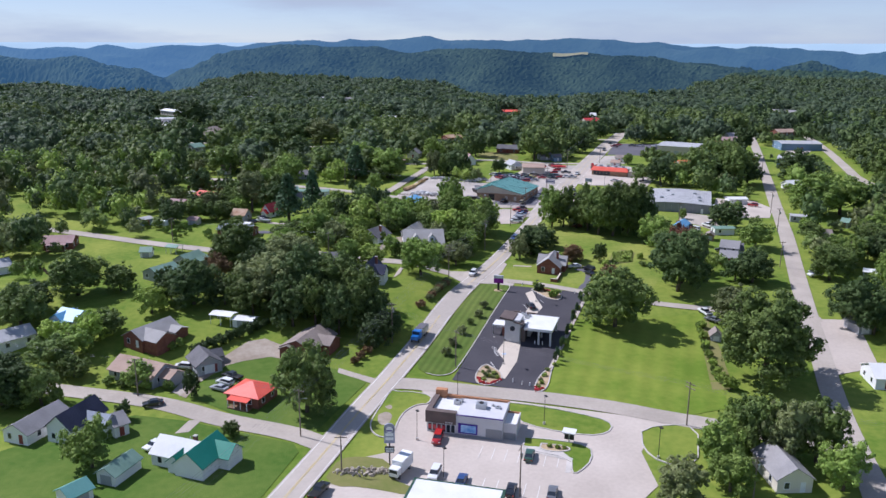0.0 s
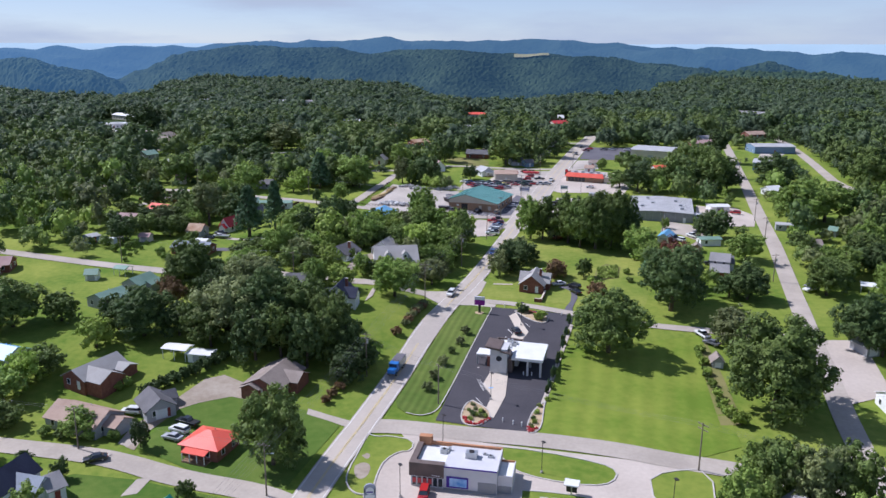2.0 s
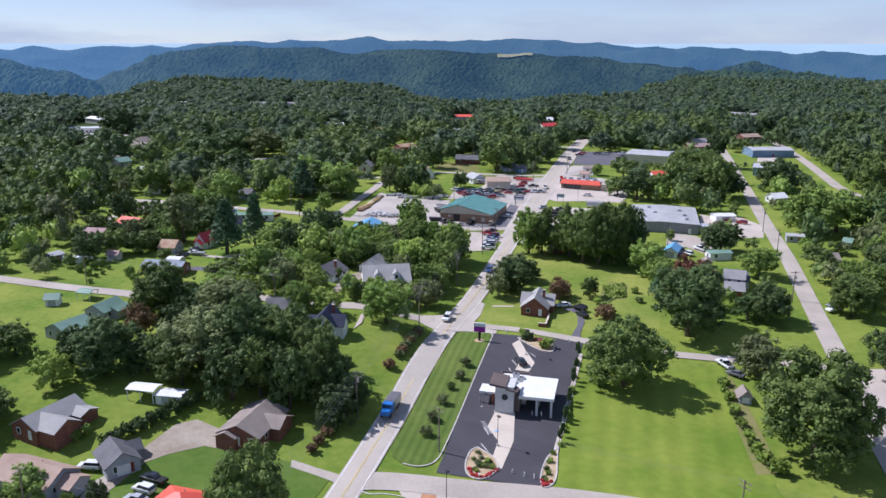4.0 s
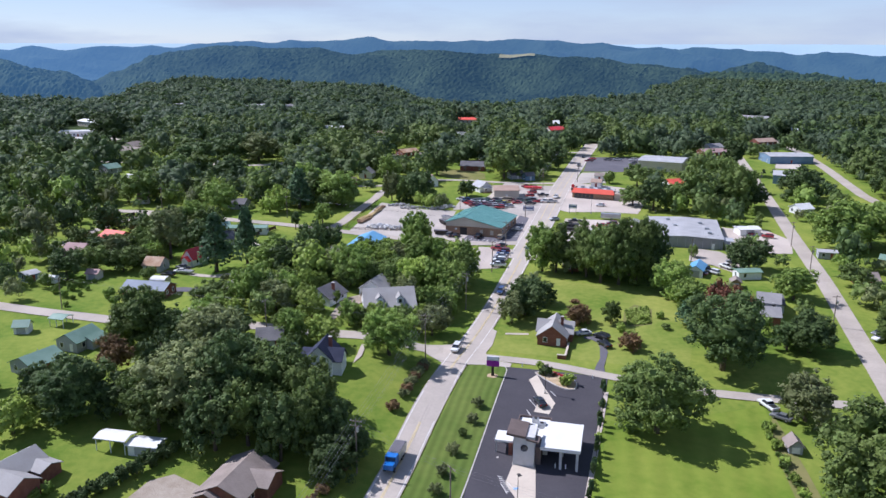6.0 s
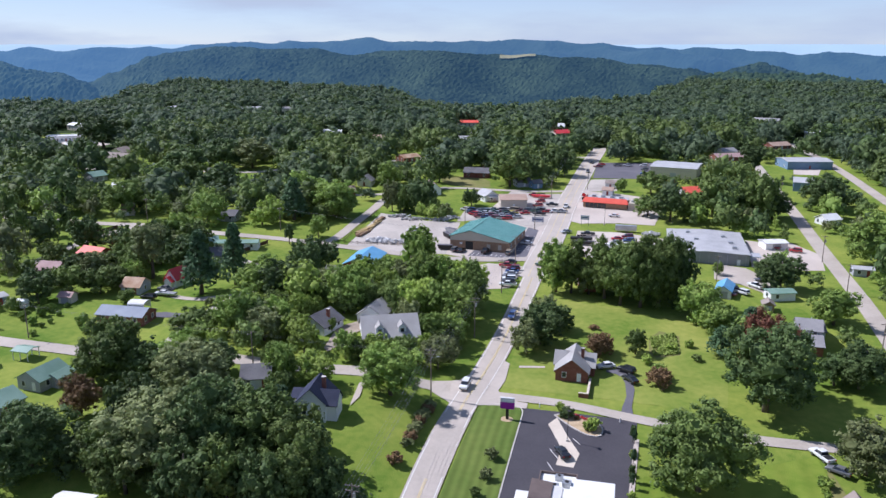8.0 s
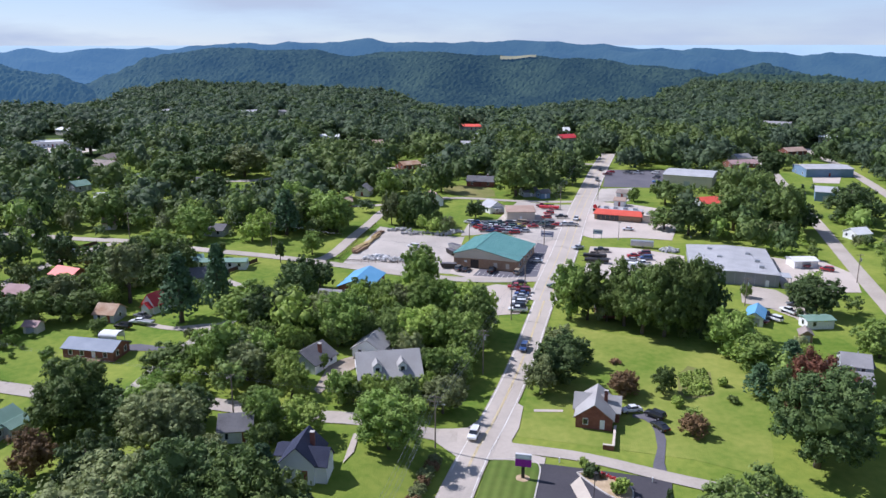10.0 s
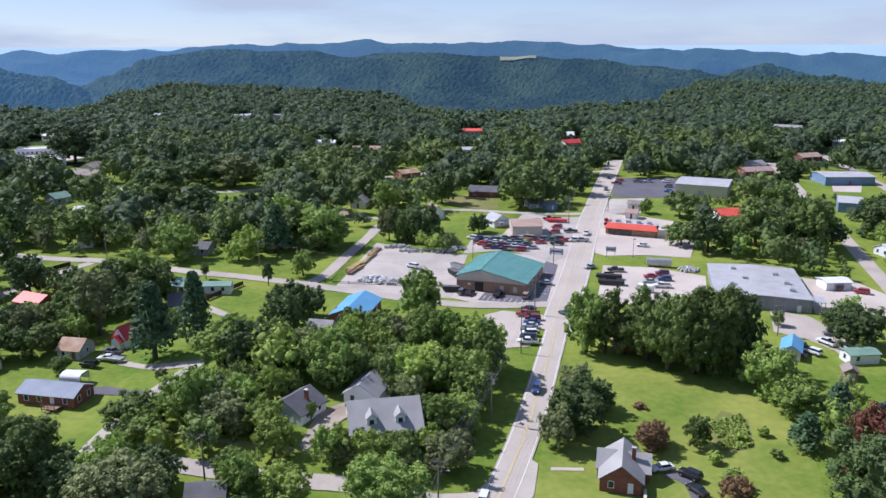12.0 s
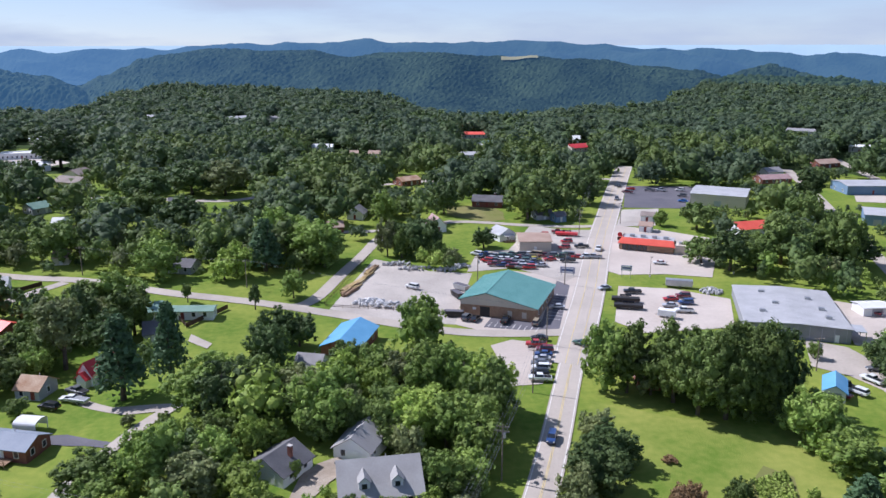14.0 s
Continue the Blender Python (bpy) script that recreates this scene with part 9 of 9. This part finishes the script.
FOREST_FAR = [template(90 + s, 3, 0, 11, 0.078, rb=0.62) for s in range(8)]
lump = []
for s in range(8):
    r2 = random.Random(120 + s)
    lump.append((np.array([tuple(Vector((v.x * 0.5, v.y * 0.5, 0.5 + v.z * 0.5)) * r2.uniform(0.75, 1.2)) for v in ICO_V]), np.array([f for f in ICO_F if sum(ICO_V[v].z for v in f) > -1.5])))
bands = {"forest": [], "hills": []}
y = 1080.0
while y < 1760:
    step = 9.4
    x = -0.66 * y - 30
    while x < 0.74 * y + 30:
        px_, py_ = x + rng.uniform(-0.8, 0.8) * step, y + rng.uniform(-0.8, 0.8) * step
        r = math.hypot(px_, py_)
        big = rng.random() ** 2
        wooded_hill = r >= 1750 or upland(px_, py_, 140)
        if wooded_hill and py_ > 1175 and r < 1420:
            bands["forest"].append((px_, py_, land(px_, py_) - 1.5, rng.uniform(8.5, 13) * (1 + 0.4 * big), 9 + 8 * big, rng.uniform(0, 6.28)))
        elif wooded_hill and 1420 <= r < 1750:
            bands["hills"].append((px_, py_, land(px_, py_) - 2.0, rng.uniform(8, 13) * (1 + 0.4 * big), 8 + 7 * big, rng.uniform(0, 6.28)))
        x += step
    y += step * 1.02
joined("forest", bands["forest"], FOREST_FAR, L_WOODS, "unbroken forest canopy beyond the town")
tagged(joined("backdrop_hills", bands["hills"], lump, HILL_NEAR, "wooded hills beyond the town with a faint haze glow"), "wooded hills beyond the town with a faint haze glow", "hills", kind="stuff")

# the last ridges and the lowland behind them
for nm, r0, r1, m, lb, nu, nr, bump in (("ridge", 1735, 2890, HILL_FAR, "long wooded ridge with a bluish haze glow", 680, 130, 5.0), ("ridges", 2890, 4350, HILL_LAST, "wooded ridges on the skyline with a blue haze glow", 560, 70, 2.5),
                                        ("lowland", 4350, 4820, HAZE_LAND, "lowland at the horizon with a pale blue haze glow", 420, 12, 1.0)):
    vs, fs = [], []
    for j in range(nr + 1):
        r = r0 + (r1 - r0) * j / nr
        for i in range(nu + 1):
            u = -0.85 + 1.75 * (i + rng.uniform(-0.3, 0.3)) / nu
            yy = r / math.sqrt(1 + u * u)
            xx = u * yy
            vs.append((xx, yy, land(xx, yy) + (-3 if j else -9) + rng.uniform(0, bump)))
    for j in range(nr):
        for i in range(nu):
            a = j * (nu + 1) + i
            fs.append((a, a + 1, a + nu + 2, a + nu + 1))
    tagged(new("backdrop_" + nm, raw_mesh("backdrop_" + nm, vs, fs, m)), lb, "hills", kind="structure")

# a hay field and farm buildings on the long ridge
hay = bmesh.new()
rows = []
for j in range(4):
    v = 2590 + 17 * j
    rows.append([hay.verts.new((u * v, v, land(u * v, v) + 5.0)) for u in (0.143, 0.152, 0.160, 0.169, 0.178, 0.186)])
for p, q in zip(rows, rows[1:]):
    for i in range(5):
        hay.faces.new((p[i], p[i + 1], q[i + 1], q[i]))
tagged(new("hay_field", mesh_of("hay_field", hay, HAZY_HAY)), "pale tan hay field on the far ridge", "field", kind="structure")
